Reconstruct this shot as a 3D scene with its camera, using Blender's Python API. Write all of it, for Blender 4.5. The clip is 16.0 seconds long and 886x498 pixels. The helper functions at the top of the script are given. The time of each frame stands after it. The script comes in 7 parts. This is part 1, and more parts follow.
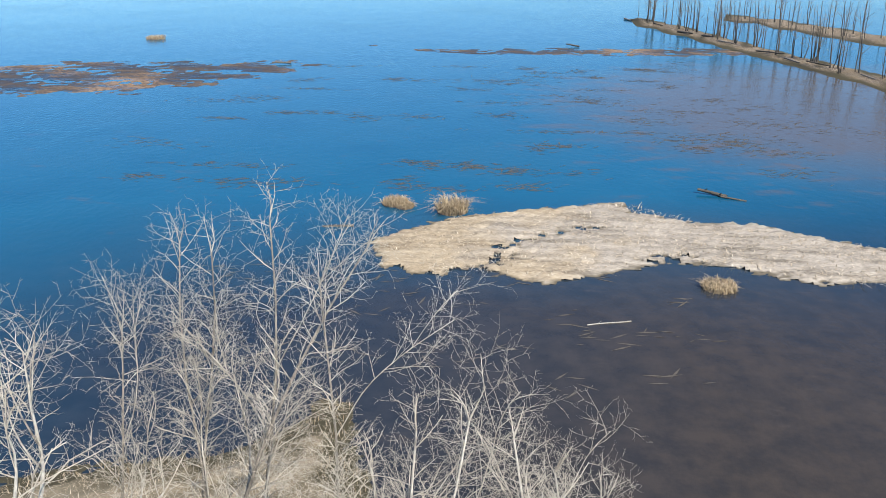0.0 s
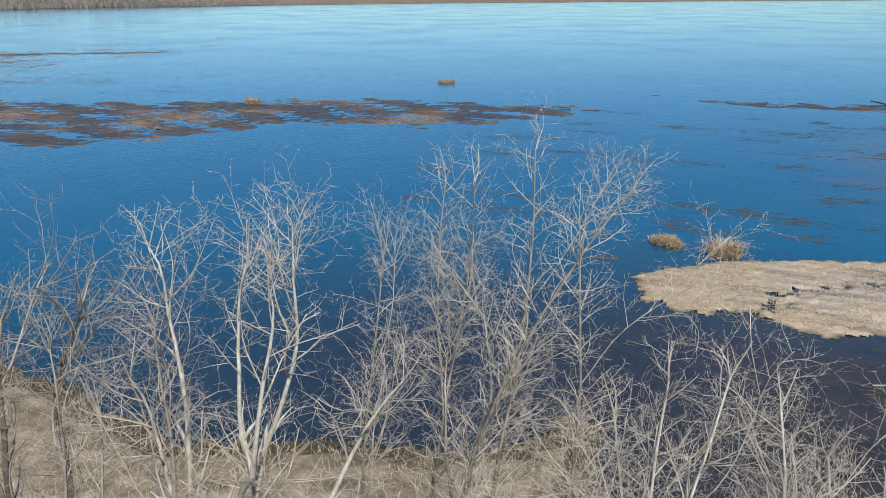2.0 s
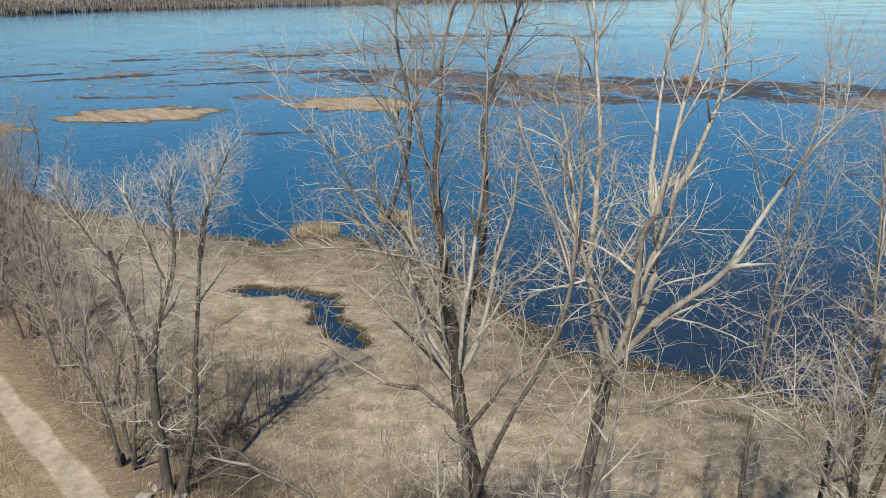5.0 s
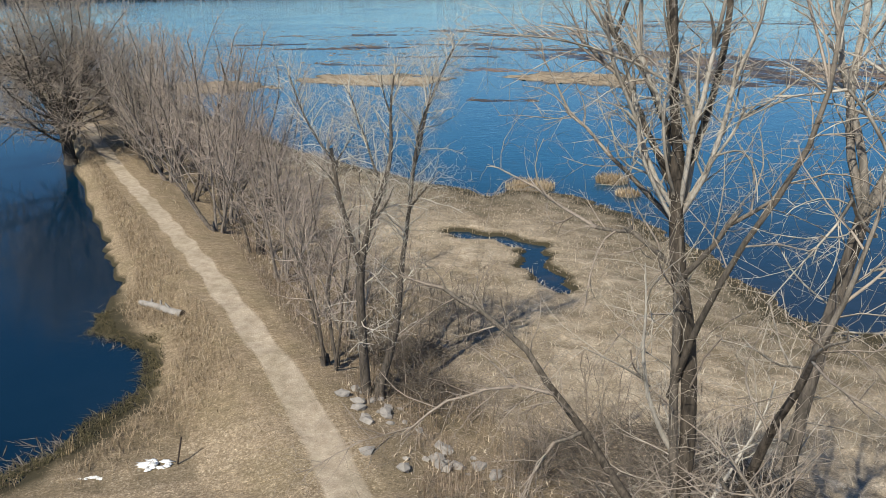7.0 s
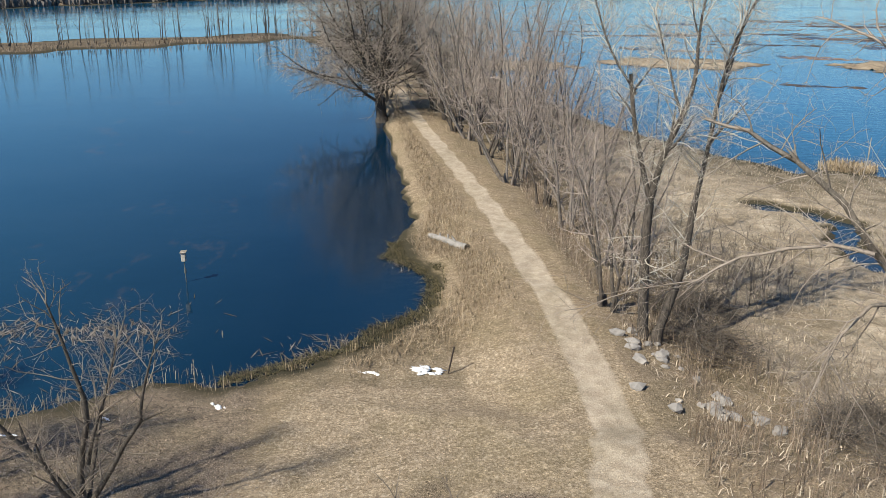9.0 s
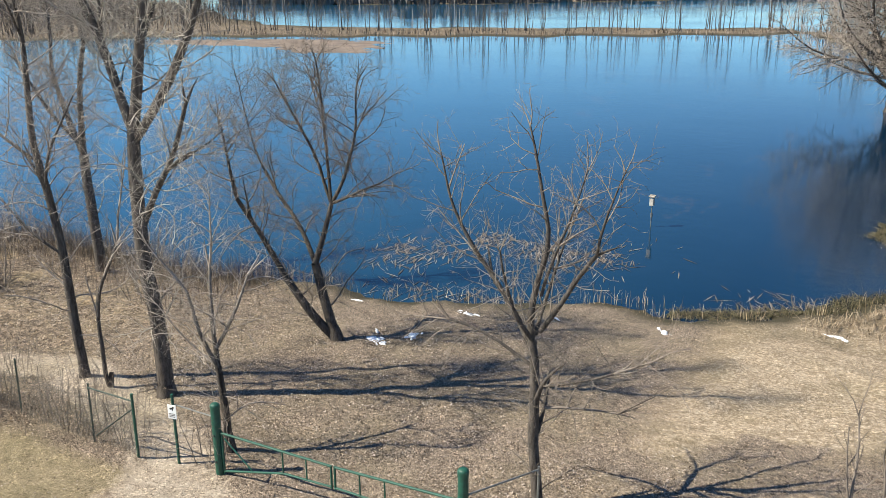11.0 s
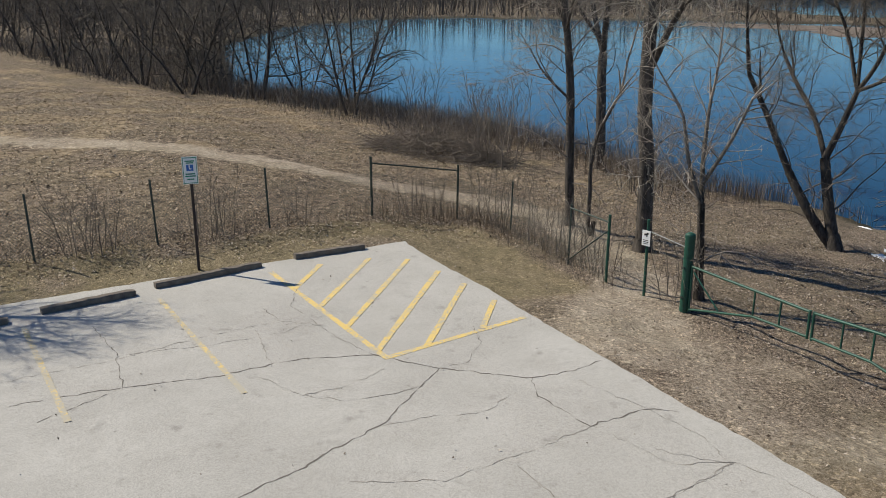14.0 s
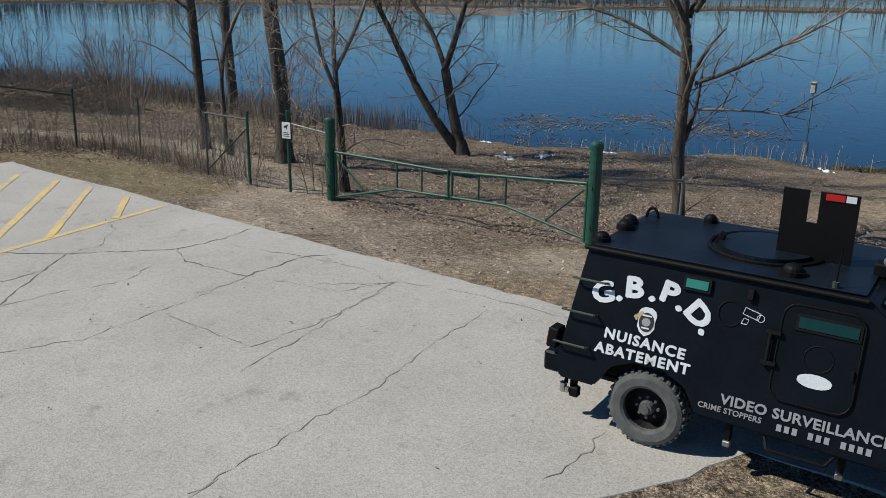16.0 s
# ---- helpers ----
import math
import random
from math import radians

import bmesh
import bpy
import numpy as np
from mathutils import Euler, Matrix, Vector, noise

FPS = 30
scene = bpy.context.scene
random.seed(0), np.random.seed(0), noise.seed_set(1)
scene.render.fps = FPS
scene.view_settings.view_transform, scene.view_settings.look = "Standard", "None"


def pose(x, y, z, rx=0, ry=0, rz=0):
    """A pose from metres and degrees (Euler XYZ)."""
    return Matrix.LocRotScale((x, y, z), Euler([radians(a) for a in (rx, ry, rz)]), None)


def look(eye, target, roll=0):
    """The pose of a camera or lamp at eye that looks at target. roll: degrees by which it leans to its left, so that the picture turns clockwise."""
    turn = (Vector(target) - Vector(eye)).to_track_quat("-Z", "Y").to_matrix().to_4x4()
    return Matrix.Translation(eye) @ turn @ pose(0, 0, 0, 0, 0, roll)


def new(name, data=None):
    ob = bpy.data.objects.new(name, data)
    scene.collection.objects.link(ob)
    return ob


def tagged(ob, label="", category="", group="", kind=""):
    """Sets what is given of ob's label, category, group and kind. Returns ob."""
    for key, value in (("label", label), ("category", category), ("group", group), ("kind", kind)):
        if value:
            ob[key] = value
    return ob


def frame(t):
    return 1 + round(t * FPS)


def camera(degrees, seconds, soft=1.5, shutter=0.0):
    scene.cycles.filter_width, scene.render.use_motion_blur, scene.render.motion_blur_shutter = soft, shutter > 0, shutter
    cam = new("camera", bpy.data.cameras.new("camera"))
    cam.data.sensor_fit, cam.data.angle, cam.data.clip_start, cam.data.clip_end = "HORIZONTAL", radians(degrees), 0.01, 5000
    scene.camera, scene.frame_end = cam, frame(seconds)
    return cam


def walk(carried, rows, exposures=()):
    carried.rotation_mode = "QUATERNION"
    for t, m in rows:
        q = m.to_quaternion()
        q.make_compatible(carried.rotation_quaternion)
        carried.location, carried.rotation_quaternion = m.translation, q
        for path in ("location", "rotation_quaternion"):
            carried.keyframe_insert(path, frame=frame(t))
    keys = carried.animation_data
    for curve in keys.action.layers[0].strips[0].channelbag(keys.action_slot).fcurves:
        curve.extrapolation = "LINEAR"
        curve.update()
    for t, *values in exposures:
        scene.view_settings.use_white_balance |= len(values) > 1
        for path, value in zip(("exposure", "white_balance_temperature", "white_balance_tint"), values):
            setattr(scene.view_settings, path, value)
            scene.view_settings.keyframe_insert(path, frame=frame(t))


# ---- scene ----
cam = camera(54.63, 16.0, 0.6)

PATH = [
    (0, (-0.372, 0.671, 27.853), (-1.393, 9.972, 24.325), 0.09),
    (0.5, (-0.328, 0.574, 27.186), (-2.229, 9.729, 23.641), 0.02),
    (1, (-0.306, 0.544, 26.436), (-3.021, 9.505, 22.924), -0.05),
    (1.5, (-0.288, 0.517, 25.677), (-3.685, 9.46, 22.765), -0.02),
    (2, (-0.268, 0.509, 24.97), (-4.259, 9.202, 22.057), -0.08),
    (2.5, (-0.251, 0.524, 24.214), (-4.969, 8.846, 21.299), -0.07),
    (3, (-0.071, 0.295, 23.418), (-5.495, 8.17, 20.492), -0.12),
    (3.5, (0.048, -0.045, 22.617), (-5.835, 7.488, 19.677), -0.08),
    (4, (0.119, -0.131, 21.863), (-6.265, 6.985, 18.929), -0.06),
    (4.5, (0.174, -0.24, 21.087), (-6.737, 6.379, 18.186), -0.04),
    (4.7, (0.23, -0.277, 20.733), (-6.998, 5.989, 17.822), -0.28),
    (7, (-0.05, -0.105, 16.714), (-8.871, 3.515, 13.698), 0.06),
    (7.5, (-0.081, -0.046, 15.91), (-9.136, 2.933, 12.889), -0.01),
    (8, (-0.109, -0.009, 15.127), (-9.363, 2.275, 12.102), -0.10),
    (8.2, (-0.116, -0.012, 14.812), (-9.43, 2.019, 11.789), -0.15),
    (10.3, (-0.025, -0.232, 11.603), (-9.048, -3.315, 8.592), -0.13),
    (10.5, (-0.017, -0.235, 11.266), (-8.871, -3.793, 8.274), -0.06),
    (11, (0.046, -0.262, 10.512), (-8.305, -4.885, 7.532), -0.17),
    (11.5, (0.172, -0.329, 9.731), (-7.454, -6.077, 6.765), -0.37),
    (12, (0.218, -0.298, 8.955), (-5.993, -7.57, 6.033), -0.51),
    (12.5, (0.23, -0.247, 8.307), (-4.657, -8.465, 5.38), -0.46),
    (13, (0.24, -0.204, 7.692), (-3.916, -8.81, 4.749), -0.32),
    (13.5, (0.22, -0.151, 7.032), (-3.736, -8.85, 4.087), -0.19),
    (14, (0.197, -0.105, 6.37), (-4.254, -8.556, 3.41), 0.08),
    (14.5, (0.161, -0.122, 5.679), (-5.351, -7.922, 2.718), 0.28),
    (15, (0.15, -0.127, 5.065), (-6.076, -7.367, 2.093), 0.45),
    (15.5, (0.13, -0.116, 4.556), (-6.637, -6.842, 1.56), 0.49),
    (16, (0.083, -0.143, 4.014), (-7.43, -6.018, 1.008), 0.65),
]
walk(cam, [(t, look(eye, target, roll)) for t, eye, target, roll in PATH],
     exposures=[(0, 0.78, 6500, 10), (1.0, 0.6, 6500, 10), (2.5, 0.17, 6550, 10), (3.5, 0.14, 6800, 10), (7.5, 0.15, 6900, 10), (8.2, 0.25, 6900, 10), (10.5, 0.7, 6850, 10), (11.0, 0.88, 6850, 10),
                (11.6, 0.84, 6850, 10), (12.5, 0.47, 6900, 10), (13.0, 0.24, 6900, 10), (14.5, -0.12, 6650, 10), (16.0, -0.24, 6450, 10)])

# ---- light ----
SUN_EL, SUN_AZ = 46.0, 141.0  # azimuth clockwise from +y
world = bpy.data.worlds.new("world")
scene.world = world
world.use_nodes = True
wn = world.node_tree.nodes
sky = wn.new("ShaderNodeTexSky")
sky.sky_type = "NISHITA"
sky.sun_disc = False
sky.sun_elevation, sky.sun_rotation = radians(SUN_EL), radians(SUN_AZ)
sky.altitude = 1000
sky.air_density, sky.dust_density, sky.ozone_density = 0.92, 0.0, 5.0
wn["Background"].inputs["Strength"].default_value = 0.086
clear_air = wn.new("ShaderNodeHueSaturation")  # a clear, deep blue spring sky
clear_air.inputs["Saturation"].default_value = 1.06
world.node_tree.links.new(sky.outputs["Color"], clear_air.inputs["Color"])
tone = wn.new("ShaderNodeMix")
tone.data_type, tone.blend_type = "RGBA", "MULTIPLY"
tone.inputs[0].default_value, tone.inputs[7].default_value = 1.0, (0.70, 0.93, 1.05, 1)
world.node_tree.links.new(clear_air.outputs["Color"], tone.inputs[6])
world.node_tree.links.new(tone.outputs[2], wn["Background"].inputs["Color"])
sun_data = bpy.data.lights.new("sun", "SUN")
sun_data.energy, sun_data.angle, sun_data.color = 5.0, radians(0.53), (1.0, 0.945, 0.815)
sun = new("sun", sun_data)
SUN_DIR = Vector((math.sin(radians(SUN_AZ)) * math.cos(radians(SUN_EL)), math.cos(radians(SUN_AZ)) * math.cos(radians(SUN_EL)), math.sin(radians(SUN_EL))))
sun.matrix_world = look(SUN_DIR * 60, (0, 0, 0))

# ---- materials ----
WATER = -2.48  # level of lake and pond


class Nodes:
    """A short way to write a node material."""

    def __init__(self, name):
        self.mat = bpy.data.materials.new(name)
        self.mat.use_nodes = True
        self.tree = self.mat.node_tree
        self.bsdf = self.tree.nodes["Principled BSDF"]
        self.pos = self.add("ShaderNodeNewGeometry").outputs["Position"]

    def add(self, kind, **values):
        node = self.tree.nodes.new(kind)
        for key, value in values.items():
            node.inputs[key.replace("_", " ")].default_value = value
        return node

    def link(self, a, b):
        self.tree.links.new(a, b)

    def noise(self, scale, detail=4.0, rough=0.55, stretch=None, local=False):
        node = self.add("ShaderNodeTexNoise", Scale=scale, Detail=detail, Roughness=rough)
        src = self.add("ShaderNodeTexCoord").outputs["Object"] if local else self.pos
        if stretch:
            mp = self.add("ShaderNodeMapping")
            mp.inputs["Scale"].default_value = stretch
            self.link(src, mp.inputs["Vector"])
            src = mp.outputs["Vector"]
        self.link(src, node.inputs["Vector"])
        return node.outputs["Fac"]

    def ramp(self, fac, stops):
        node = self.add("ShaderNodeValToRGB")
        el = node.color_ramp.elements
        while len(el) < len(stops):
            el.new(0.5)
        for e, (p, c) in zip(el, stops):
            e.position, e.color = p, (*c, 1) if len(c) == 3 else c
        self.link(fac, node.inputs["Fac"])
        return node.outputs["Color"]

    def mix(self, fac, a, b, kind="MIX"):
        node = self.tree.nodes.new("ShaderNodeMix")
        node.data_type, node.blend_type = "RGBA", kind
        for sock, v in ((node.inputs[0], fac), (node.inputs[6], a), (node.inputs[7], b)):
            if isinstance(v, (int, float)):
                sock.default_value = v
            elif isinstance(v, tuple):
                sock.default_value = (*v, 1)
            else:
                self.link(v, sock)
        return node.outputs[2]

    def math(self, op, a, b=0.0):
        node = self.tree.nodes.new("ShaderNodeMath")
        node.operation = op
        node.use_clamp = op in ("MULTIPLY", "ADD", "SUBTRACT")
        for sock, v in ((node.inputs[0], a), (node.inputs[1], b)):
            if isinstance(v, (int, float)):
                sock.default_value = v
            else:
                self.link(v, sock)
        return node.outputs[0]

    def bump(self, height, strength, distance):
        node = self.add("ShaderNodeBump", Strength=strength, Distance=distance)
        self.link(height, node.inputs["Height"])
        self.link(node.outputs["Normal"], self.bsdf.inputs["Normal"])
        return node

    def done(self, color, rough=0.9, metal=0.0, spec=0.5):
        b = self.bsdf
        if isinstance(color, tuple):
            b.inputs["Base Color"].default_value = (*color, 1)
        else:
            self.link(color, b.inputs["Base Color"])
        if isinstance(rough, (int, float)):
            b.inputs["Roughness"].default_value = rough
        else:
            self.link(rough, b.inputs["Roughness"])
        b.inputs["Metallic"].default_value = metal
        b.inputs["Specular IOR Level"].default_value = spec
        return self.mat


def plain(name, color, rough=0.8, metal=0.0, vary=0.25, scale=6.0, spec=0.5):
    """A colour with stains and grain at two scales."""
    n = Nodes(name)
    dark = tuple(c * (1 - vary) for c in color)
    light = tuple(min(1, c * (1 + vary)) for c in color)
    big = n.ramp(n.noise(scale, 5), [(0.3, dark), (0.7, light)])
    fine = n.noise(scale * 14, 3)
    col = n.mix(0.35, big, n.ramp(fine, [(0.3, dark), (0.7, light)]))
    n.bump(fine, 0.25, 0.004)
    return n.done(col, rough, metal, spec)


def ground_material():
    n = Nodes("dry_ground")
    at = n.add("ShaderNodeAttribute")
    at.attribute_name = "cover"
    sep = n.add("ShaderNodeSeparateColor")
    n.link(at.outputs["Color"], sep.inputs["Color"])
    dirt, litter, marsh = sep.outputs
    big, mid, fine, grit = n.noise(0.35, 5), n.noise(1.7, 6), n.noise(9, 6, 0.65), n.noise(38, 5, 0.7)
    blade = n.math("ADD", n.math("MULTIPLY", fine, 0.4), n.math("MULTIPLY", grit, 0.6))
    combed = n.noise(3.2, 6, 0.65, (1.7, 0.4, 1.0))
    straw = n.mix(0.5, n.ramp(combed, [(0.36, (0.20, 0.153, 0.102)), (0.5, (0.29, 0.228, 0.16)), (0.64, (0.375, 0.304, 0.222))]),
                  n.ramp(blade, [(0.42, (0.105, 0.081, 0.054)), (0.5, (0.245, 0.192, 0.133)), (0.58, (0.47, 0.388, 0.285))]))
    brown = n.mix(0.7, n.ramp(fine, [(0.38, (0.083, 0.064, 0.048)), (0.5, (0.168, 0.131, 0.102)), (0.62, (0.275, 0.22, 0.175))]),
                  n.ramp(grit, [(0.43, (0.036, 0.027, 0.019)), (0.5, (0.155, 0.12, 0.092)), (0.57, (0.47, 0.395, 0.32))]))
    bare = n.mix(0.4, n.ramp(mid, [(0.38, (0.36, 0.30, 0.235)), (0.62, (0.54, 0.468, 0.38))]), n.ramp(grit, [(0.42, (0.25, 0.205, 0.155)), (0.58, (0.53, 0.455, 0.365))]))
    pale = n.mix(0.5, n.ramp(mid, [(0.34, (0.44, 0.36, 0.275)), (0.5, (0.60, 0.51, 0.405)), (0.64, (0.70, 0.62, 0.515))]),
                 n.ramp(blade, [(0.42, (0.22, 0.172, 0.123)), (0.58, (0.62, 0.535, 0.425))]))
    turf = n.mix(0.55, n.ramp(fine, [(0.38, (0.145, 0.117, 0.066)), (0.62, (0.285, 0.236, 0.15))]), n.ramp(grit, [(0.42, (0.055, 0.045, 0.026)), (0.5, (0.2, 0.165, 0.102)), (0.58, (0.48, 0.4, 0.29))]))

    def edge(w):
        s = n.math("ADD", w, n.math("MULTIPLY", n.math("SUBTRACT", fine, 0.5), 0.9))
        return n.ramp(s, [(0.38, (0, 0, 0)), (0.62, (1, 1, 1))])

    col = n.mix(edge(marsh), straw, pale)
    col = n.mix(edge(at.outputs["Alpha"]), col, turf)
    col = n.mix(edge(litter), col, brown)
    col = n.mix(edge(dirt), col, bare)
    # green tinge in the mown strip
    col = n.mix(n.ramp(big, [(0.45, (0, 0, 0)), (0.62, (0.22, 0.22, 0.22))]), col, (0.15, 0.132, 0.066))
    swathe = n.math("MULTIPLY", n.ramp(n.noise(0.22, 5, 0.6), [(0.48, (0, 0, 0)), (0.62, (0.45, 0.45, 0.45))]), edge(marsh))
    col = n.mix(swathe, col, n.ramp(blade, [(0.42, (0.06, 0.044, 0.025)), (0.58, (0.30, 0.225, 0.14))]))
    # single leaves, stalks and bare spots
    vor = n.add("ShaderNodeTexVoronoi", Scale=19.0)
    n.link(n.pos, vor.inputs["Vector"])
    fleck = n.ramp(vor.outputs["Color"], [(0.12, (0.3, 0.27, 0.24)), (0.3, (0.85, 0.85, 0.85)), (0.72, (1, 1, 1)), (0.9, (1.9, 1.85, 1.75))])
    col = n.mix(n.math("SUBTRACT", n.math("ADD", 0.5, n.math("MULTIPLY", edge(litter), 0.35)), n.math("MULTIPLY", edge(dirt), 0.25)), col, fleck, "MULTIPLY")
    tuft = n.add("ShaderNodeTexVoronoi", Scale=3.2)
    n.link(n.pos, tuft.inputs["Vector"])
    col = n.mix(n.math("SUBTRACT", 0.9, n.math("MULTIPLY", edge(dirt), 0.6)), col, n.ramp(tuft.outputs["Color"], [(0.1, (0.84, 0.83, 0.81)), (0.9, (1.16, 1.155, 1.14))]), "MULTIPLY")
    # clumped, half-flattened grass on the hill
    xyz = n.add("ShaderNodeSeparateXYZ")
    n.link(n.pos, xyz.inputs[0])
    hill = n.add("ShaderNodeMapRange", From_Min=-19.0, From_Max=-24.0, To_Max=0.9)
    n.link(xyz.outputs["Y"], hill.inputs["Value"])
    clump = n.ramp(n.noise(3.6, 6, 0.72), [(0.4, (0.45, 0.43, 0.4)), (0.5, (0.95, 0.93, 0.88)), (0.6, (1.4, 1.37, 1.28))])
    col = n.mix(n.math("SUBTRACT", hill.outputs[0], n.math("MULTIPLY", edge(dirt), 0.8)), col, clump, "MULTIPLY")
    # wet mud at the waterline
    wet = n.add("ShaderNodeMapRange", From_Min=WATER + 0.46, From_Max=WATER + 0.2)
    n.link(xyz.outputs["Z"], wet.inputs["Value"])
    col = n.mix(wet.outputs[0], col, (0.055, 0.048, 0.03))
    n.bump(n.math("ADD", n.math("MULTIPLY", fine, 0.7), n.math("MULTIPLY", grit, 0.4)), 0.9, 0.06)
    return n.done(col, 0.95, spec=0.2)


def water_material():
    n = Nodes("lake_water")
    ripple = n.noise(1.3, 5, 0.6, (1.0, 0.55, 1.0))
    swell = n.noise(0.16, 3, 0.5, (1.0, 0.5, 1.0))
    murk = n.noise(0.06, 4)
    xyz = n.add("ShaderNodeSeparateXYZ")
    n.link(n.pos, xyz.inputs[0])
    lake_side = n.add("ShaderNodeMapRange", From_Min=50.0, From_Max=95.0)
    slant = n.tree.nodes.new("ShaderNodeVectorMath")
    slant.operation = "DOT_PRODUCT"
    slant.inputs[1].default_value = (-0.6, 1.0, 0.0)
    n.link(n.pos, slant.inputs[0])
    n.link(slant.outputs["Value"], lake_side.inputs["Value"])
    # part of the reflected sky's blue is put into these base colours
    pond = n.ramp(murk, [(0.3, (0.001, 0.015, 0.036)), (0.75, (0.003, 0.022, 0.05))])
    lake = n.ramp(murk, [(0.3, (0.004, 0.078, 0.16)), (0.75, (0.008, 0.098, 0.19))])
    # paler southern pond: shallows, plus low-sky reflection put into the base colour
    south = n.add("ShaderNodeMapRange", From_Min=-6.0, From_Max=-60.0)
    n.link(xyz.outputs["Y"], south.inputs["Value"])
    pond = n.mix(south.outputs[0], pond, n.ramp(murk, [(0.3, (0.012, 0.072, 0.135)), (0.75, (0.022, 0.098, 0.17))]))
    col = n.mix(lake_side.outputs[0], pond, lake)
    # brown shallows between the near shore and the reed island
    here = n.add("ShaderNodeMapping")
    here.inputs["Location"].default_value = (0.0, -1.04, 0)
    here.inputs["Scale"].default_value = (0.0125, 0.02, 0.0)
    n.link(n.pos, here.inputs["Vector"])
    ball = n.add("ShaderNodeTexGradient")
    ball.gradient_type = "SPHERICAL"
    n.link(here.outputs["Vector"], ball.inputs["Vector"])
    shoal = n.ramp(n.math("ADD", ball.outputs["Fac"], n.math("MULTIPLY", n.math("SUBTRACT", murk, 0.4), 0.5)), [(0.05, (0, 0, 0)), (0.75, (1, 1, 1))])
    east = n.add("ShaderNodeMapRange", From_Min=-22.0, From_Max=12.0)
    n.link(xyz.outputs["X"], east.inputs["Value"])
    silt = n.ramp(n.noise(0.5, 6, 0.65), [(0.35, (0.031, 0.028, 0.027)), (0.65, (0.049, 0.04, 0.034))])
    slate = n.ramp(n.noise(0.5, 6, 0.65), [(0.35, (0.016, 0.026, 0.043)), (0.65, (0.026, 0.036, 0.053))])
    col = n.mix(shoal, col, n.mix(east.outputs[0], slate, silt))
    # weedy shallows by the wooded spit
    there = n.add("ShaderNodeMapping")
    there.inputs["Location"].default_value = (-0.78, -2.24, 0)
    there.inputs["Scale"].default_value = (0.014, 0.014, 0.0)
    n.link(n.pos, there.inputs["Vector"])
    spot = n.add("ShaderNodeTexGradient")
    spot.gradient_type = "SPHERICAL"
    n.link(there.outputs["Vector"], spot.inputs["Vector"])
    weed = n.ramp(n.math("ADD", n.math("MULTIPLY", spot.outputs["Fac"], 0.7), n.math("SUBTRACT", n.noise(0.14, 6, 0.65, (1.0, 2.0, 1.0)), 0.5)), [(0.12, (0, 0, 0)), (0.4, (0.92, 0.92, 0.92))])
    col = n.mix(weed, col, (0.088, 0.07, 0.058))
    # the open lake is more ruffled than the sheltered pond
    open_water = n.add("ShaderNodeMapRange", From_Min=4.0, From_Max=30.0, To_Min=0.22, To_Max=1.0)
    n.link(xyz.outputs["Y"], open_water.inputs["Value"])
    # wind over the far side, in long bands
    breeze = n.add("ShaderNodeMapRange", From_Min=110.0, From_Max=420.0, To_Min=1.0, To_Max=2.6)
    far_side = n.tree.nodes.new("ShaderNodeVectorMath")
    far_side.operation = "DOT_PRODUCT"
    far_side.inputs[1].default_value = (0.5, 1.0, 0.0)
    n.link(n.pos, far_side.inputs[0])
    n.link(far_side.outputs["Value"], breeze.inputs["Value"])
    band = n.ramp(n.noise(0.007, 4, 0.55, (0.5, 1.6, 1.0)), [(0.4, (0.72, 0.72, 0.72)), (0.62, (1.25, 1.25, 1.25))])
    height = n.math("MULTIPLY", n.math("ADD", n.math("MULTIPLY", ripple, 0.5), n.math("MULTIPLY", swell, 0.6)), n.math("MULTIPLY", breeze.outputs[0], band))
    ruffle = n.bump(height, 0.16, 0.075)
    n.link(open_water.outputs[0], ruffle.inputs["Strength"])
    n.bsdf.inputs["IOR"].default_value = 1.33
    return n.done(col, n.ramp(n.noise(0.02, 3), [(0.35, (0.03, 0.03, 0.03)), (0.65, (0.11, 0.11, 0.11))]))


def bark_material(name, dark, light, scale=5.0, old=None, turn=(0.065, 0.13)):
    n = Nodes(name)
    ob = n.add("ShaderNodeObjectInfo")
    streak = n.noise(scale, 5, 0.65, (1.0, 1.0, 0.22))
    fine = n.noise(scale * 7, 4, 0.6, (1.0, 1.0, 0.3))
    col = n.ramp(n.math("ADD", n.math("MULTIPLY", streak, 0.65), n.math("MULTIPLY", fine, 0.35)), [(0.36, dark), (0.64, light)])
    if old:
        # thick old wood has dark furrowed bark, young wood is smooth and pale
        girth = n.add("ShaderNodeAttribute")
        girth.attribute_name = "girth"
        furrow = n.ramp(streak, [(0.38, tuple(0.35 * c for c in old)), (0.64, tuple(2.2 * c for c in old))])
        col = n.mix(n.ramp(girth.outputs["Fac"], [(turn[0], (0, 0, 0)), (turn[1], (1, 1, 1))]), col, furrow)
    hue = n.mix(n.math("MULTIPLY", ob.outputs["Random"], 0.35), col, tuple(0.7 * c for c in dark))
    n.bump(streak, 0.7, 0.03)
    return n.done(hue, 0.9, spec=0.25)


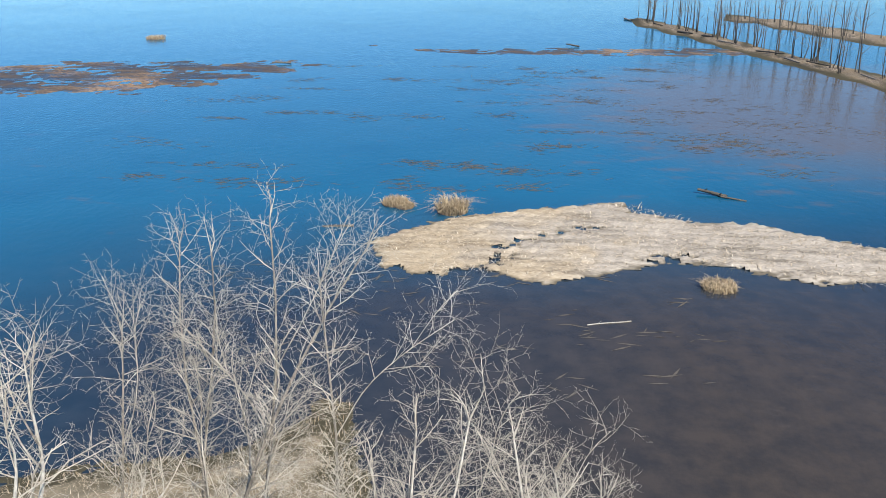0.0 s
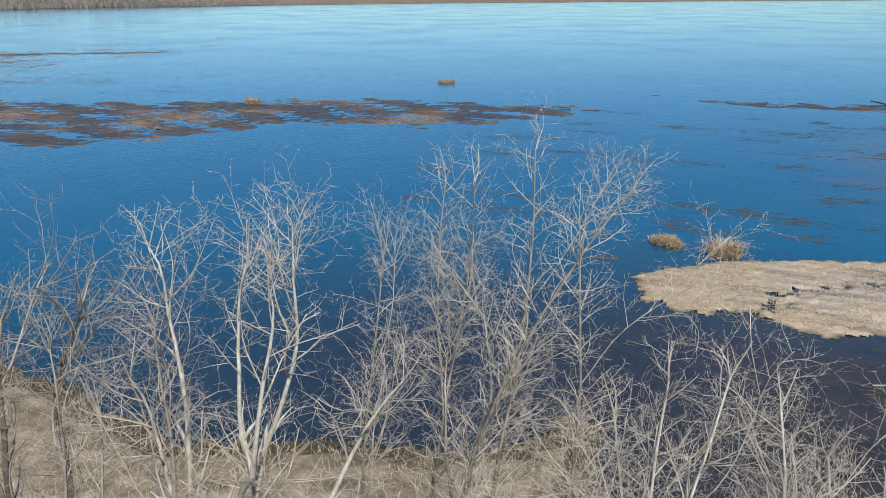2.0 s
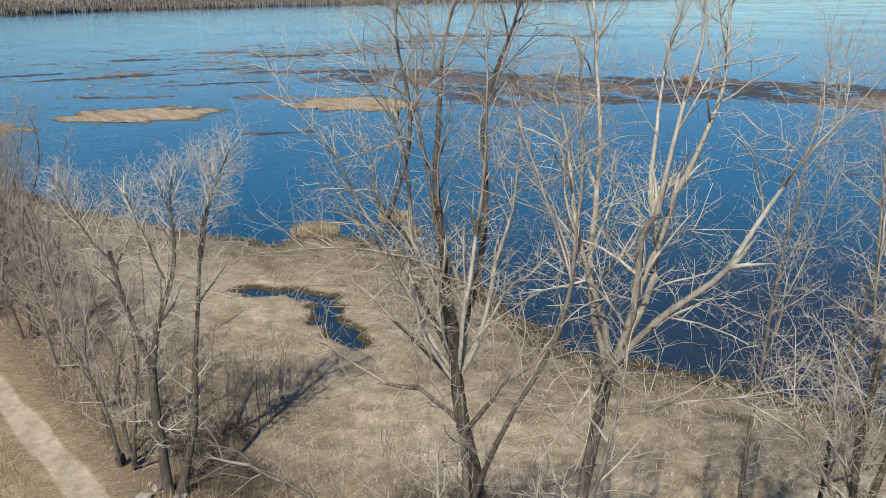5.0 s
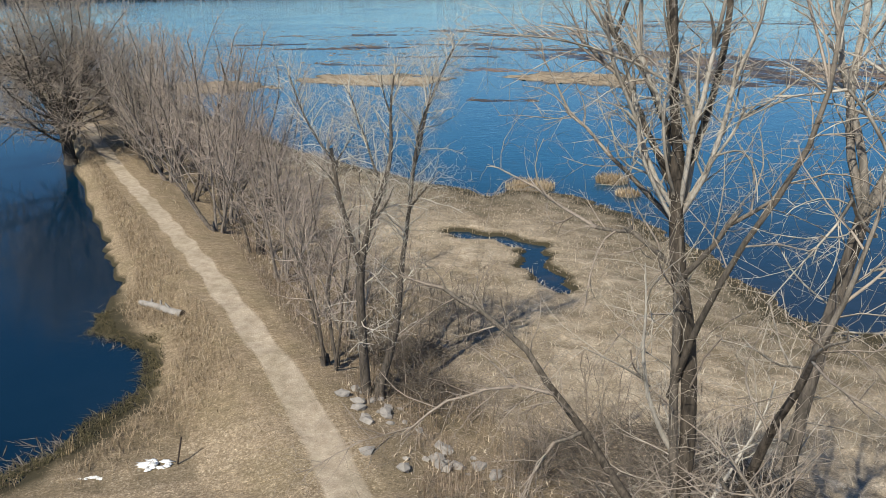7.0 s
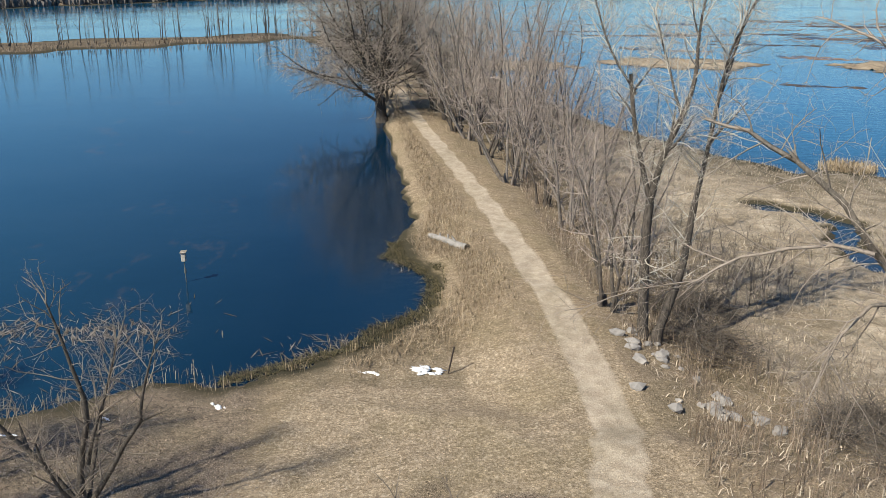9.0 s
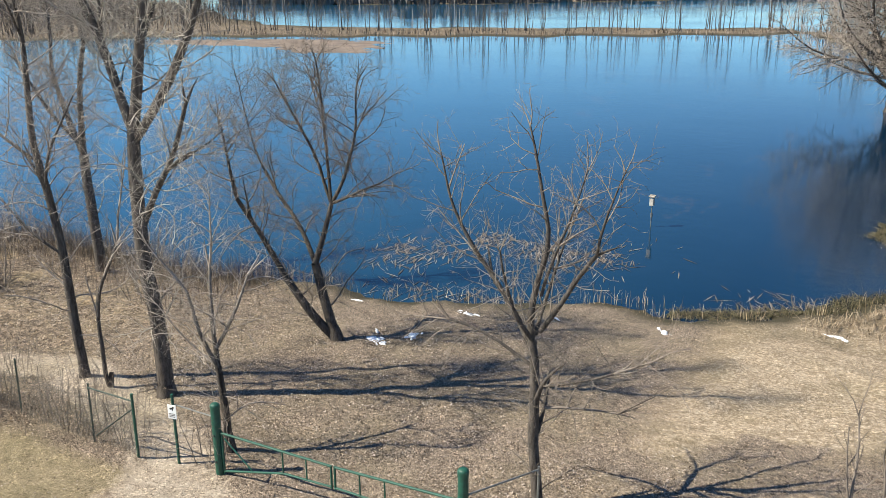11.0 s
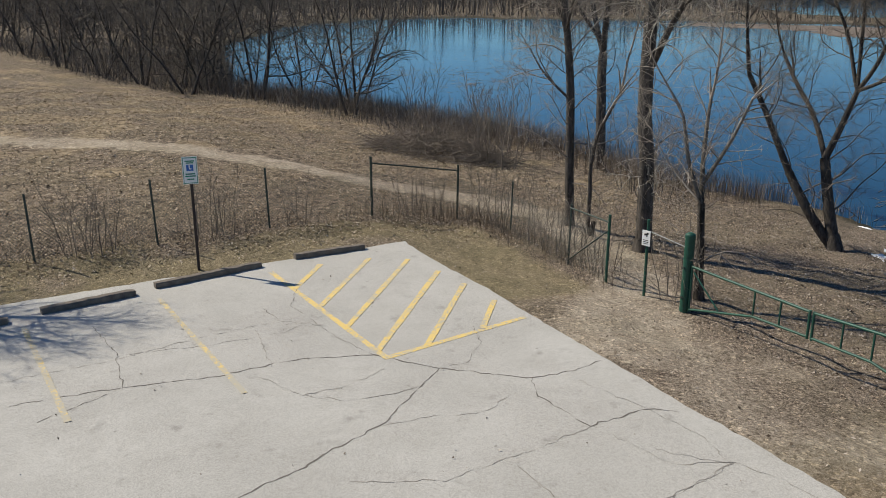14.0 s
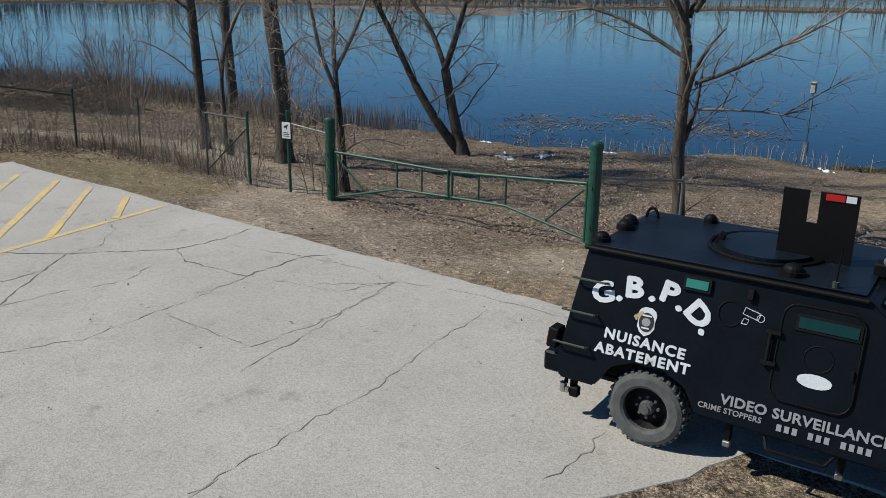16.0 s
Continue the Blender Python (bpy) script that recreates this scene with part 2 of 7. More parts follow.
def asphalt_material():
    n = Nodes("worn_asphalt")
    big, mid, grit = n.noise(0.28, 5, 0.6), n.noise(1.6, 6, 0.65), n.noise(55, 4, 0.75)
    vor = n.add("ShaderNodeTexVoronoi", Scale=75.0)
    n.link(n.pos, vor.inputs["Vector"])
    base = n.ramp(big, [(0.32, (0.38, 0.37, 0.348)), (0.5, (0.455, 0.443, 0.419)), (0.68, (0.53, 0.517, 0.492))])
    base = n.mix(n.ramp(mid, [(0.3, (0.32, 0.32, 0.32)), (0.55, (0, 0, 0))]), base, (0.28, 0.26, 0.235))
    stone = n.ramp(vor.outputs["Color"], [(0.2, (0.255, 0.245, 0.225)), (0.8, (0.60, 0.58, 0.545))])
    col = n.mix(0.4, base, stone)
    speck = n.noise(24, 3, 0.8)
    col = n.mix(n.ramp(speck, [(0.60, (0, 0, 0)), (0.70, (0.6, 0.6, 0.6))]), col, (0.20, 0.18, 0.16))
    stain = n.noise(2.1, 6, 0.62)
    col = n.mix(n.ramp(stain, [(0.6, (0, 0, 0)), (0.72, (0.45, 0.45, 0.45))]), col, (0.19, 0.175, 0.16))
    # scattered oil drips and chipped spots
    drip = n.add("ShaderNodeTexVoronoi", Scale=2.6, Randomness=1.0)
    n.link(n.pos, drip.inputs["Vector"])
    near_drip = n.math("ADD", drip.outputs["Distance"], n.math("MULTIPLY", n.math("SUBTRACT", n.noise(14, 4, 0.7), 0.4), 0.28))
    where = n.ramp(n.noise(0.42, 3), [(0.5, (0, 0, 0)), (0.6, (1, 1, 1))])
    col = n.mix(n.math("MULTIPLY", n.ramp(near_drip, [(0.06, (0.75, 0.75, 0.75)), (0.13, (0, 0, 0))]), where), col, (0.17, 0.155, 0.14))
    pit = n.noise(95, 2, 0.6)
    col = n.mix(n.ramp(pit, [(0.62, (0, 0, 0)), (0.7, (0.55, 0.55, 0.55))]), col, (0.16, 0.15, 0.135))
    n.bump(n.math("ADD", n.math("MULTIPLY", grit, 0.6), n.math("MULTIPLY", vor.outputs["Distance"], 0.5)), 0.4, 0.006)
    return n.done(col, 0.92, spec=0.3)


def paint_material(name, loss):
    """Road paint, worn through in patches."""
    n = Nodes(name)
    wear = n.noise(16, 5, 0.7)
    broad = n.noise(1.6, 3)
    lift = n.math("ADD", n.math("MULTIPLY", wear, 0.75), n.math("MULTIPLY", broad, 0.35))
    col = n.mix(n.ramp(lift, [(0.47 + loss, (1, 1, 1)), (0.60 + loss, (0, 0, 0))]), (0.74, 0.545, 0.19), (0.45, 0.42, 0.35))
    return n.done(col, 0.8, spec=0.3)


GROUND, LAKE_WATER, ASPHALT = ground_material(), water_material(), asphalt_material()
YELLOW, YELLOW_WORN = paint_material("yellow_paint", 0.0), paint_material("worn_yellow_paint", 0.07)
BARK_DARK = bark_material("dark_bark", (0.026, 0.022, 0.019), (0.175, 0.153, 0.133), 13.0)
WOOD_BARK = bark_material("woodland_bark", (0.03, 0.026, 0.023), (0.14, 0.122, 0.108), 9.0)
WOOD_TWIG = bark_material("woodland_twigs", (0.075, 0.063, 0.053), (0.235, 0.203, 0.172), 2.0)
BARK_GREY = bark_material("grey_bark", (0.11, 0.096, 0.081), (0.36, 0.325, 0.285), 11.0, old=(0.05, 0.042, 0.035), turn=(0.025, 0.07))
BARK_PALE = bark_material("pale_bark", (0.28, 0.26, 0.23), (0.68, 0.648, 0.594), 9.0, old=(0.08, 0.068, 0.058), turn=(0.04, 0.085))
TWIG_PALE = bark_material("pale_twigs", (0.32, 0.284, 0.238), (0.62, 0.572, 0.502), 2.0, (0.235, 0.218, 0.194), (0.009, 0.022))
BARK_DIKE = bark_material("dike_tree_bark", (0.11, 0.096, 0.085), (0.37, 0.328, 0.292), 9.0)
TWIG_DIKE = bark_material("dike_tree_twigs", (0.23, 0.19, 0.166), (0.50, 0.43, 0.385), 2.0)
TWIG_WHITE = bark_material("white_twigs", (0.38, 0.35, 0.305), (0.68, 0.64, 0.575), 2.0)
TWIG_GREY = bark_material("grey_twigs", (0.225, 0.19, 0.16), (0.47, 0.41, 0.355), 2.0)
TWIG_BROWN = bark_material("brown_twigs", (0.12, 0.1, 0.083), (0.33, 0.28, 0.235), 2.0)
REED = plain("dry_reed", (0.46, 0.36, 0.22), 0.9, vary=0.35, scale=2.0)
def reed_mat_material():
    """Flattened dead reeds: grey swathes, golden standing edges, dark wet rifts."""
    n = Nodes("dead_reed_mat")
    broad, streak, fine = n.noise(0.1, 5, 0.6), n.noise(0.55, 7, 0.7, (0.22, 1.3, 1.0)), n.noise(5, 5, 0.7, (0.4, 1.4, 1.0))
    grey = n.ramp(streak, [(0.36, (0.10, 0.087, 0.075)), (0.46, (0.26, 0.232, 0.205)), (0.6, (0.40, 0.36, 0.322))])
    gold = n.ramp(streak, [(0.36, (0.16, 0.116, 0.07)), (0.5, (0.34, 0.268, 0.18)), (0.64, (0.47, 0.39, 0.285))])
    xyz = n.add("ShaderNodeSeparateXYZ")
    n.link(n.pos, xyz.inputs[0])
    west = n.add("ShaderNodeMapRange", From_Min=8.0, From_Max=-12.0)
    n.link(xyz.outputs["X"], west.inputs["Value"])
    side = n.math("ADD", n.math("MULTIPLY", west.outputs[0], 0.5), n.math("SUBTRACT", n.math("MULTIPLY", broad, 1.3), 0.4))
    col = n.mix(n.ramp(side, [(0.35, (0, 0, 0)), (0.6, (1, 1, 1))]), grey, gold)
    col = n.mix(0.35, col, n.ramp(fine, [(0.4, (0.12, 0.1, 0.076)), (0.6, (0.48, 0.42, 0.345))]))
    wet = n.add("ShaderNodeMapRange", From_Min=WATER + 0.12, From_Max=WATER + 0.01)
    n.link(xyz.outputs["Z"], wet.inputs["Value"])
    col = n.mix(wet.outputs[0], col, (0.10, 0.085, 0.062))
    n.bump(n.math("ADD", n.math("MULTIPLY", streak, 0.6), n.math("MULTIPLY", fine, 0.5)), 0.9, 0.12)
    return n.done(col, 0.95, spec=0.2)


def mud_material():
    """Wet mud: dark hollows that shine, brown silt, tufts of old orange-brown reed in streaks."""
    n = Nodes("wet_mud")
    broad, streak, fine = n.noise(0.05, 5, 0.65), n.noise(0.22, 7, 0.7, (0.5, 1.6, 1.0)), n.noise(1.4, 6, 0.75)
    col = n.ramp(streak, [(0.36, (0.018, 0.017, 0.018)), (0.5, (0.047, 0.038, 0.033)), (0.64, (0.105, 0.073, 0.05))])
    tuft = n.math("ADD", n.math("MULTIPLY", broad, 0.5), n.math("MULTIPLY", fine, 0.5))
    col = n.mix(n.ramp(tuft, [(0.515, (0, 0, 0)), (0.6, (0.85, 0.85, 0.85))]), col, (0.31, 0.195, 0.105))
    n.bump(fine, 0.7, 0.05)
    return n.done(col, n.ramp(streak, [(0.4, (0.25, 0.25, 0.25)), (0.6, (0.85, 0.85, 0.85))]))


MUD = mud_material()
MAT = reed_mat_material()
REED_BED = plain("brown_reed_bed", (0.17, 0.132, 0.102), 0.95, vary=0.5, scale=0.3)
DEBRIS = plain("dark_reed_debris", (0.075, 0.064, 0.054), 0.9, vary=0.4, scale=2.0)
CRACK = plain("crack_filler", (0.15, 0.135, 0.12), 0.9, vary=0.3)
CRACK_FAINT = plain("dusty_crack", (0.27, 0.25, 0.225), 0.9, vary=0.3)
GREEN = plain("green_gate_paint", (0.010, 0.075, 0.05), 0.5, vary=0.35, scale=9.0)
STEEL = plain("galvanised_steel", (0.22, 0.23, 0.22), 0.55, metal=0.6, vary=0.3, scale=12.0)
DARK_STEEL = plain("weathered_green_steel", (0.055, 0.075, 0.062), 0.6, metal=0.2, vary=0.35, scale=10.0)
TIMBER = plain("weathered_timber", (0.165, 0.138, 0.112), 0.9, vary=0.45, scale=7.0)
PALE_TIMBER = plain("bleached_timber", (0.44, 0.42, 0.38), 0.9, vary=0.3, scale=7.0)
GREY_TIMBER = plain("greyed_timber", (0.25, 0.225, 0.19), 0.9, vary=0.35, scale=7.0)
SNOW = plain("old_snow", (0.82, 0.84, 0.86), 0.6, vary=0.12, scale=4.0)
ROCK = plain("grey_rock", (0.29, 0.275, 0.26), 0.9, vary=0.35, scale=3.0)

# ---- terrain ----
# shore of the lake, from east to west, then round the outer bank of the pond
LAKE = [(4000, -900), (900, -120), (300, 5), (60, 27), (12, 31), (0, 33), (-7, 38), (-10.5, 45), (-12.6, 52), (-14.3, 51), (-15.6, 47.6),
        (-17.2, 45.2), (-22, 43.2), (-27.5, 41.3), (-31, 39.8), (-35.4, 37.4), (-42, 38.8), (-47, 40.5), (-53, 40.8), (-60, 41.5), (-66, 40.6),
        (-71.2, 37.8), (-70.2, 33.5), (-75.6, 30.8), (-81, 28.0), (-90, 24.6), (-100, 21.8), (-125, 17), (-170, 10), (-215, 0), (-246, -13),
        (-266, -40), (-238, -108), (-214, -158), (-224, -188), (-300, -282), (-440, -430), (-900, -1500), (-4000, -4500)]
POND = [(-30.8, -14.6), (-33.2, -11.2), (-32.6, -8.0), (-34.0, -5.0), (-35.6, -2.6), (-38.2, -0.6), (-40.3, 1.2), (-43.4, 1.7), (-45.8, 1.6),
        (-48.4, -0.4), (-51.3, -0.7), (-57.2, 0.5), (-65.4, 0.0), (-76, -0.8), (-93, -1.8), (-120, -3), (-160, -8), (-205, -17), (-234, -27),
        (-222, -44), (-190, -98), (-158, -160), (-112, -205), (-83, -200), (-58, -180), (-31, -128), (-22, -90), (-18.9, -77), (-19.6, -70), (-22.6, -63), (-24.6, -56), (-27.0, -46.5),
        (-28.2, -36.6), (-27.6, -28), (-29.2, -23), (-28.9, -18.5)]
PATH_LINE = [(-120, -0.6), (-104, 0.4), (-87.2, 1.9), (-69.5, 4.0), (-55, 5.6), (-42.4, 6.6), (-34.5, 7.1), (-29.8, 7.2), (-25.8, 7.0), (-20, 5.6), (-14.5, 3.2), (-9.5, 0.5)]
TRAIL = [(-12.9, -14.4), (-14.2, -17.6), (-15.8, -22.4), (-13.6, -27.0), (-9.2, -30.9), (-4.4, -35.4), (1.8, -40.0), (14, -49), (40, -68)]


def seg_dist(px, py, pts, closed=False):
    """Distance of points to a line of segments."""
    best = np.full(np.shape(px), 1e9)
    n = len(pts)
    for i in range(n if closed else n - 1):
        ax, ay = pts[i]
        bx, by = pts[(i + 1) % n]
        dx, dy = bx - ax, by - ay
        s = np.clip(((px - ax) * dx + (py - ay) * dy) / (dx * dx + dy * dy), 0, 1)
        best = np.minimum(best, np.hypot(px - ax - s * dx, py - ay - s * dy))
    return best


def inside(px, py, pts):
    hit = np.zeros(np.shape(px), bool)
    n = len(pts)
    for i in range(n):
        ax, ay = pts[i]
        bx, by = pts[(i + 1) % n]
        if ay == by:
            continue
        hit ^= ((ay > py) != (by > py)) & (px < (bx - ax) * (py - ay) / (by - ay) + ax)
    return hit


def wave(x, y, scale, seed):
    """Cheap smooth noise from sines, about -1 to 1."""
    r = np.random.RandomState(seed)
    out = 0
    for k in range(6):
        a, f, p = r.uniform(0, math.tau), (0.6 + 1.1 * r.rand()) / scale, r.uniform(0, math.tau)
        out = out + np.sin((x * math.cos(a) + y * math.sin(a)) * f * math.tau + p + 1.7 * np.sin((x * math.sin(a) - y * math.cos(a)) * f * 2.1 + k))
    return out / 3.2


def smooth(a, b, v):
    s = np.clip((v - a) / (b - a), 0, 1)
    return s * s * (3 - 2 * s)


def wood_edge(y):
    """How far east the brush along the pond reaches."""
    return np.interp(y, [-200, -150, -116, -99, -85, -72, -66, -62, -54, -46.5, -40], [75, 36, 5.5, 0.5, -4.5, -8, -11.5, -14.5, -17, -18.8, -19.8])


FAR = [(-5000, -700), (-900, -540), (-400, -385), (-405, -310), (-462, -225), (-610, -150), (-780, -48), (-1010, 315), (-1055, 700), (-1000, 1000), (-826, 1285), (-420, 1760), (184, 2300), (1500, 2900), (5000, 3000), (5000, 6000), (-6000, 6000)]
LAKE_SHAPE = LAKE + [(-5000, 5000), (4500, 5000)]
EAST_SPIT = [(26.7, 301), (40, 263), (52, 224), (61, 199), (67, 175), (78, 150), (140, 60), (160, 64), (92, 154), (80, 180), (72, 206), (63, 232), (52, 270), (42, 308), (32, 318)]
BACK_SPIT = [(58, 322), (80, 270), (100, 225), (130, 180), (200, 140), (215, 160), (140, 205), (112, 250), (92, 300), (70, 340)]


def ground(x, y):
    """Height of the land."""
    x, y = np.asarray(x, float), np.asarray(y, float)
    wob = 0.45 * wave(x, y, 5, 3) + 0.25 * wave(x, y, 1.7, 4)
    near = np.exp(-(np.hypot(x, y) / 160) ** 2)
    dl = seg_dist(x, y, LAKE) * np.where(inside(x, y, LAKE_SHAPE), -1, 1) + wob * near
    dp = seg_dist(x, y, POND, True) * np.where(inside(x, y, POND), -1, 1) + wob * near * 0.8
    df = seg_dist(x, y, FAR, True) * np.where(inside(x, y, FAR), 1, -1)
    ds = seg_dist(x, y, EAST_SPIT, True) * np.where(inside(x, y, EAST_SPIT), 1, -1)
    ds = np.maximum(ds, seg_dist(x, y, BACK_SPIT, True) * np.where(inside(x, y, BACK_SPIT), 1, -1))
    up_pond = (0.098 + 0.016 * smooth(-18, -21, y) * smooth(-13, -9, x)) * dp + 0.25 * (1 - np.exp(-np.maximum(dp, 0) / 1.2))
    up_lake = 0.28 * smooth(0, 3, dl) + 0.1 * smooth(3, 14, dl) + 0.2 * np.maximum(dl - 17, 0) * smooth(-32, -16, x)
    z = WATER + np.minimum(up_pond, up_lake)
    z = np.minimum(z, 0.0 + 0.3 * smooth(-18.6, -22.5, y) * smooth(-10, -5, x))
    z = z - 0.22 * smooth(-9.2, -12.5, x) * smooth(-17, -12, y) * smooth(10, 2, y) * smooth(-24, -15, x)
    dw = seg_dist(x, y, PATH_LINE)
    dike = -1.2 - 0.27 * np.maximum(dw - 1.8, 0)
    dike = np.where((dp < 0) | (dl < 0), -9, dike)
    z = np.maximum(z, dike)
    z = np.where((dl < 0) | (dp < 0), WATER + 0.28 * np.maximum(np.minimum(dl, dp), -5), z)
    z = np.maximum(z, np.where(df > 0, WATER + np.minimum(df * 0.02, 6), -9))
    z = np.maximum(z, np.where(ds > -3, WATER + np.clip(ds * 0.14, -0.4, 0.7), -9))
    # small dark pools in the marsh
    pool = smooth(1.5, 0.6, seg_dist(x, y, [(-59.0, 25.2), (-56.0, 28.2), (-53.4, 29.0), (-49.6, 27.0), (-45.5, 26.8)]) + 0.4 * wave(x, y, 2.3, 9))
    z = z - 0.5 * pool * (dl > 2)
    by_truck = smooth(4.2, 2.6, np.hypot(x + 6.0, y + 0.6))
    z = z + 0.022 * by_truck
    rough = (1 - by_truck) * 0.05 * wave(x, y, 2.6, 5) + 0.03 * wave(x, y, 0.9, 6)
    lot = smooth(0.3, 1.2, np.maximum(np.maximum(-8.9 - x, -19.3 - y), y + 2.2))
    return z + rough * lot * near


def mesh_from(name, verts, faces, material, smooth_shade=False):
    me = bpy.data.meshes.new(name)
    me.from_pydata([tuple(v) for v in verts], [], [tuple(f) for f in faces])
    me.materials.append(material)
    if smooth_shade:
        me.polygons.foreach_set("use_smooth", [True] * len(me.polygons))
    me.update()
    return me


def grid_mesh(name, xs, ys, height, material, keep=None):
    """A height field over the axes xs and ys."""
    gx, gy = np.meshgrid(xs, ys)
    gz = height(gx, gy)
    verts = np.stack([gx.ravel(), gy.ravel(), gz.ravel()], 1)
    nx, ny = len(xs), len(ys)
    i = np.arange(nx * ny).reshape(ny, nx)
    quads = np.stack([i[:-1, :-1], i[:-1, 1:], i[1:, 1:], i[1:, :-1]], -1).reshape(-1, 4)
    if keep is not None:
        quads = quads[keep(gx, gy, gz).ravel()[quads].all(1)]
        used = np.unique(quads)
        remap = np.full(nx * ny, -1)
        remap[used] = np.arange(len(used))
        verts, quads = verts[used], remap[quads]
    me = bpy.data.meshes.new(name)
    me.from_pydata(verts.tolist(), [], quads.tolist())
    me.materials.append(material)
    me.polygons.foreach_set("use_smooth", [True] * len(me.polygons))
    me.update()
    return me, verts


def axis(lo, hi, step, out_lo, out_hi, growth=1.16):
    core = list(np.arange(lo, hi + step / 2, step))
    a, s = [], step
    while (a[-1] if a else lo) > out_lo:
        s *= growth
        a.append((a[-1] if a else lo) - s)
    b, s = [], step
    while (b[-1] if b else hi) < out_hi:
        s *= growth
        b.append((b[-1] if b else hi) + s)
    return np.array(a[::-1] + core + b)


# the ground: one sheet to the horizon
xs = axis(-60, 6, 0.5, -4800, 4800, 1.09)
ys = axis(-44, 50, 0.5, -4800, 4800, 1.09)
me, gv = grid_mesh("ground", xs, ys, ground, GROUND)
gx, gy, gz = gv.T
dw = seg_dist(gx, gy, PATH_LINE) * np.interp(gx, [-60, -28, -20], [1.4, 1.2, 1.1])
dirt = np.maximum(1.2 * smooth(1.22, 0.5, dw), 0.54 * smooth(1.7, 0.8, seg_dist(gx, gy, TRAIL)))
# worn apron between the lot and the gate
apron = smooth(1.2, -0.4, np.maximum(np.maximum(-13.4 - gx, gx + 8.0), np.maximum(-15.6 - gy, gy + 3.0)))
dirt = np.maximum(dirt, 0.52 * apron * (0.8 + 0.35 * wave(gx, gy, 4, 21)))
dirt = np.maximum(dirt, 0.54 * smooth(2.2, 1.0, seg_dist(gx, gy, [(-10, -12.2), (-12.5, -14.5)])))
woods = smooth(26, 14, np.hypot(gx + 17, (gy + 17) * 0.8)) * smooth(-2, -9, gy)
litter = np.clip(0.92 * woods + 0.75 * smooth(-23, -27, gy) * (gx > -30) * (0.4 + 0.4 * smooth(-40, -55, gy) + 0.9 * wave(gx, gy, 5, 25)) + 0.7 * smooth(3.2, 1.2, np.abs(seg_dist(gx, gy, [(6, -21.4), (-9, -21.8), (-11.5, -20.8), (-12.6, -15)]))), 0, 1)
litter = np.maximum(litter, 0.38 * (gx < -30) * (gx > -125) * smooth(0.8, 1.3, dw) * smooth(4.5, 3.0, dw))
litter = np.maximum(litter, 0.2 * smooth(9, 4, np.hypot(gx + 18, gy - 13) * 0.6))
litter = np.maximum(litter, 0.45 * (gy > 8) * (gx < -19) * smooth(10, 5, np.abs(seg_dist(gx, gy, PATH_LINE) - 6.5)))
litter = np.maximum(litter, 0.95 * (gy < -40) * smooth(1.5, -2.0, gx - wood_edge(gy) + wave(gx, gy, 6, 27)))
litter = np.maximum(litter, 0.8 * smooth(-150, -190, gx) * (gy < 20))
litter = np.maximum(litter, 0.9 * (gx > 15) * (gy > 130))
litter = np.maximum(litter, 0.95 * ((gx < -550) | (gy > 900)))
near_truck = smooth(4.2, 2.4, np.hypot(gx + 6.0, gy + 0.6))
dirt = np.maximum(dirt, 0.36 * near_truck)
litter = np.maximum(litter * (1 - near_truck), 0.62 * near_truck)
dirt = np.maximum(dirt, 0.14 * smooth(-13, -18, gx) * smooth(-11, -5, gy + 0.1 * gx + 2) * smooth(9, 7, gy))
marsh = smooth(14, 19, gy) * (gx > -140) * 1.0 + smooth(6, 10, seg_dist(gx, gy, PATH_LINE)) * (gy > 6) * 0.8
marsh = np.maximum(marsh, 0.4 * smooth(-40, -33, gx) * smooth(-13, -18, gx) * smooth(-11, -5, gy + 0.1 * gx + 2) * (gy < 9))
litter = litter * (1 - 0.3 * apron * (gx > -13.2))
# trodden brown earth past the gate
rim = np.interp(gy, [-20, -9, -5, -2, 0, 5], [-17, -18.4, -19.4, -21.4, -22.4, -23.4])
earth = smooth(-0.8, 0.8, gx - rim + 0.7 * wave(gx, gy, 4, 33)) * smooth(-12.6, -13.6, gx) * smooth(-16, -12, gy) * smooth(4, 1, gy)
litter = np.maximum(litter, 0.8 * earth * (0.8 + 0.35 * wave(gx, gy, 3, 35)))
dirt = dirt * (1 - 0.7 * earth)
litter = np.maximum(litter, 0.75 * smooth(1.1, 0.3, seg_dist(gx, gy, [(-20.6, -3.4), (-20.2, 0.6), (-21.0, 3.6)]) + 0.5 * wave(gx, gy, 2.5, 37)))
# mown strip between the lot and the fence
mown = smooth(1.4, -0.2, np.maximum(np.maximum(-11.6 - gx, gx - 30), np.maximum(-21.0 - gy, gy + 18.9))) * (0.85 + 0.3 * wave(gx, gy, 3, 29))
mown = np.maximum(mown, 0.8 * smooth(1.2, -0.2, np.maximum(np.abs(gx + 10.4) - 1.3, np.abs(gy + 18.2) - 2.6)))
litter = litter * (1 - 0.85 * np.clip(mown, 0, 1))
col = np.stack([np.clip(dirt, 0, 1), litter, np.clip(marsh, 0, 1), np.clip(mown, 0, 1)], 1).astype(np.float32)
me.color_attributes.new("cover", "FLOAT_COLOR", "POINT").data.foreach_set("color", col.ravel())
tagged(new("ground", me), "dry tan grass, leaf litter and bare dirt sloping to the water", "ground", kind="structure")

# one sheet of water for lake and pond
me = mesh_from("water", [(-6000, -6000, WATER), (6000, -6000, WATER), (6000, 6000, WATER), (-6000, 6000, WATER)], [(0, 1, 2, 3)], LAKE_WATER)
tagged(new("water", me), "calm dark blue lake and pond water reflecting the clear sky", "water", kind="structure")


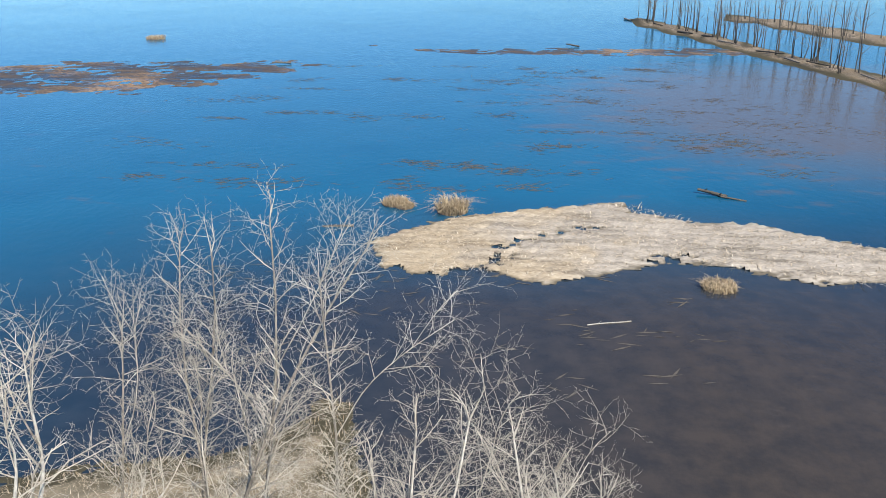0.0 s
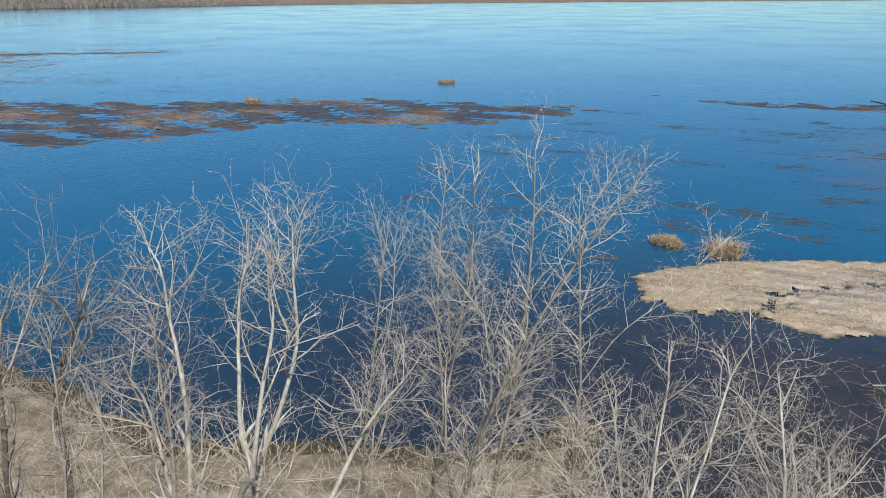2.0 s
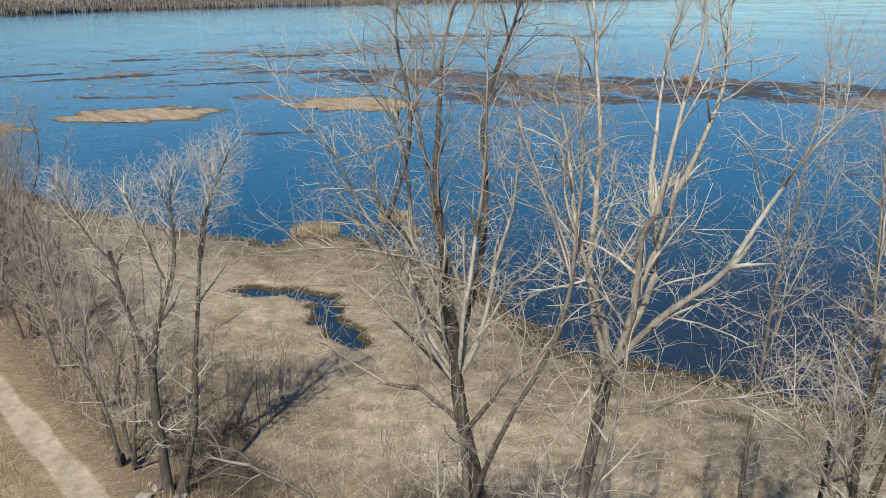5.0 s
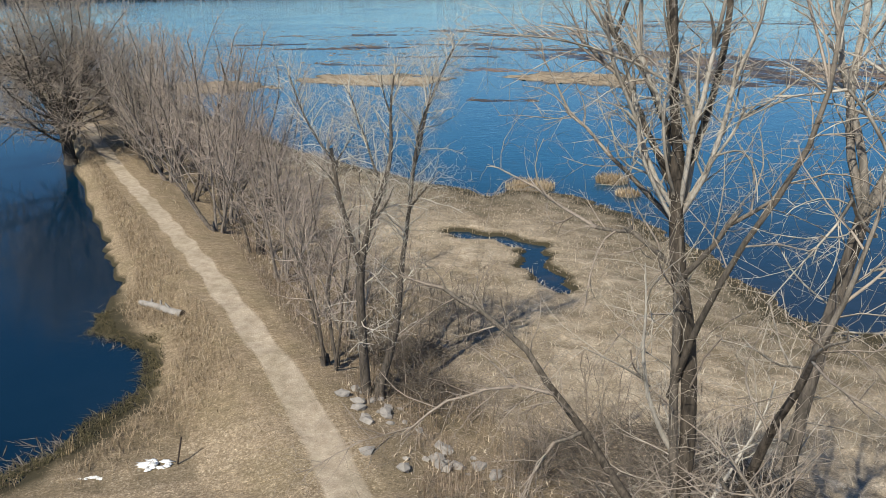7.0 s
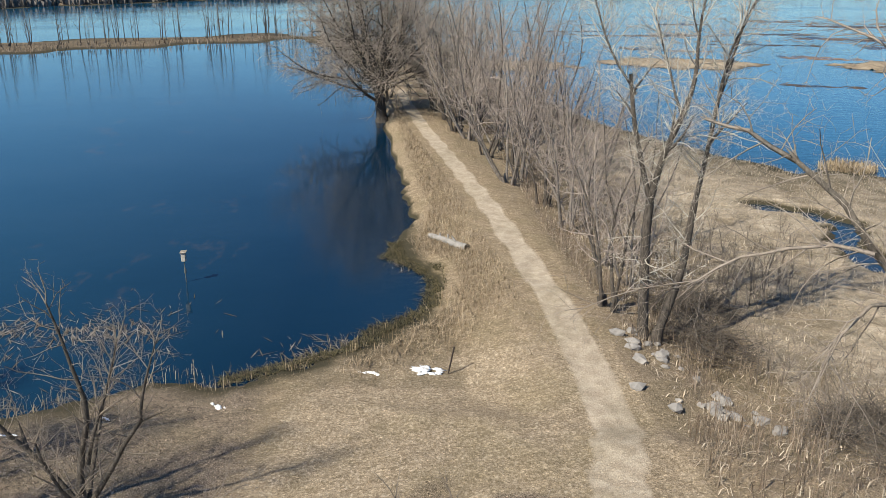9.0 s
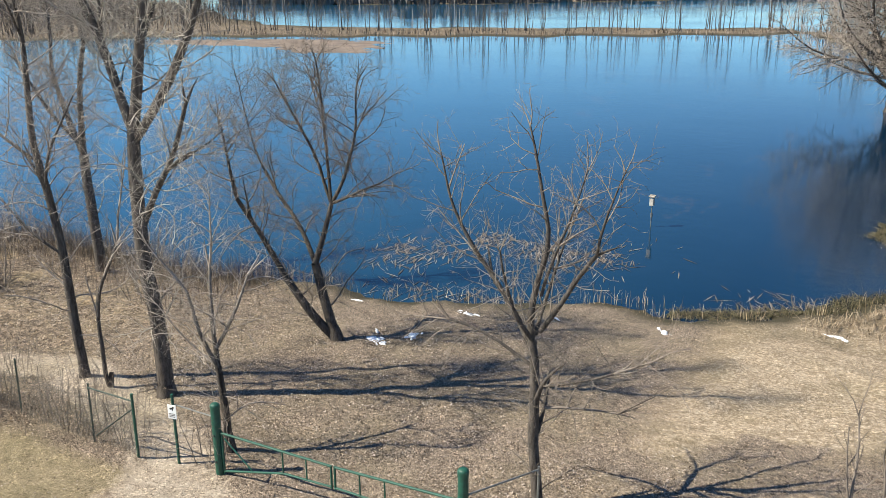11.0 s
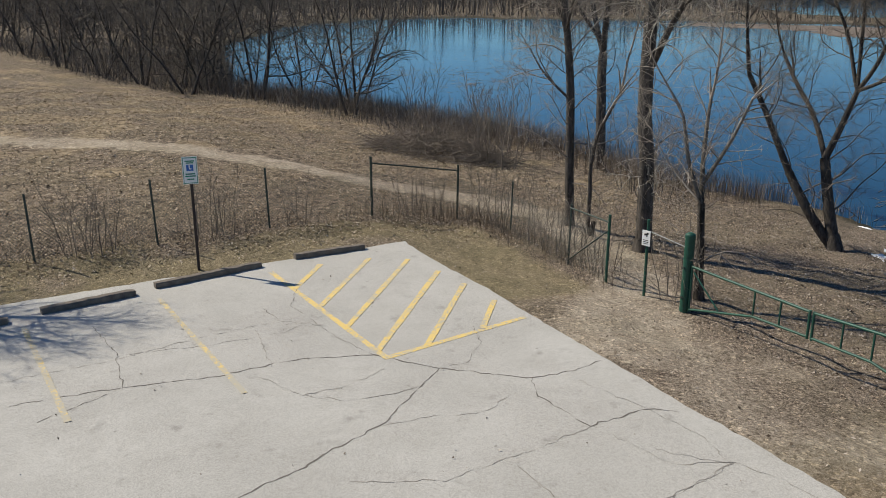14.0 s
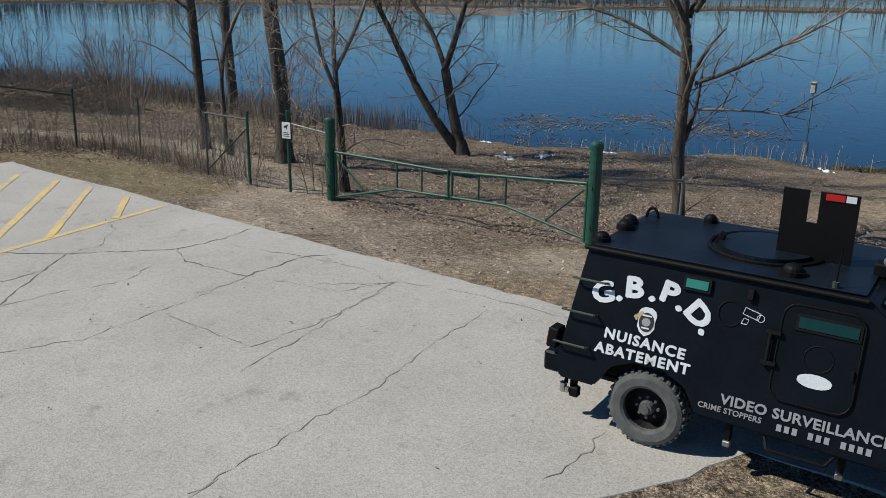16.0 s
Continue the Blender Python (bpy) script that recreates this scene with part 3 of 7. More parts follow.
# mud flats and reed islands that just break the surface
def flat(name, label, outline, step, height, material, lift, seed, rough=0.2, rifts=()):
    px = [p[0] for p in outline]
    py = [p[1] for p in outline]

    def h(x, y):
        d = seg_dist(x, y, outline, True) * np.where(inside(x, y, outline), 1, -1)
        edge = d + 0.35 * lift * wave(x, y, lift * 1.4, seed) + 0.15 * lift * wave(x, y, lift * 0.4, seed + 1)
        body = smooth(-0.4 * lift, lift, edge)
        patch = 0.42 * wave(x, y * 1.6, lift * 2.2, seed + 2) + 0.36 * wave(x, y * 2.2, lift * 0.7, seed + 3) + 0.36 * wave(x, y * 1.8, lift * 0.31, seed + 4)
        z = WATER - 0.05 + height * body + (rough * height * patch) * body
        for rift in rifts:
            z = z - 0.72 * height * smooth(1.4, 0.2, seg_dist(x, y, rift) + 0.8 * wave(x, y, 2.5, seed + 7))
        return z

    me, _ = grid_mesh(name, np.arange(min(px) - lift, max(px) + lift, step), np.arange(min(py) - lift, max(py) + lift, step), h, material,
                      keep=lambda x, y, z: z > WATER - 0.045)
    return tagged(new(name, me), label, "mudflat" if "mud" in name else "island", kind="structure")


flat("reed_island", "low island of flattened pale dead reeds in the lake", [(-16.9, 82.2), (-13.6, 86.1), (-9.2, 90.4), (-0.5, 94.5), (9.9, 98.3), (10.6, 94.7), (17.9, 91.6), (23.4, 92.2), (31.7, 86.9), (40, 83),
     (56, 79), (54, 71), (40, 73), (31.9, 76.9), (25.6, 75.1), (22.5, 76.8), (17.9, 79.1), (12.6, 79.2), (6.8, 75.7), (1.3, 72.7), (-5.3, 75.0), (-9.6, 73.5), (-14.2, 75.4)], 0.36, 0.34, MAT, 1.5, 31, 0.5, [[(-3.5, 81.6), (0.7, 85.2), (3.7, 87.8), (6.8, 89.0)], [(-7.2, 74.4), (-4.1, 77.2), (-2.0, 79.2)], [(10.5, 80.4), (14.5, 80.8)]])
flat("mudflat_west", "long dark mud flat breaking the lake surface", [(-223, 132), (-191, 98), (-177, 121), (-138, 104), (-126, 112), (-113, 126), (-103, 151), (-77, 157), (-54, 182), (-47.7, 198.6), (-60.5, 204.5), (-110, 197.5),
     (-145, 178.4), (-176, 160), (-200, 153)], 1.1, 0.085, MUD, 9, 41, 1.35)
flat("mudflat_east", "thin dark strip of mud in the lake", [(-50.5, 235.7), (-32.6, 229.2), (-15.7, 230.7), (26.3, 237.2), (60, 240), (62, 224), (24.7, 221), (-4.4, 218.1), (-28.5, 220)], 1.1, 0.085, MUD, 6, 43, 1.1)
flat("sandbar", "tan reed-covered bar along the mud flat", [(-159, 78), (-150, 79), (-136, 90), (-139, 104), (-158, 101), (-164, 90)], 0.7, 0.26, MAT, 5, 45, 0.95)
flat("sandbar", "tan reed-covered bar along the mud flat", [(-166, 36), (-156, 44), (-150, 58), (-160, 68), (-172, 60), (-176, 44)], 0.7, 0.26, MAT, 5, 46, 0.95)
flat("sandbar", "tan reed-covered bar along the mud flat", [(-170, -4), (-160, 2), (-152, 22), (-158, 32), (-170, 28), (-178, 8)], 0.7, 0.26, MAT, 5, 47, 0.95)

flat("reed_bed", "brown bed of dead reeds before the pond's far bank", [(-150, -160), (-168, -130), (-170, -108), (-150, -98), (-138, -93), (-132, -104), (-142, -122), (-138, -148)], 1.0, 0.13, REED_BED, 5, 48, 0.8)


def blob(cx, cy, rx, ry, turn, seed):
    r = random.Random(seed)
    c, s = math.cos(radians(turn)), math.sin(radians(turn))
    out = []
    for i in range(14):
        a, k = math.tau * i / 14, r.uniform(0.7, 1.2)
        u, v = rx * k * math.cos(a), ry * k * math.sin(a)
        out.append((cx + u * c - v * s, cy + u * s + v * c))
    return out


for i, (cx, cy, rx, ry, turn) in enumerate([(-241, 72, 22, 6, 80), (-194, 57, 14, 4, 60), (-171, 84, 12, 5, 50), (-221, 114, 22, 7, 50), (-243, 103, 16, 5, 60), (-128, 62, 9, 3, 60), (-205, 88, 18, 4, 70), (-262, 50, 20, 5, 85), (-276, 139, 15, 7, 62), (-306, 131, 12, 6, 60), (-295, 96, 11, 8, 62), (-330, 262, 34, 9, 55), (-309, 222, 16, 6, 55), (-277, 192, 15, 5, 50), (-292, 296, 24, 7, 40), (-272, 160, 12, 4, 60)]):
    flat("mudflat_bar", "low dark bar of mud in the lake", blob(cx, cy, rx, ry, turn, 60 + i), 0.9, 0.085, MUD, 3.5, 61 + i, 1.1)

# the parking lot
def lot_edge(k):
    """Ragged outline of the paved lot."""
    pts = []
    corners = [(-8.75, -19.25), (30, -18.2), (30, -4.2), (-3.0, -3.2), (-5.4, -2.85), (-5.9, -2.55), (-6.9, -2.1), (-7.1, 0.0), (-7.2, 6.0), (-9.2, 6.0), (-8.95, -3.6)]
    for i, a in enumerate(corners):
        b = corners[(i + 1) % len(corners)]
        n = max(2, int(math.dist(a, b) / k))
        for j in range(n):
            s = j / n
            x, y = a[0] + (b[0] - a[0]) * s, a[1] + (b[1] - a[1]) * s
            pts.append((x + 0.035 * float(wave(x, y, 2.2, 51)) + 0.03 * float(wave(x, y, 0.5, 52)), y + 0.04 * float(wave(x, y, 1.7, 53)) + 0.03 * float(wave(x, y, 0.6, 54))))
    return pts


pts = lot_edge(0.25)
bm = bmesh.new()
top = [bm.verts.new((x, y, 0.03)) for x, y in pts]
low = []
for i, (x, y) in enumerate(pts):
    ax, ay = pts[i - 2]
    bx, by = pts[(i + 2) % len(pts)]
    n = math.hypot(bx - ax, by - ay) or 1
    low.append(bm.verts.new((x + 0.07 * (by - ay) / n, y - 0.07 * (bx - ax) / n, -0.06)))
bm.faces.new(top)
for i in range(len(pts)):
    j = (i + 1) % len(pts)
    bm.faces.new((top[i], low[i], low[j], top[j]))
bmesh.ops.recalc_face_normals(bm, faces=bm.faces)
me = bpy.data.meshes.new("parking_lot")
bm.to_mesh(me)
bm.free()
me.materials.append(ASPHALT)
lot = tagged(new("parking_lot", me), "pale worn asphalt parking lot with cracks and yellow lines", "parking lot", kind="structure")


def part(name, me_or_bm, material, parent, label=""):
    """One mesh object under a thing."""
    if isinstance(me_or_bm, bmesh.types.BMesh):
        me = bpy.data.meshes.new(name)
        me_or_bm.to_mesh(me)
        me_or_bm.free()
    else:
        me = me_or_bm
    if not me.materials:
        me.materials.append(material)
    ob = new(name, me)
    ob.parent = parent
    if label:
        ob["label"] = label
    return ob


def ribbon(points, width, z, wob=0.0, seed=0):
    """A flat strip along a line on the ground."""
    r = random.Random(seed)
    verts, faces = [], []
    for i, (x, y) in enumerate(points):
        a, b = points[max(0, i - 1)], points[min(len(points) - 1, i + 1)]
        dx, dy = b[0] - a[0], b[1] - a[1]
        n = math.hypot(dx, dy) or 1
        w = width * (0.5 + wob * r.uniform(-0.5, 0.5))
        verts += [(x - dy / n * w, y + dx / n * w, z), (x + dy / n * w, y - dx / n * w, z)]
        if i:
            k = 2 * i
            faces.append((k - 2, k - 1, k + 1, k))
    return verts, faces


LINES = [((-5.0, -18.45), (-5.42, -12.85)), ((-5.42, -12.9), (-8.65, -13.4)), ((-6.2, -18.45), (-5.12, -17.1)), ((-7.4, -18.35), (-5.26, -15.85)),
         ((-8.2, -17.85), (-5.32, -14.55)), ((-8.45, -16.75), (-5.4, -13.25)), ((-8.55, -15.7), (-6.3, -13.06)), ((-8.6, -14.5), (-7.6, -13.28)),
         ((-2.4, -17.85), (-2.82, -12.7)), ((0.2, -17.4), (-0.2, -13.0)), ((2.8, -17.3), (2.4, -12.9))]
for i, (a, b) in enumerate(LINES):
    n = 14
    v, f = ribbon([(a[0] + (b[0] - a[0]) * k / n, a[1] + (b[1] - a[1]) * k / n) for k in range(n + 1)], 0.125 if i < 8 else 0.1, 0.034 + 0.0006 * i, 0.12, i)
    paint = YELLOW if i < 8 else YELLOW_WORN
    part("painted_line", mesh_from("painted_line", v, f, paint), paint, lot, "worn yellow line" if i < 8 else "faded yellow line, worn away in patches")


# ---- trees ----
class Wood:
    """Collects branches as tapered tubes and makes them into meshes."""

    def __init__(self):
        self.verts, self.faces, self.girth = [], [], []

    def tube(self, pts, radii, sides, pointed=False):
        base = len(self.verts)
        if pointed:
            ends, pts = (pts[-1], radii[-1]), pts[:-1]
        ref = Vector((0.31, 0.74, 0.6))
        for i, p in enumerate(pts):
            d = pts[min(i + 1, len(pts) - 1)] - pts[max(i - 1, 0)]
            if pointed and len(pts) == 1:
                d = ends[0] - p
            d = d.normalized() if d.length > 1e-6 else Vector((0, 0, 1))
            u = d.cross(ref)
            u = u.normalized() if u.length > 1e-4 else Vector((1, 0, 0))
            w = d.cross(u)
            for k in range(sides):
                a = math.tau * k / sides
                self.verts.append(tuple(p + (u * math.cos(a) + w * math.sin(a)) * radii[i]))
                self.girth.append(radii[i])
        for i in range(len(pts) - 1):
            for k in range(sides):
                a, b = base + i * sides + k, base + i * sides + (k + 1) % sides
                self.faces.append((a, b, b + sides, a + sides))
        if pointed:
            last = base + (len(pts) - 1) * sides
            self.verts.append(tuple(ends[0]))
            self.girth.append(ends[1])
            for k in range(sides):
                self.faces.append((last + k, last + (k + 1) % sides, last + sides))

    def mesh(self, name, material):
        me = mesh_from(name, self.verts, self.faces, material, True)
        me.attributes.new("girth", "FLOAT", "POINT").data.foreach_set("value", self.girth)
        return me


def spin(d, angle, az):
    """d turned away by angle, towards the azimuth az round it."""
    u = d.cross(Vector((0.21, 0.35, 0.91)))
    u = u.normalized() if u.length > 1e-4 else Vector((1, 0, 0))
    w = d.cross(u)
    side = u * math.cos(az) + w * math.sin(az)
    return (d * math.cos(angle) + side * math.sin(angle)).normalized()


def grow(r, thick, thin, start, d, length, r0, r1, level, spec, end=None, fine=1.0):
    """One branch and all that grows from it. spec: per level (children a metre, angle, their length, first child at, rise, crook)."""
    density, angle, child, first, rise, crook = spec[level]
    last = level + 1 >= len(spec)
    n = max(2, min(12, round(length / (0.42 if level == 0 else 0.3)))) if fine < 1.6 else max(1, min(8, round(length / 0.6)))
    n = 1 if last and length < 0.2 else n
    pts, radii, p, dirs = [start], [r0], start, [d]
    sway = Vector((0, 0, 0))
    crook *= 0.35 if r1 > 0.07 else 0.75 if r0 > 0.09 else 1.0
    for i in range(n):
        # limbs wander, with a kink at every second bud
        sway = sway * 0.55 + Vector((r.gauss(0, crook), r.gauss(0, crook), r.gauss(0, crook)))
        d = (d + sway + Vector((0, 0, rise))).normalized()
        p = p + d * (length / n)
        pts.append(p)
        dirs.append(d)
        radii.append(r1 + (r0 - r1) * (1 - (i + 1) / n) ** (1.25 if level == 0 and length > 8 else 1.0))
    if end is not None:
        off = end - pts[-1]
        pts = [q + off * (i / n) for i, q in enumerate(pts)]
        p = pts[-1]
    (thick if r0 > 0.04 else thin).tube(pts, radii, 8 if r0 > 0.12 else 6 if r0 > 0.05 else 4 if r0 > 0.022 else 3, level >= 2)
    if last or not density:
        return p
    if level == 0 and r1 < 0.101 and length > 2.6 and fine < 1.4:
        # the stem divides on its way up
        for k in range(3 if length > 7 else 2 if length > 4 else 1):
            i = min(n - 1, int(n * r.uniform(0.42, 0.88)))
            grow(r, thick, thin, pts[i], spin(dirs[i], radians(r.uniform(17, 34)), r.uniform(0, math.tau)), min(4.2, length * r.uniform(0.3, 0.5)), radii[i] * 0.68, min(0.012, r1), 0, spec, None, fine)
    az = r.uniform(0, math.tau)
    count = max(1, round(density * length * (1 - first) * r.uniform(0.85, 1.15)))
    for j in range(count):
        f = first + (1 - first) * (j + r.uniform(0.2, 0.9)) / count
        i = min(n - 1, int(f * n))
        q = pts[i].lerp(pts[i + 1], f * n - i)
        az += 2.4 + r.uniform(-0.6, 0.6)
        rad = radii[i] + (radii[i + 1] - radii[i]) * (f * n - i)
        long = child * (1.15 - 0.45 * f) * r.uniform(0.6, 1.25)
        thin_to = (0.0058 * long + 0.0022) * min(1.0, fine)
        c0 = max(0.0036 * fine, min(rad * 0.62, max(thin_to, ((0.015 if level == 0 else 0.0105) * long + 0.0026) * min(1.0, fine))))
        grow(r, thick, thin, q, spin(dirs[i], radians(angle) * r.uniform(0.65, 1.35), az), long, c0, max(0.003 * fine, c0 * 0.4), level + 1, spec, None, fine)
    return p


def tree_meshes(seed, limbs, spec, bark, twig, foot=0.0, fine=1.0):
    """limbs: from, to, thickness at both ends. Those that start at the foot get a flare."""
    r = random.Random(seed)
    thick, thin = Wood(), Wood()
    for a, b, r0, r1 in limbs:
        a, b = Vector(a) - Vector((0, 0, foot)), Vector(b) - Vector((0, 0, foot))
        d = b - a
        if r0 >= 0.06 and a.z < 1.0:
            thick.tube([a - Vector((0, 0, 0.4)), a + d.normalized() * 0.1, a + d.normalized() * 0.55], [r0 * 1.8, r0 * 1.35, r0], 8)
        trunk = [(spec[0][0] * 0.6, 62, spec[0][2] * 1.35, 0.35) + spec[0][4:]] + spec[1:]
        grow(r, thick, thin, a, d.normalized(), d.length, r0, r1, 0, trunk if r1 >= 0.105 else spec, b, fine)
        if r1 < 0.06:
            for k in range(2):
                grow(r, thick, thin, b, spin(d.normalized(), radians(18), r.uniform(0, 6)), min(0.9, d.length * 0.3), r1, 0.006, 1, spec, None, fine)
    return thick.mesh("trunk", bark), thin.mesh("crown", twig)


def tree(meshes, x, y, label, category="tree", group="", turn=0.0, size=1.0, z=None, name="tree"):
    foot = float(ground(x, y)) if z is None else z
    ob = new(name)
    ob.matrix_basis = pose(x, y, foot, 0, 0, turn) @ Matrix.Diagonal((size, size, size, 1))
    for n, me in zip(("trunk", "crown"), meshes):
        if len(me.vertices):
            part(n, me, None, ob)
    return tagged(ob, label, category, group)


# per level: children a metre, angle, their length, first child at, rise, crook
TALL = [(3.0, 50, 1.7, 0.3, 0.02, 0.075), (4.0, 54, 0.8, 0.08, 0.03, 0.14), (4.4, 56, 0.38, 0.08, 0.03, 0.17), (2.2, 50, 0.19, 0.2, 0.02, 0.12), (0, 0, 0, 0, 0.04, 0.12)]
SPREAD = [(3.6, 52, 1.5, 0.42, 0.02, 0.08), (4.4, 54, 0.8, 0.08, 0.03, 0.14), (4.8, 56, 0.36, 0.08, 0.03, 0.17), (2.2, 50, 0.18, 0.2, 0.02, 0.12), (0, 0, 0, 0, 0.04, 0.12)]
PARK = [(5.0, 50, 1.7, 0.16, 0.02, 0.05), (5.6, 52, 0.85, 0.1, 0.03, 0.15), (6.2, 54, 0.44, 0.1, 0.02, 0.18), (3.0, 46, 0.22, 0.2, 0.01, 0.12), (0, 0, 0, 0, 0, 0.12)]
YOUNG = [(4.2, 50, 1.15, 0.16, 0.02, 0.06), (4.6, 50, 0.58, 0.1, 0.04, 0.14), (4.2, 50, 0.28, 0.1, 0.02, 0.17), (2.2, 44, 0.16, 0.2, 0.0, 0.12), (0, 0, 0, 0, 0, 0.12)]
TWIGGY = [(3.8, 48, 1.5, 0.40, 0.02, 0.075), (4.6, 50, 0.75, 0.08, 0.05, 0.14), (5.0, 55, 0.34, 0.08, 0.03, 0.17), (2.2, 50, 0.17, 0.2, 0.02, 0.12), (0, 0, 0, 0, 0.04, 0.12)]
TWIGGY_LOW = [(4.2, 50, 1.7, 0.12, 0.02, 0.06), (5.0, 50, 0.85, 0.1, 0.04, 0.14), (5.2, 52, 0.42, 0.1, 0.04, 0.17), (2.0, 46, 0.22, 0.2, 0.03, 0.12), (0, 0, 0, 0, 0.02, 0.1)]
OPEN = [(2.8, 48, 1.8, 0.25, 0.02, 0.085), (3.8, 52, 0.9, 0.1, 0.03, 0.16), (4.0, 54, 0.42, 0.12, 0.0, 0.18), (2.0, 46, 0.2, 0.25, 0.0, 0.12), (0, 0, 0, 0, 0.0, 0.1)]
DROOP = [(4.2, 52, 1.4, 0.15, 0.0, 0.07), (4.2, 54, 0.85, 0.12, -0.07, 0.14), (4.0, 50, 0.5, 0.12, -0.12, 0.15), (2.2, 45, 0.26, 0.3, -0.1, 0.1), (0, 0, 0, 0, -0.1, 0.1)]
CLUMP = [(2.6, 48, 1.9, 0.22, 0.03, 0.08), (3.6, 52, 0.95, 0.1, 0.03, 0.15), (3.0, 50, 0.5, 0.12, 0.02, 0.15), (0, 0, 0, 0, 0.02, 0.1)]
FARWOOD = [(1.2, 38, 2.6, 0.2, 0.02, 0.05), (1.3, 42, 1.2, 0.15, 0.05, 0.09), (0, 0, 0, 0, 0.03, 0.1)]
SHRUB = [(4.5, 38, 0.7, 0.1, 0.02, 0.1), (5.0, 42, 0.35, 0.15, 0.02, 0.12), (0, 0, 0, 0, 0, 0.12)]


def to_tops(x, y, tops, r0, r1, z0=-1.6, fork=None, drop=0.7):
    """Stems that lean from one foot to tops given in the world."""
    out = []
    if fork:
        # one trunk up to a fork, and stems that bow outwards from there
        fx, fy, fz = fork[0] - x, fork[1] - y, fork[2]
        out.append(((0, 0, z0), (fx, fy, fz), r0, r0 * 0.75))
        for tx, ty, tz in tops:
            bx, by, bz = fx + 0.5 * (tx - x - fx) * 1.12, fy + 0.5 * (ty - y - fy) * 1.12, fz + 0.46 * (tz - drop - fz)
            out += [((fx, fy, fz), (bx, by, bz), r0 * 0.5, r0 * 0.36), ((bx, by, bz), (tx - x, ty - y - 0.1, tz - drop), r0 * 0.36, r1 * 0.8)]
        return out
    for i, (tx, ty, tz) in enumerate(tops):
        a = 2.4 * i
        out.append(((0.3 * math.cos(a) * (i > 0), 0.3 * math.sin(a) * (i > 0), z0), (tx - x, ty - y - 0.1, tz - drop), r0 * (1 if i == 0 else 0.72), r1))
    return out


def arc(x, y, points, r0):
    """A long side limb through points in the world."""
    n = len(points) - 1
    return [((a[0] - x, a[1] - y, a[2]), (b[0] - x, b[1] - y, b[2]), r0 * (1 - 0.75 * i / n), max(0.008, r0 * (1 - 0.75 * (i + 1) / n))) for i, (a, b) in enumerate(zip(points, points[1:]))]


# tall pale trees on the lake side, below the camera
def tall(seed, x, y, limbs, spec=TALL, bark=BARK_PALE, twig=TWIG_PALE, label="tall bare tree with pale grey branches above the marsh", group="tall lakeside trees", fine=0.85):
    foot = float(ground(x, y))
    return tree(tree_meshes(seed, limbs, spec, bark, twig, foot, fine), x, y, label, group=group, z=foot)


tall(11, -8.3, 16.6, to_tops(-8.3, 16.6, [(-6.6, 19.6, 22.0), (-9.5, 20.9, 20.8), (-8.0, 19.3, 21.2), (-10.6, 19.4, 19.0)], 0.15, 0.018), TWIGGY, BARK_GREY, TWIG_PALE)
tall(12, -6.3, 17.0, to_tops(-6.3, 17.0, [(-4.3, 19.8, 21.3), (-5.3, 19.0, 20.6)], 0.15, 0.02), TWIGGY, BARK_GREY, TWIG_PALE)
tall(13, -1.6, 15.4, to_tops(-1.6, 15.4, [(-2.8, 17.4, 17.6), (-1.6, 17.5, 17.9), (-0.6, 18.0, 17.2), (0.4, 18.0, 16.3), (1.5, 17.8, 15.6), (-3.8, 17.0, 16.8), (-2.0, 15.4, 16.5)], 0.13, 0.024, drop=0.5), SPREAD)
tall(14, -11.3, 10.4, to_tops(-11.3, 10.4, [(-9.3, 13.5, 21.6), (-10.9, 14.2, 20.8), (-8.8, 12.0, 21.2), (-6.9, 13.3, 19.2), (-12.0, 12.6, 21.3), (-11.2, 11.0, 19.4)], 0.16, 0.02, drop=1.1, fork=(-10.05, 11.5, 13.0))
     + arc(-11.3, 10.4, [(-9.9, 11.9, 13.6), (-9.9, 10.6, 15.1), (-10.2, 9.8, 15.0), (-10.5, 8.8, 14.5)], 0.035)
     + arc(-11.3, 10.4, [(-10.0, 11.8, 12.0), (-8.8, 11.8, 12.7), (-7.7, 12.3, 13.1), (-6.4, 12.8, 13.6)], 0.032)
     + arc(-11.3, 10.4, [(-10.0, 11.8, 12.6), (-9.7, 10.8, 13.4), (-9.7, 10.2, 12.7), (-9.8, 9.6, 12.0)], 0.04))
tall(15, -12.2, 9.6, [((0, 0, -1.6), (0, 0, 11.4), 0.18, 0.15), ((0, 0, 11.4), (-0.1, -0.2, 13.8), 0.15, 0.12), ((-0.1, -0.2, 13.8), (-1.7, -0.6, 15.7), 0.08, 0.05), ((-0.1, -0.2, 13.8), (-0.2, -0.2, 19.5), 0.1, 0.025),
                      ((0, 0, 13.6), (0.8, 0.6, 19.8), 0.075, 0.025), ((-0.1, -0.1, 13.0), (-1.6, -1.3, 15.6), 0.08, 0.03), ((-1.7, -0.6, 15.7), (-0.6, -1.0, 20.0), 0.05, 0.02), ((0, 0, 9.0), (0.6, 2.4, 18.5), 0.07, 0.025)]
     + arc(-12.2, 9.6, [(-12.2, 9.5, 11.6), (-13.2, 9.2, 12.1), (-14.0, 8.9, 12.0), (-15.6, 8.4, 12.5), (-16.4, 7.9, 12.8)], 0.06)
     + arc(-12.2, 9.6, [(-12.2, 9.5, 12.4), (-13.0, 9.4, 12.8), (-13.9, 9.1, 13.4), (-14.8, 8.7, 14.1), (-15.4, 8.4, 15.1)], 0.06)
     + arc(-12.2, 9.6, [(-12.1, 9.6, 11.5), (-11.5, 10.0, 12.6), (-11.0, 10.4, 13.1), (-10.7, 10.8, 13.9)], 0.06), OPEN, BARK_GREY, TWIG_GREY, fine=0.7)
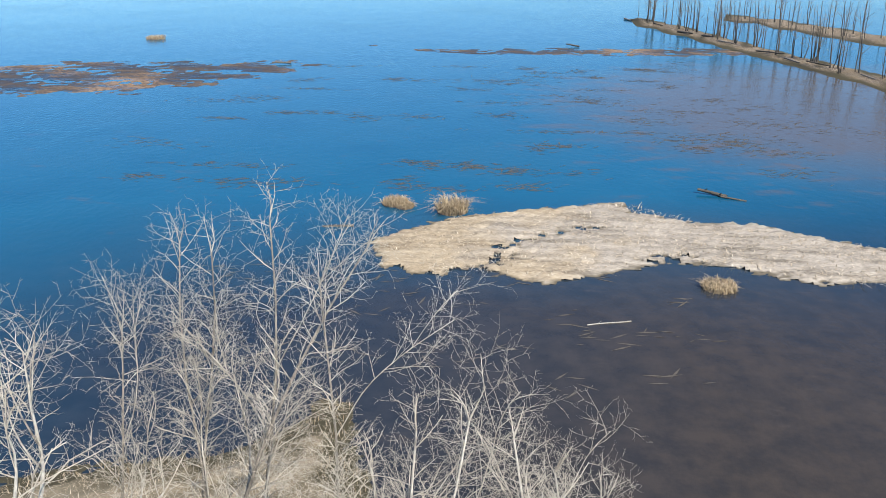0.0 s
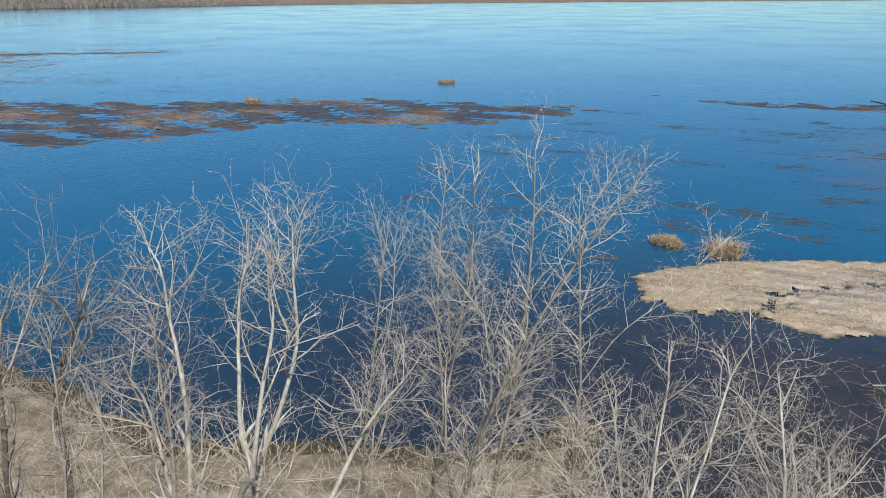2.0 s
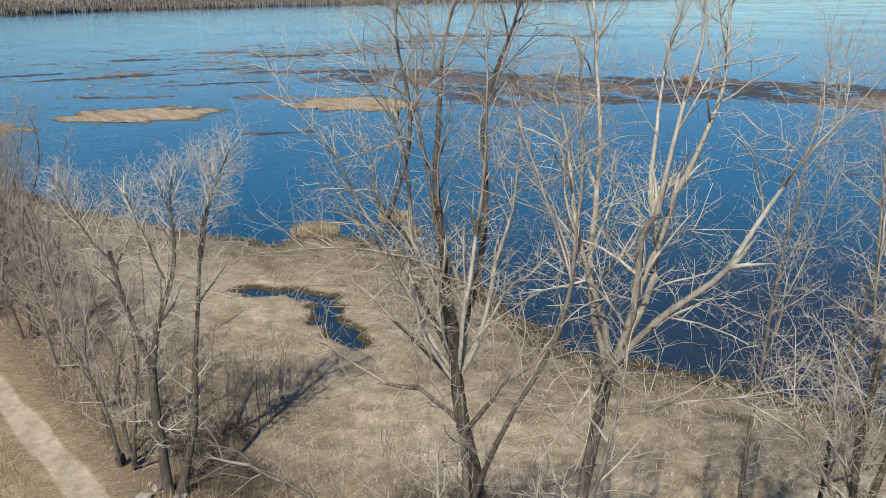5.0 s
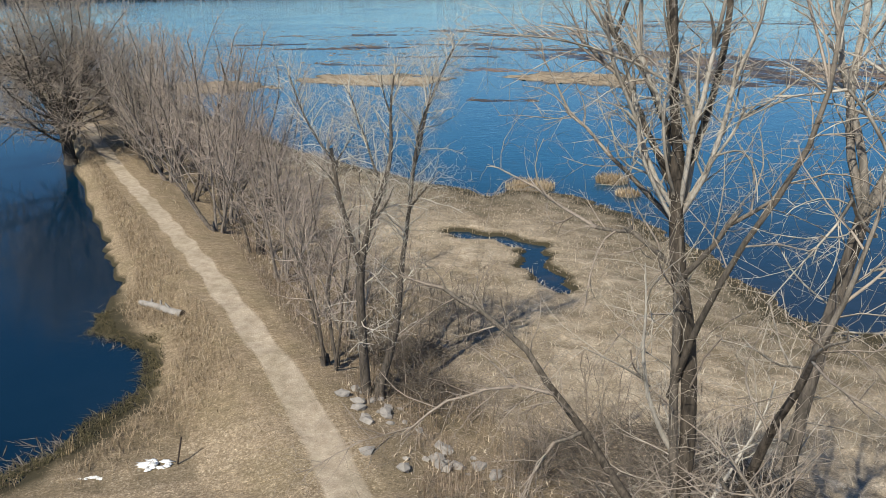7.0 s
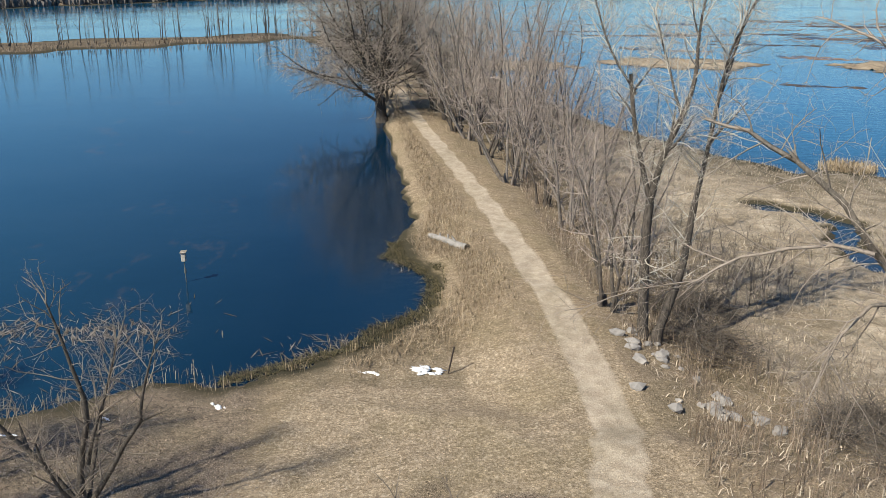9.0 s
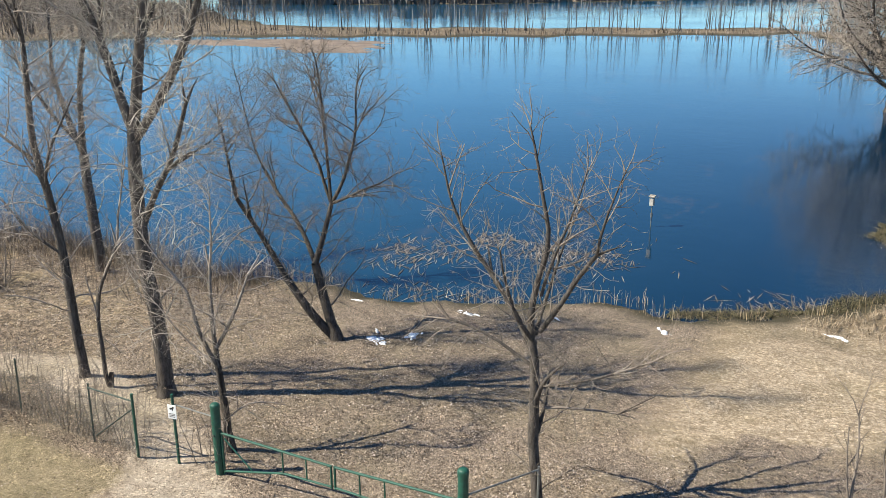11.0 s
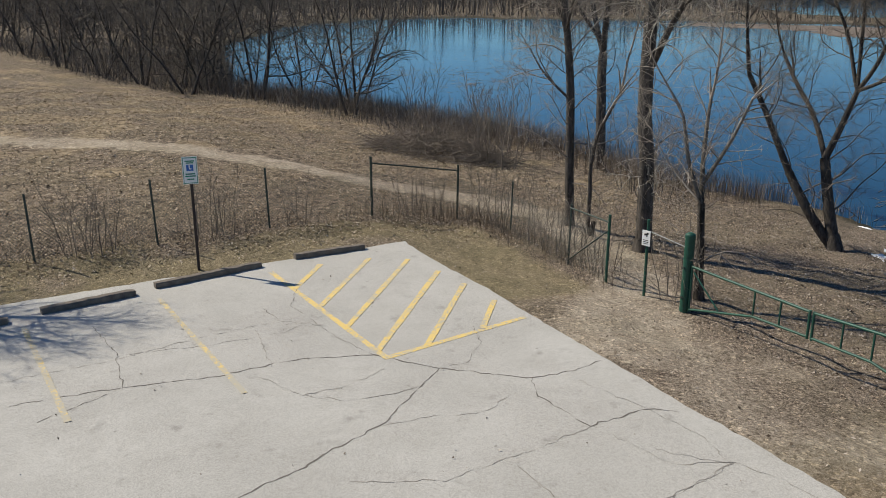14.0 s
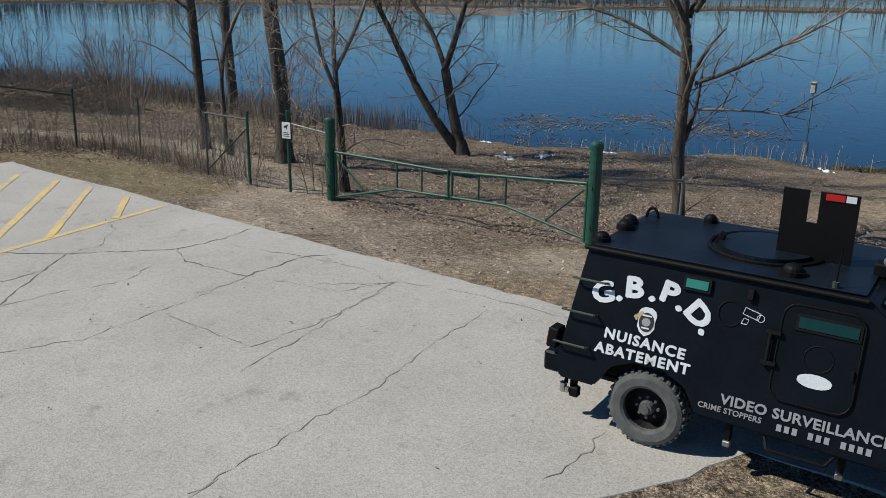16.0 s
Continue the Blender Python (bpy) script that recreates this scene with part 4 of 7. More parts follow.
tall(17, -11.7, 9.8, [((0, 0, -1.6), (1.1, -0.3, 7.0), 0.13, 0.11), ((1.1, -0.3, 7.0), (2.4, -0.7, 9.3), 0.11, 0.085), ((2.4, -0.7, 9.3), (3.5, -1.1, 11.4), 0.085, 0.06), ((3.5, -1.1, 11.4), (4.0, -0.6, 14.6), 0.055, 0.015), ((3.5, -1.1, 11.4), (4.8, -1.9, 12.6), 0.05, 0.015)], OPEN, BARK_GREY, TWIG_GREY,
     label="bare tree with a dark trunk leaning over the bank", fine=0.8)
DROOP_LABEL = "bare tree with long thin drooping limbs below the lot"
tall(16, -8.6, 8.4, [((0, 0, -1.6), (-0.3, -0.3, 6.4), 0.17, 0.12)]
     + arc(-8.6, 8.4, [(-8.9, 8.1, 6.4), (-10.1, 7.8, 7.9), (-11.7, 7.4, 9.0), (-12.5, 7.1, 9.6), (-13.0, 6.9, 10.1), (-13.6, 6.3, 10.7), (-14.2, 5.7, 11.1), (-14.7, 5.2, 11.2)], 0.1)
     + arc(-8.6, 8.4, [(-12.3, 7.1, 9.5), (-12.8, 6.7, 9.5), (-13.3, 6.2, 9.3), (-13.5, 5.5, 9.1), (-13.5, 4.8, 8.7), (-13.7, 3.9, 8.5), (-13.6, 2.9, 8.2)], 0.04)
     + arc(-8.6, 8.4, [(-11.7, 7.4, 9.0), (-11.7, 6.8, 8.9), (-11.5, 6.2, 8.4), (-11.2, 5.8, 7.7)], 0.045)
     + arc(-8.6, 8.4, [(-8.9, 8.1, 6.4), (-8.0, 8.2, 8.4), (-7.6, 7.7, 9.9), (-7.8, 7.1, 10.8)], 0.06), DROOP, BARK_GREY, TWIG_GREY, label=DROOP_LABEL, fine=0.8)
tall(18, -11.9, 9.9, to_tops(-11.9, 9.9, [(-13.3, 8.3, 19.6), (-12.7, 9.0, 19.8), (-11.9, 10.0, 19.8), (-11.6, 10.6, 18.4), (-13.6, 8.4, 18.0)], 0.11, 0.018, fork=(-12.25, 9.5, 12.6))
     + arc(-11.9, 9.9, [(-12.25, 9.5, 12.7), (-12.2, 9.1, 15.0), (-12.4, 8.0, 15.5), (-12.6, 6.8, 15.8), (-12.7, 5.7, 15.9)], 0.035)
     + arc(-11.9, 9.9, [(-12.25, 9.5, 12.4), (-12.4, 8.6, 14.3), (-12.4, 7.9, 15.8), (-12.6, 7.1, 17.4), (-12.8, 6.1, 18.9)], 0.045)
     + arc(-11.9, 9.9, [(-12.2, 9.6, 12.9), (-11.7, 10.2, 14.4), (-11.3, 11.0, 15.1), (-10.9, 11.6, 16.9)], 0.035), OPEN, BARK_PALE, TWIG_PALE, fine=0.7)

# trees along the dike path
D_LABEL = "bare multi-stemmed tree beside the dike path"
tall(21, -34.4, 10.2, [((0, 0, -1.7), (0, -0.1, 4.6), 0.24, 0.18), ((0, -0.1, 4.6), (-1.3, -0.9, 9.7), 0.12, 0.08), ((0, -0.1, 4.6), (0.8, 0.9, 8.8), 0.15, 0.1), ((0.8, 0.9, 8.8), (0.5, 1.4, 12.9), 0.1, 0.04),
                       ((0.5, 0.8, 8.2), (-1.1, -0.1, 12.1), 0.06, 0.03), ((-1.0, -0.7, 8.9), (-2.0, -2.4, 12.8), 0.06, 0.03), ((0.3, 0.5, -1.5), (0, 1.8, 4.5), 0.2, 0.14), ((0, 1.8, 4.5), (0.3, 2.4, 9.6), 0.12, 0.08),
                       ((0.3, 2.4, 9.6), (2.0, 3.4, 14.0), 0.06, 0.03), ((0.3, 2.4, 9.6), (0.1, 3.3, 12.8), 0.07, 0.03)], TWIGGY_LOW, BARK_DARK, TWIG_WHITE, D_LABEL, "dike trees", 1.15)


def clump_limbs(seed, stems, height, lean, r0=0.1):
    r = random.Random(seed)
    out = []
    for i in range(stems):
        a = math.tau * i / stems + r.uniform(-0.4, 0.4)
        k = r.uniform(0.35, 1.0) * lean
        h = height * r.uniform(0.72, 1.0)
        out.append(((0.35 * math.cos(a), 0.35 * math.sin(a), 0), (k * h * math.cos(a), k * h * math.sin(a), h), r0 * r.uniform(0.7, 1.15), min(0.025, r0 * 0.4)))
    return out


CLUMPS = [tree_meshes(60 + i, clump_limbs(70 + i, 4 + i % 3, 8.8 + 1.2 * (i % 4), 0.5), CLUMP, BARK_DIKE if i % 3 else BARK_DARK, TWIG_DIKE, fine=1.65) for i in range(5)]
FAR_CLUMPS = [tree_meshes(65 + i, clump_limbs(75 + i, 7, 9.5, 0.42), [(2.2, 40, 2.2, 0.12, 0.02, 0.08), (2.8, 44, 1.1, 0.1, 0.04, 0.12), (0, 0, 0, 0, 0.02, 0.1)], BARK_DARK, TWIG_GREY, fine=3.0) for i in range(3)]
for i, (x, y, s) in enumerate([(-37.2, 9.3, 0.85), (-55.5, 11.3, 1.05), (-64.0, 7.8, 1.1), (-48.5, 13.5, 0.7), (-45.5, 10.8, 0.75), (-72.0, 9.5, 1.1), (-60.5, 13.5, 0.9), (-83.5, 6.2, 1.15),
                               (-78.0, 11.5, 1.0), (-91.0, 7.5, 1.1), (-68.5, 13.5, 0.9), (-98.0, 6.0, 1.25), (-105.0, 8.0, 1.2), (-88.0, 13.5, 1.0), (-112, 4.0, 1.25), (-120, 7.0, 1.2), (-130, 3.0, 1.2), (-141, 5.0, 1.2),
                               (-111, -2.2, 1.1), (-125, -2.6, 1.1), (-58.5, 9.6, 1.0), (-52.0, 10.0, 0.85), (-68.0, 9.2, 1.05), (-75.5, 7.2, 1.1), (-80.5, 8.6, 1.0), (-87.0, 5.2, 1.1), (-94.5, 4.6, 1.15), (-101.5, 3.6, 1.1), (-72.0, 13.0, 0.9), (-83.0, 12.5, 0.95), (-95.0, 10.5, 1.1), (-42.0, 11.5, 0.6)]):
    tree(CLUMPS[i % 5] if x > -86 else FAR_CLUMPS[i % 3], x, y, D_LABEL, group="dike trees", turn=67 * i, size=1.15 * s)
def willow_limbs(seed):
    """A short trunk and limbs that fan out into a round crown, low over the water."""
    r = random.Random(seed)
    out = [((0, 0, 0), (0.2, -0.3, 3.0), 0.5, 0.42)]
    for i in range(30):
        up = math.cos(radians(8 + 104 * (i + 0.5) / 30))
        a, k = 2.4 * i + r.uniform(-0.3, 0.3), math.sqrt(1 - up * up)
        reach, z = r.uniform(6.6, 8.2) * k, 6.6 + r.uniform(6.4, 7.6) * up
        out.append(((0.2, -0.3, r.uniform(1.8, 3.4)), (reach * math.cos(a), reach * math.sin(a) - 0.8, z), 0.13, 0.03))
    return out


# the big willow that hangs over the pond
tree(tree_meshes(91, willow_limbs(92), [(4.0, 54, 3.2, 0.3, 0.0, 0.08), (5.0, 56, 1.5, 0.1, 0.0, 0.15), (0, 0, 0, 0, -0.03, 0.14)], BARK_DARK, TWIG_GREY, fine=2.6), -99.4, -2.6,
     "large spreading bare tree over the pond's edge", group="dike trees", size=1.36)

# trees between the lot and the pond
P_LABEL = "bare dark-barked tree on the bank between lot and pond"


def bank(seed, x, y, limbs, spec=PARK, bark=BARK_DARK, twig=TWIG_GREY, label=P_LABEL):
    return tall(seed, x, y, limbs, spec, bark, twig, label, "bank trees")


bank(31, -15.8, -18.2, [((0, 0, -1.1), (0.2, -0.1, 3.0), 0.25, 0.21), ((0.2, -0.1, 3.0), (0.1, -0.1, 6.7), 0.21, 0.17), ((0.1, -0.1, 6.7), (-0.1, -1.9, 10.4), 0.14, 0.1), ((0.1, -0.1, 6.7), (-0.5, 0.5, 12.1), 0.16, 0.1), ((0.1, -0.1, 6.5), (0.0, 2.7, 10.6), 0.13, 0.09),
                        ((0.1, -0.1, 4.2), (0.5, 2.3, 7.7), 0.1, 0.05), ((-0.5, 0.5, 12.1), (-0.6, 0.8, 15.0), 0.065, 0.014), ((-0.1, -1.9, 10.4), (-0.5, -3.2, 14.0), 0.065, 0.014), ((0, 2.7, 10.6), (0.2, 4.0, 14.0), 0.06, 0.014)], PARK,
     twig=TWIG_PALE, label="tall bare tree with a thick forked dark trunk near the gate")
bank(32, -15.4, -21.2, [((0, 0, -1.1), (0.1, -0.1, 2.9), 0.15, 0.13), ((0.1, -0.1, 2.9), (0.4, -0.3, 6.2), 0.13, 0.1), ((0.4, -0.3, 6.2), (0.5, -0.3, 12.0), 0.1, 0.03), ((0.4, -0.3, 5.8), (0.8, -2.6, 7.2), 0.05, 0.02), ((0.2, -0.1, 3.1), (0.6, -1.7, 4.5), 0.05, 0.02),
                        ((0.3, -0.2, 5.0), (0.4, 1.6, 7.7), 0.05, 0.02)], PARK, label="slim straight bare tree with a dark trunk near the fence")
bank(33, -24.6, -31.5, [((0, 0, -2.0), (0.1, -0.1, 3.4), 0.25, 0.2), ((0.1, -0.1, 3.4), (-0.5, -2.2, 6.6), 0.15, 0.09), ((0.1, -0.1, 3.4), (0.8, 1.9, 9.0), 0.16, 0.07), ((0.1, -0.1, 3.7), (1.2, -2.1, 7.4), 0.1, 0.05), ((-0.5, -2.2, 6.6), (-0.8, -3.0, 12.0), 0.09, 0.03), ((0.8, 1.9, 9.0), (1.0, 2.4, 13.5), 0.08, 0.03)], PARK,
     label="bare forked tree with a dark trunk at the water's edge")
bank(34, -15.3, -20.0, [((0, 0, -1.0), (-0.5, 0.4, 3.4), 0.07, 0.04), ((-0.5, 0.4, 3.4), (-0.9, 0.7, 6.0), 0.04, 0.014)], SHRUB, label="thin leaning bare sapling beside the trail")
bank(35, -22.9, -17.3, [((0, 0, -1.7), (1.0, -1.3, 0.7), 0.17, 0.13), ((1.0, -1.3, 0.7), (2.2, -2.2, 3.7), 0.12, 0.08), ((2.2, -2.2, 3.7), (3.0, -2.0, 6.5), 0.07, 0.03), ((0.1, 0.1, -1.7), (0.4, -0.5, 1.2), 0.19, 0.15), ((0.4, -0.5, 1.2), (-0.2, -3.0, 4.1), 0.1, 0.06),
                        ((0.4, -0.5, 1.2), (0, 0, 3.3), 0.12, 0.08), ((0, 0, 3.3), (0.2, -1.9, 7.2), 0.07, 0.03), ((0, 0, 3.3), (0.3, 1.4, 7.4), 0.07, 0.03), ((0, 0, 3.3), (0.1, -0.3, 8.0), 0.07, 0.03), ((0, 0, 3.3), (0, 2.6, 4.6), 0.06, 0.02), ((-0.2, -3.0, 4.1), (0.6, -3.2, 7.2), 0.05, 0.02)],
     twig=TWIG_BROWN, label="leaning twin-trunked bare tree at the pond's edge")
bank(36, -14.2, -14.3, [((0, 0, -0.9), (0.1, -0.1, 1.5), 0.11, 0.09), ((0.1, -0.1, 1.5), (0.5, -0.5, 3.5), 0.06, 0.04), ((0.1, -0.1, 1.5), (-0.5, -0.7, 3.8), 0.07, 0.04), ((0.1, -0.1, 2.0), (-0.1, 0.9, 4.0), 0.05, 0.03), ((0.5, -0.5, 3.5), (1.1, -1.0, 4.8), 0.04, 0.015),
                        ((-0.5, -0.7, 3.8), (-0.1, -0.1, 5.8), 0.04, 0.015), ((0.1, -0.1, 1.5), (0.7, -1.3, 3.1), 0.03, 0.012)], DROOP, BARK_GREY, TWIG_GREY, "small pale bare tree behind the gate post")
bank(37, -15.6, -6.45, [((0, 0, -1.2), (0.1, -0.2, 2.9), 0.13, 0.1), ((0.1, -0.2, 2.9), (-0.2, -1.4, 4.5), 0.075, 0.055), ((-0.2, -1.4, 4.5), (0.0, -2.5, 7.0), 0.055, 0.018), ((0.1, -0.2, 2.9), (0.1, 0.0, 5.3), 0.085, 0.06), ((0.1, 0.0, 5.3), (0.2, -0.4, 7.8), 0.055, 0.018),
                       ((0.1, -0.1, 3.5), (0.6, 1.2, 5.5), 0.06, 0.042), ((0.6, 1.2, 5.5), (0.7, 1.7, 7.2), 0.042, 0.016), ((0, 0, 2.2), (0.3, 1.6, 3.0), 0.045, 0.03), ((0.3, 1.6, 3.0), (0.3, 2.7, 3.7), 0.03, 0.012), ((0, 0, 1.7), (-0.5, 1.5, 1.7), 0.034, 0.02), ((-0.5, 1.5, 1.7), (-0.6, 2.3, 2.3), 0.02, 0.01),
                       ((0.1, -0.3, 2.7), (0.4, -2.1, 3.5), 0.05, 0.03), ((0.4, -2.1, 3.5), (0.4, -3.1, 3.4), 0.03, 0.012), ((0.1, -0.2, 3.2), (1.5, -0.4, 5.6), 0.055, 0.018), ((0.1, -0.2, 3.4), (-1.4, 0.1, 5.8), 0.055, 0.018), ((0.1, -0.1, 4.3), (0.2, 0.8, 7.0), 0.05, 0.016), ((-0.2, -1.4, 4.5), (-0.5, -2.6, 5.4), 0.04, 0.014)], YOUNG, twig=TWIG_BROWN,
     label="young bare tree with upswept branches beside the gate")
bank(45, 4.0, -21.8, [((0, 0, -0.6), (-0.1, 0.1, 3.4), 0.14, 0.1), ((-0.1, 0.1, 3.4), (-1.2, -0.2, 6.6), 0.07, 0.03), ((-0.1, 0.1, 3.4), (0.4, -0.4, 7.4), 0.08, 0.03), ((-0.1, 0.1, 3.2), (-0.9, 1.2, 5.4), 0.06, 0.02), ((-0.1, 0.1, 3.0), (0.9, 0.9, 5.2), 0.06, 0.02)],
     label="spreading bare tree beside the lot, casting its shadow on the paving")
for k, (x, y) in enumerate([(-15.6, 0.2), (-14.6, 1.9)]):
    tree(tree_meshes(38 + k, clump_limbs(39 + k, 3, 4.2, 0.3, 0.045), SHRUB, TWIG_BROWN, TWIG_BROWN), x, y, "slender bare sapling in the dry grass", group="saplings")

# woods past the trail and along the pond
WOODS = [tree_meshes(100 + i, clump_limbs(110 + i, 2 + i % 2, 9.5 + 1.5 * (i % 3), 0.7, 0.1), [(2.2, 58, 3.0, 0.1, 0.0, 0.1), (2.6, 56, 1.6, 0.12, 0.0, 0.18), (2.2, 50, 0.9, 0.15, 0.02, 0.16), (0, 0, 0, 0, 0.03, 0.1)], WOOD_BARK, WOOD_TWIG, fine=2.2) for i in range(4)]
FAR_WOODS = [tree_meshes(120 + i, clump_limbs(125 + i, 2 + i % 2, 11.0, 0.6, 0.1), [(2.0, 56, 2.9, 0.1, 0.0, 0.1), (2.3, 54, 1.6, 0.12, 0.02, 0.16), (0, 0, 0, 0, 0.03, 0.1)], WOOD_BARK, WOOD_TWIG, fine=3.4) for i in range(3)]
r = random.Random(5)
spots = [(-20.2, -51.5, 1.0), (-21.4, -53.8, 1.05), (-22.6, -57.5, 0.95), (-20.4, -61.0, 0.9), (-17.8, -66.0, 1.0), (-17.0, -70.5, 1.05), (-16.2, -75.5, 0.95)]
while len(spots) < 66:
    y = -60 - 130 * r.random() ** 1.1
    shore = float(np.interp(y, [-200, -180, -128, -90, -76, -63, -54], [-83, -58, -31, -22, -18, -22, -25]))
    x = shore + 0.8 + (float(wood_edge(y)) - 1.0 - shore) * r.random() ** 0.8
    if all(math.hypot(x - a, y - b) > 2.0 for a, b, _ in spots) and float(ground(x, y)) > WATER + 0.1:
        spots.append((x, y, r.uniform(0.8, 1.2)))
while len(spots) < 100:
    y = r.uniform(-172, -96)
    x = float(wood_edge(y)) + r.uniform(-22, 3)
    if all(math.hypot(x - a, y - b) > 1.9 for a, b, _ in spots):
        spots.append((x, y, r.uniform(0.8, 1.2)))
for i, (x, y, s) in enumerate(spots):
    tree(WOODS[i % 4] if y > -88 else FAR_WOODS[i % 3], x, y, "bare dark tree in the woods beside the pond", group="woodland trees", turn=51 * i, size=s)

# thin trees on the far bank of the pond, and on the spit in the lake
FAR_TREES = [tree_meshes(130 + i, clump_limbs(140 + i, 1 + i % 2, 10.0 + 2.0 * (i % 3), 0.14, 0.13), FARWOOD, BARK_DARK, TWIG_BROWN, fine=2.6) for i in range(5)]


def along(line, step, spread, seed):
    r = random.Random(seed)
    out, left = [], 0.0
    for (ax, ay), (bx, by) in zip(line, line[1:]):
        d = math.dist((ax, ay), (bx, by))
        while left < d:
            s = left / d
            out.append((ax + (bx - ax) * s + r.uniform(-spread, spread), ay + (by - ay) * s + r.uniform(-spread, spread)))
            left += step * r.uniform(0.5, 1.5)
        left -= d
    return out


def grove(name, spots, label):
    """Many far trees as one object."""
    verts, faces, slots, girth = [], [], [], []
    base = 0
    for k, x, y, turn, size in spots:
        m = pose(x, y, max(float(ground(x, y)), WATER + 0.1), 0, 0, turn) @ Matrix.Diagonal((size, size, size, 1))
        rot = np.array(m)
        for slot, me in enumerate(FAR_TREES[k]):
            co = np.empty(len(me.vertices) * 3)
            me.vertices.foreach_get("co", co)
            thickness = np.empty(len(me.vertices))
            me.attributes["girth"].data.foreach_get("value", thickness)
            verts.append(co.reshape(-1, 3) @ rot[:3, :3].T + rot[:3, 3])
            girth.append(thickness)
            faces += [tuple(base + i for i in p.vertices) for p in me.polygons]
            slots += [slot] * len(me.polygons)
            base += len(me.vertices)
    me = bpy.data.meshes.new(name)
    me.from_pydata(np.concatenate(verts).tolist(), [], faces)
    me.materials.append(BARK_DARK)
    me.materials.append(TWIG_BROWN)
    me.polygons.foreach_set("material_index", slots)
    me.polygons.foreach_set("use_smooth", [True] * len(me.polygons))
    me.attributes.new("girth", "FLOAT", "POINT").data.foreach_set("value", np.concatenate(girth))
    tagged(new(name, me), label, "trees", kind="stuff")


grove("far_bank_trees", [(i % 5, x, y, 40 * i, 0.75 + 0.45 * ((i * 37) % 10) / 10) for i, (x, y) in enumerate(along([(-195, -9), (-240, -20), (-252, -34), (-244, -44), (-212, -102), (-186, -160), (-150, -205), (-112, -222), (-70, -205)], 1.6, 3.6, 8))],
      "row of thin bare trees on the far bank of the pond")
grove("spit_trees", [((i * 3) % 5, x, y, 70 * i, 0.9 + 0.5 * ((i * 53) % 10) / 10) for i, (x, y) in enumerate(along([(33, 312), (46, 275), (57, 238), (66, 208), (73, 182), (90, 145)], 2.4, 3.2, 9) + along([(66, 328), (90, 268), (112, 228), (150, 180)], 4.0, 6.0, 10))],
      "bare trees on the wooded spit in the lake")


# ---- things round the lot ----
def bm_box(bm, size, m):
    """A box of that size, bevelled a little, at the pose m."""
    ret = bmesh.ops.create_cube(bm, size=1, matrix=m @ Matrix.Diagonal((*size, 1)))
    edges = list({e for v in ret["verts"] for e in v.link_edges})
    bmesh.ops.bevel(bm, geom=edges, offset=min(size) * 0.12, segments=1, affect="EDGES")


def bm_rod(bm, a, b, radius, sides=10, r2=None):
    a, b = Vector(a), Vector(b)
    d = b - a
    m = Matrix.Translation((a + b) / 2) @ d.to_track_quat("Z", "Y").to_matrix().to_4x4()
    bmesh.ops.create_cone(bm, cap_ends=True, segments=sides, radius1=radius, radius2=radius if r2 is None else r2, depth=d.length, matrix=m)


def bm_dome(bm, at, radius, squash=0.6):
    ret = bmesh.ops.create_uvsphere(bm, u_segments=14, v_segments=8, radius=radius)
    for v in ret["verts"]:
        v.co = Vector((v.co.x, v.co.y, max(v.co.z, -0.02) * squash)) + Vector(at)


def rod_part(name, parent, mat, a, b, radius, label="", sides=10):
    bm = bmesh.new()
    bm_rod(bm, a, b, radius, sides)
    return part(name, bm, mat, parent, label)


def box_part(name, parent, mat, size, m, label=""):
    bm = bmesh.new()
    bm_box(bm, size, m)
    return part(name, bm, mat, parent, label)


def thing(name, x, y, label, category, group="", turn=0.0, z=None):
    ob = new(name)
    ob.matrix_basis = pose(x, y, float(ground(x, y)) if z is None else z, 0, 0, turn)
    return tagged(ob, label, category, group)


WHITE = plain("sign_white", (0.78, 0.79, 0.78), 0.5, vary=0.08)
BLUE = plain("sign_blue", (0.02, 0.12, 0.42), 0.5, vary=0.1)
SIGN_GREEN = plain("sign_green", (0.03, 0.22, 0.14), 0.5, vary=0.1)
INK = plain("sign_black", (0.02, 0.02, 0.022), 0.5, vary=0.1)
RUST = plain("rusty_post", (0.04, 0.03, 0.026), 0.8, vary=0.4, scale=15.0)

# gate: two posts and two swinging leaves
GATE_L, GATE_R = (-13.22, -13.75), (-13.1, -7.1)
ZL, ZR = float(ground(*GATE_L)), float(ground(*GATE_R))


def gate_post(x, y, high):
    ob = thing("gate_post", x, y, "thick round green steel gate post with flaking paint", "post", "gate posts")
    bm = bmesh.new()
    bm_rod(bm, (0, 0, -0.3), (0, 0, high - 0.07), 0.11, 18)
    part("pipe", bm, GREEN, ob)
    bm = bmesh.new()
    bm_rod(bm, (0, 0, high - 0.09), (0, 0, high - 0.02), 0.118, 18)
    bm_dome(bm, (0, 0, high - 0.02), 0.116, 0.55)
    part("cap", bm, GREEN, ob)
    for h in (0.35, 1.05):
        rod_part("hinge", ob, DARK_STEEL, (-0.14, 0, h), (0.14, 0, h + 0.02), 0.03)


gate_post(*GATE_L, 1.84)
gate_post(*GATE_R, 1.84)


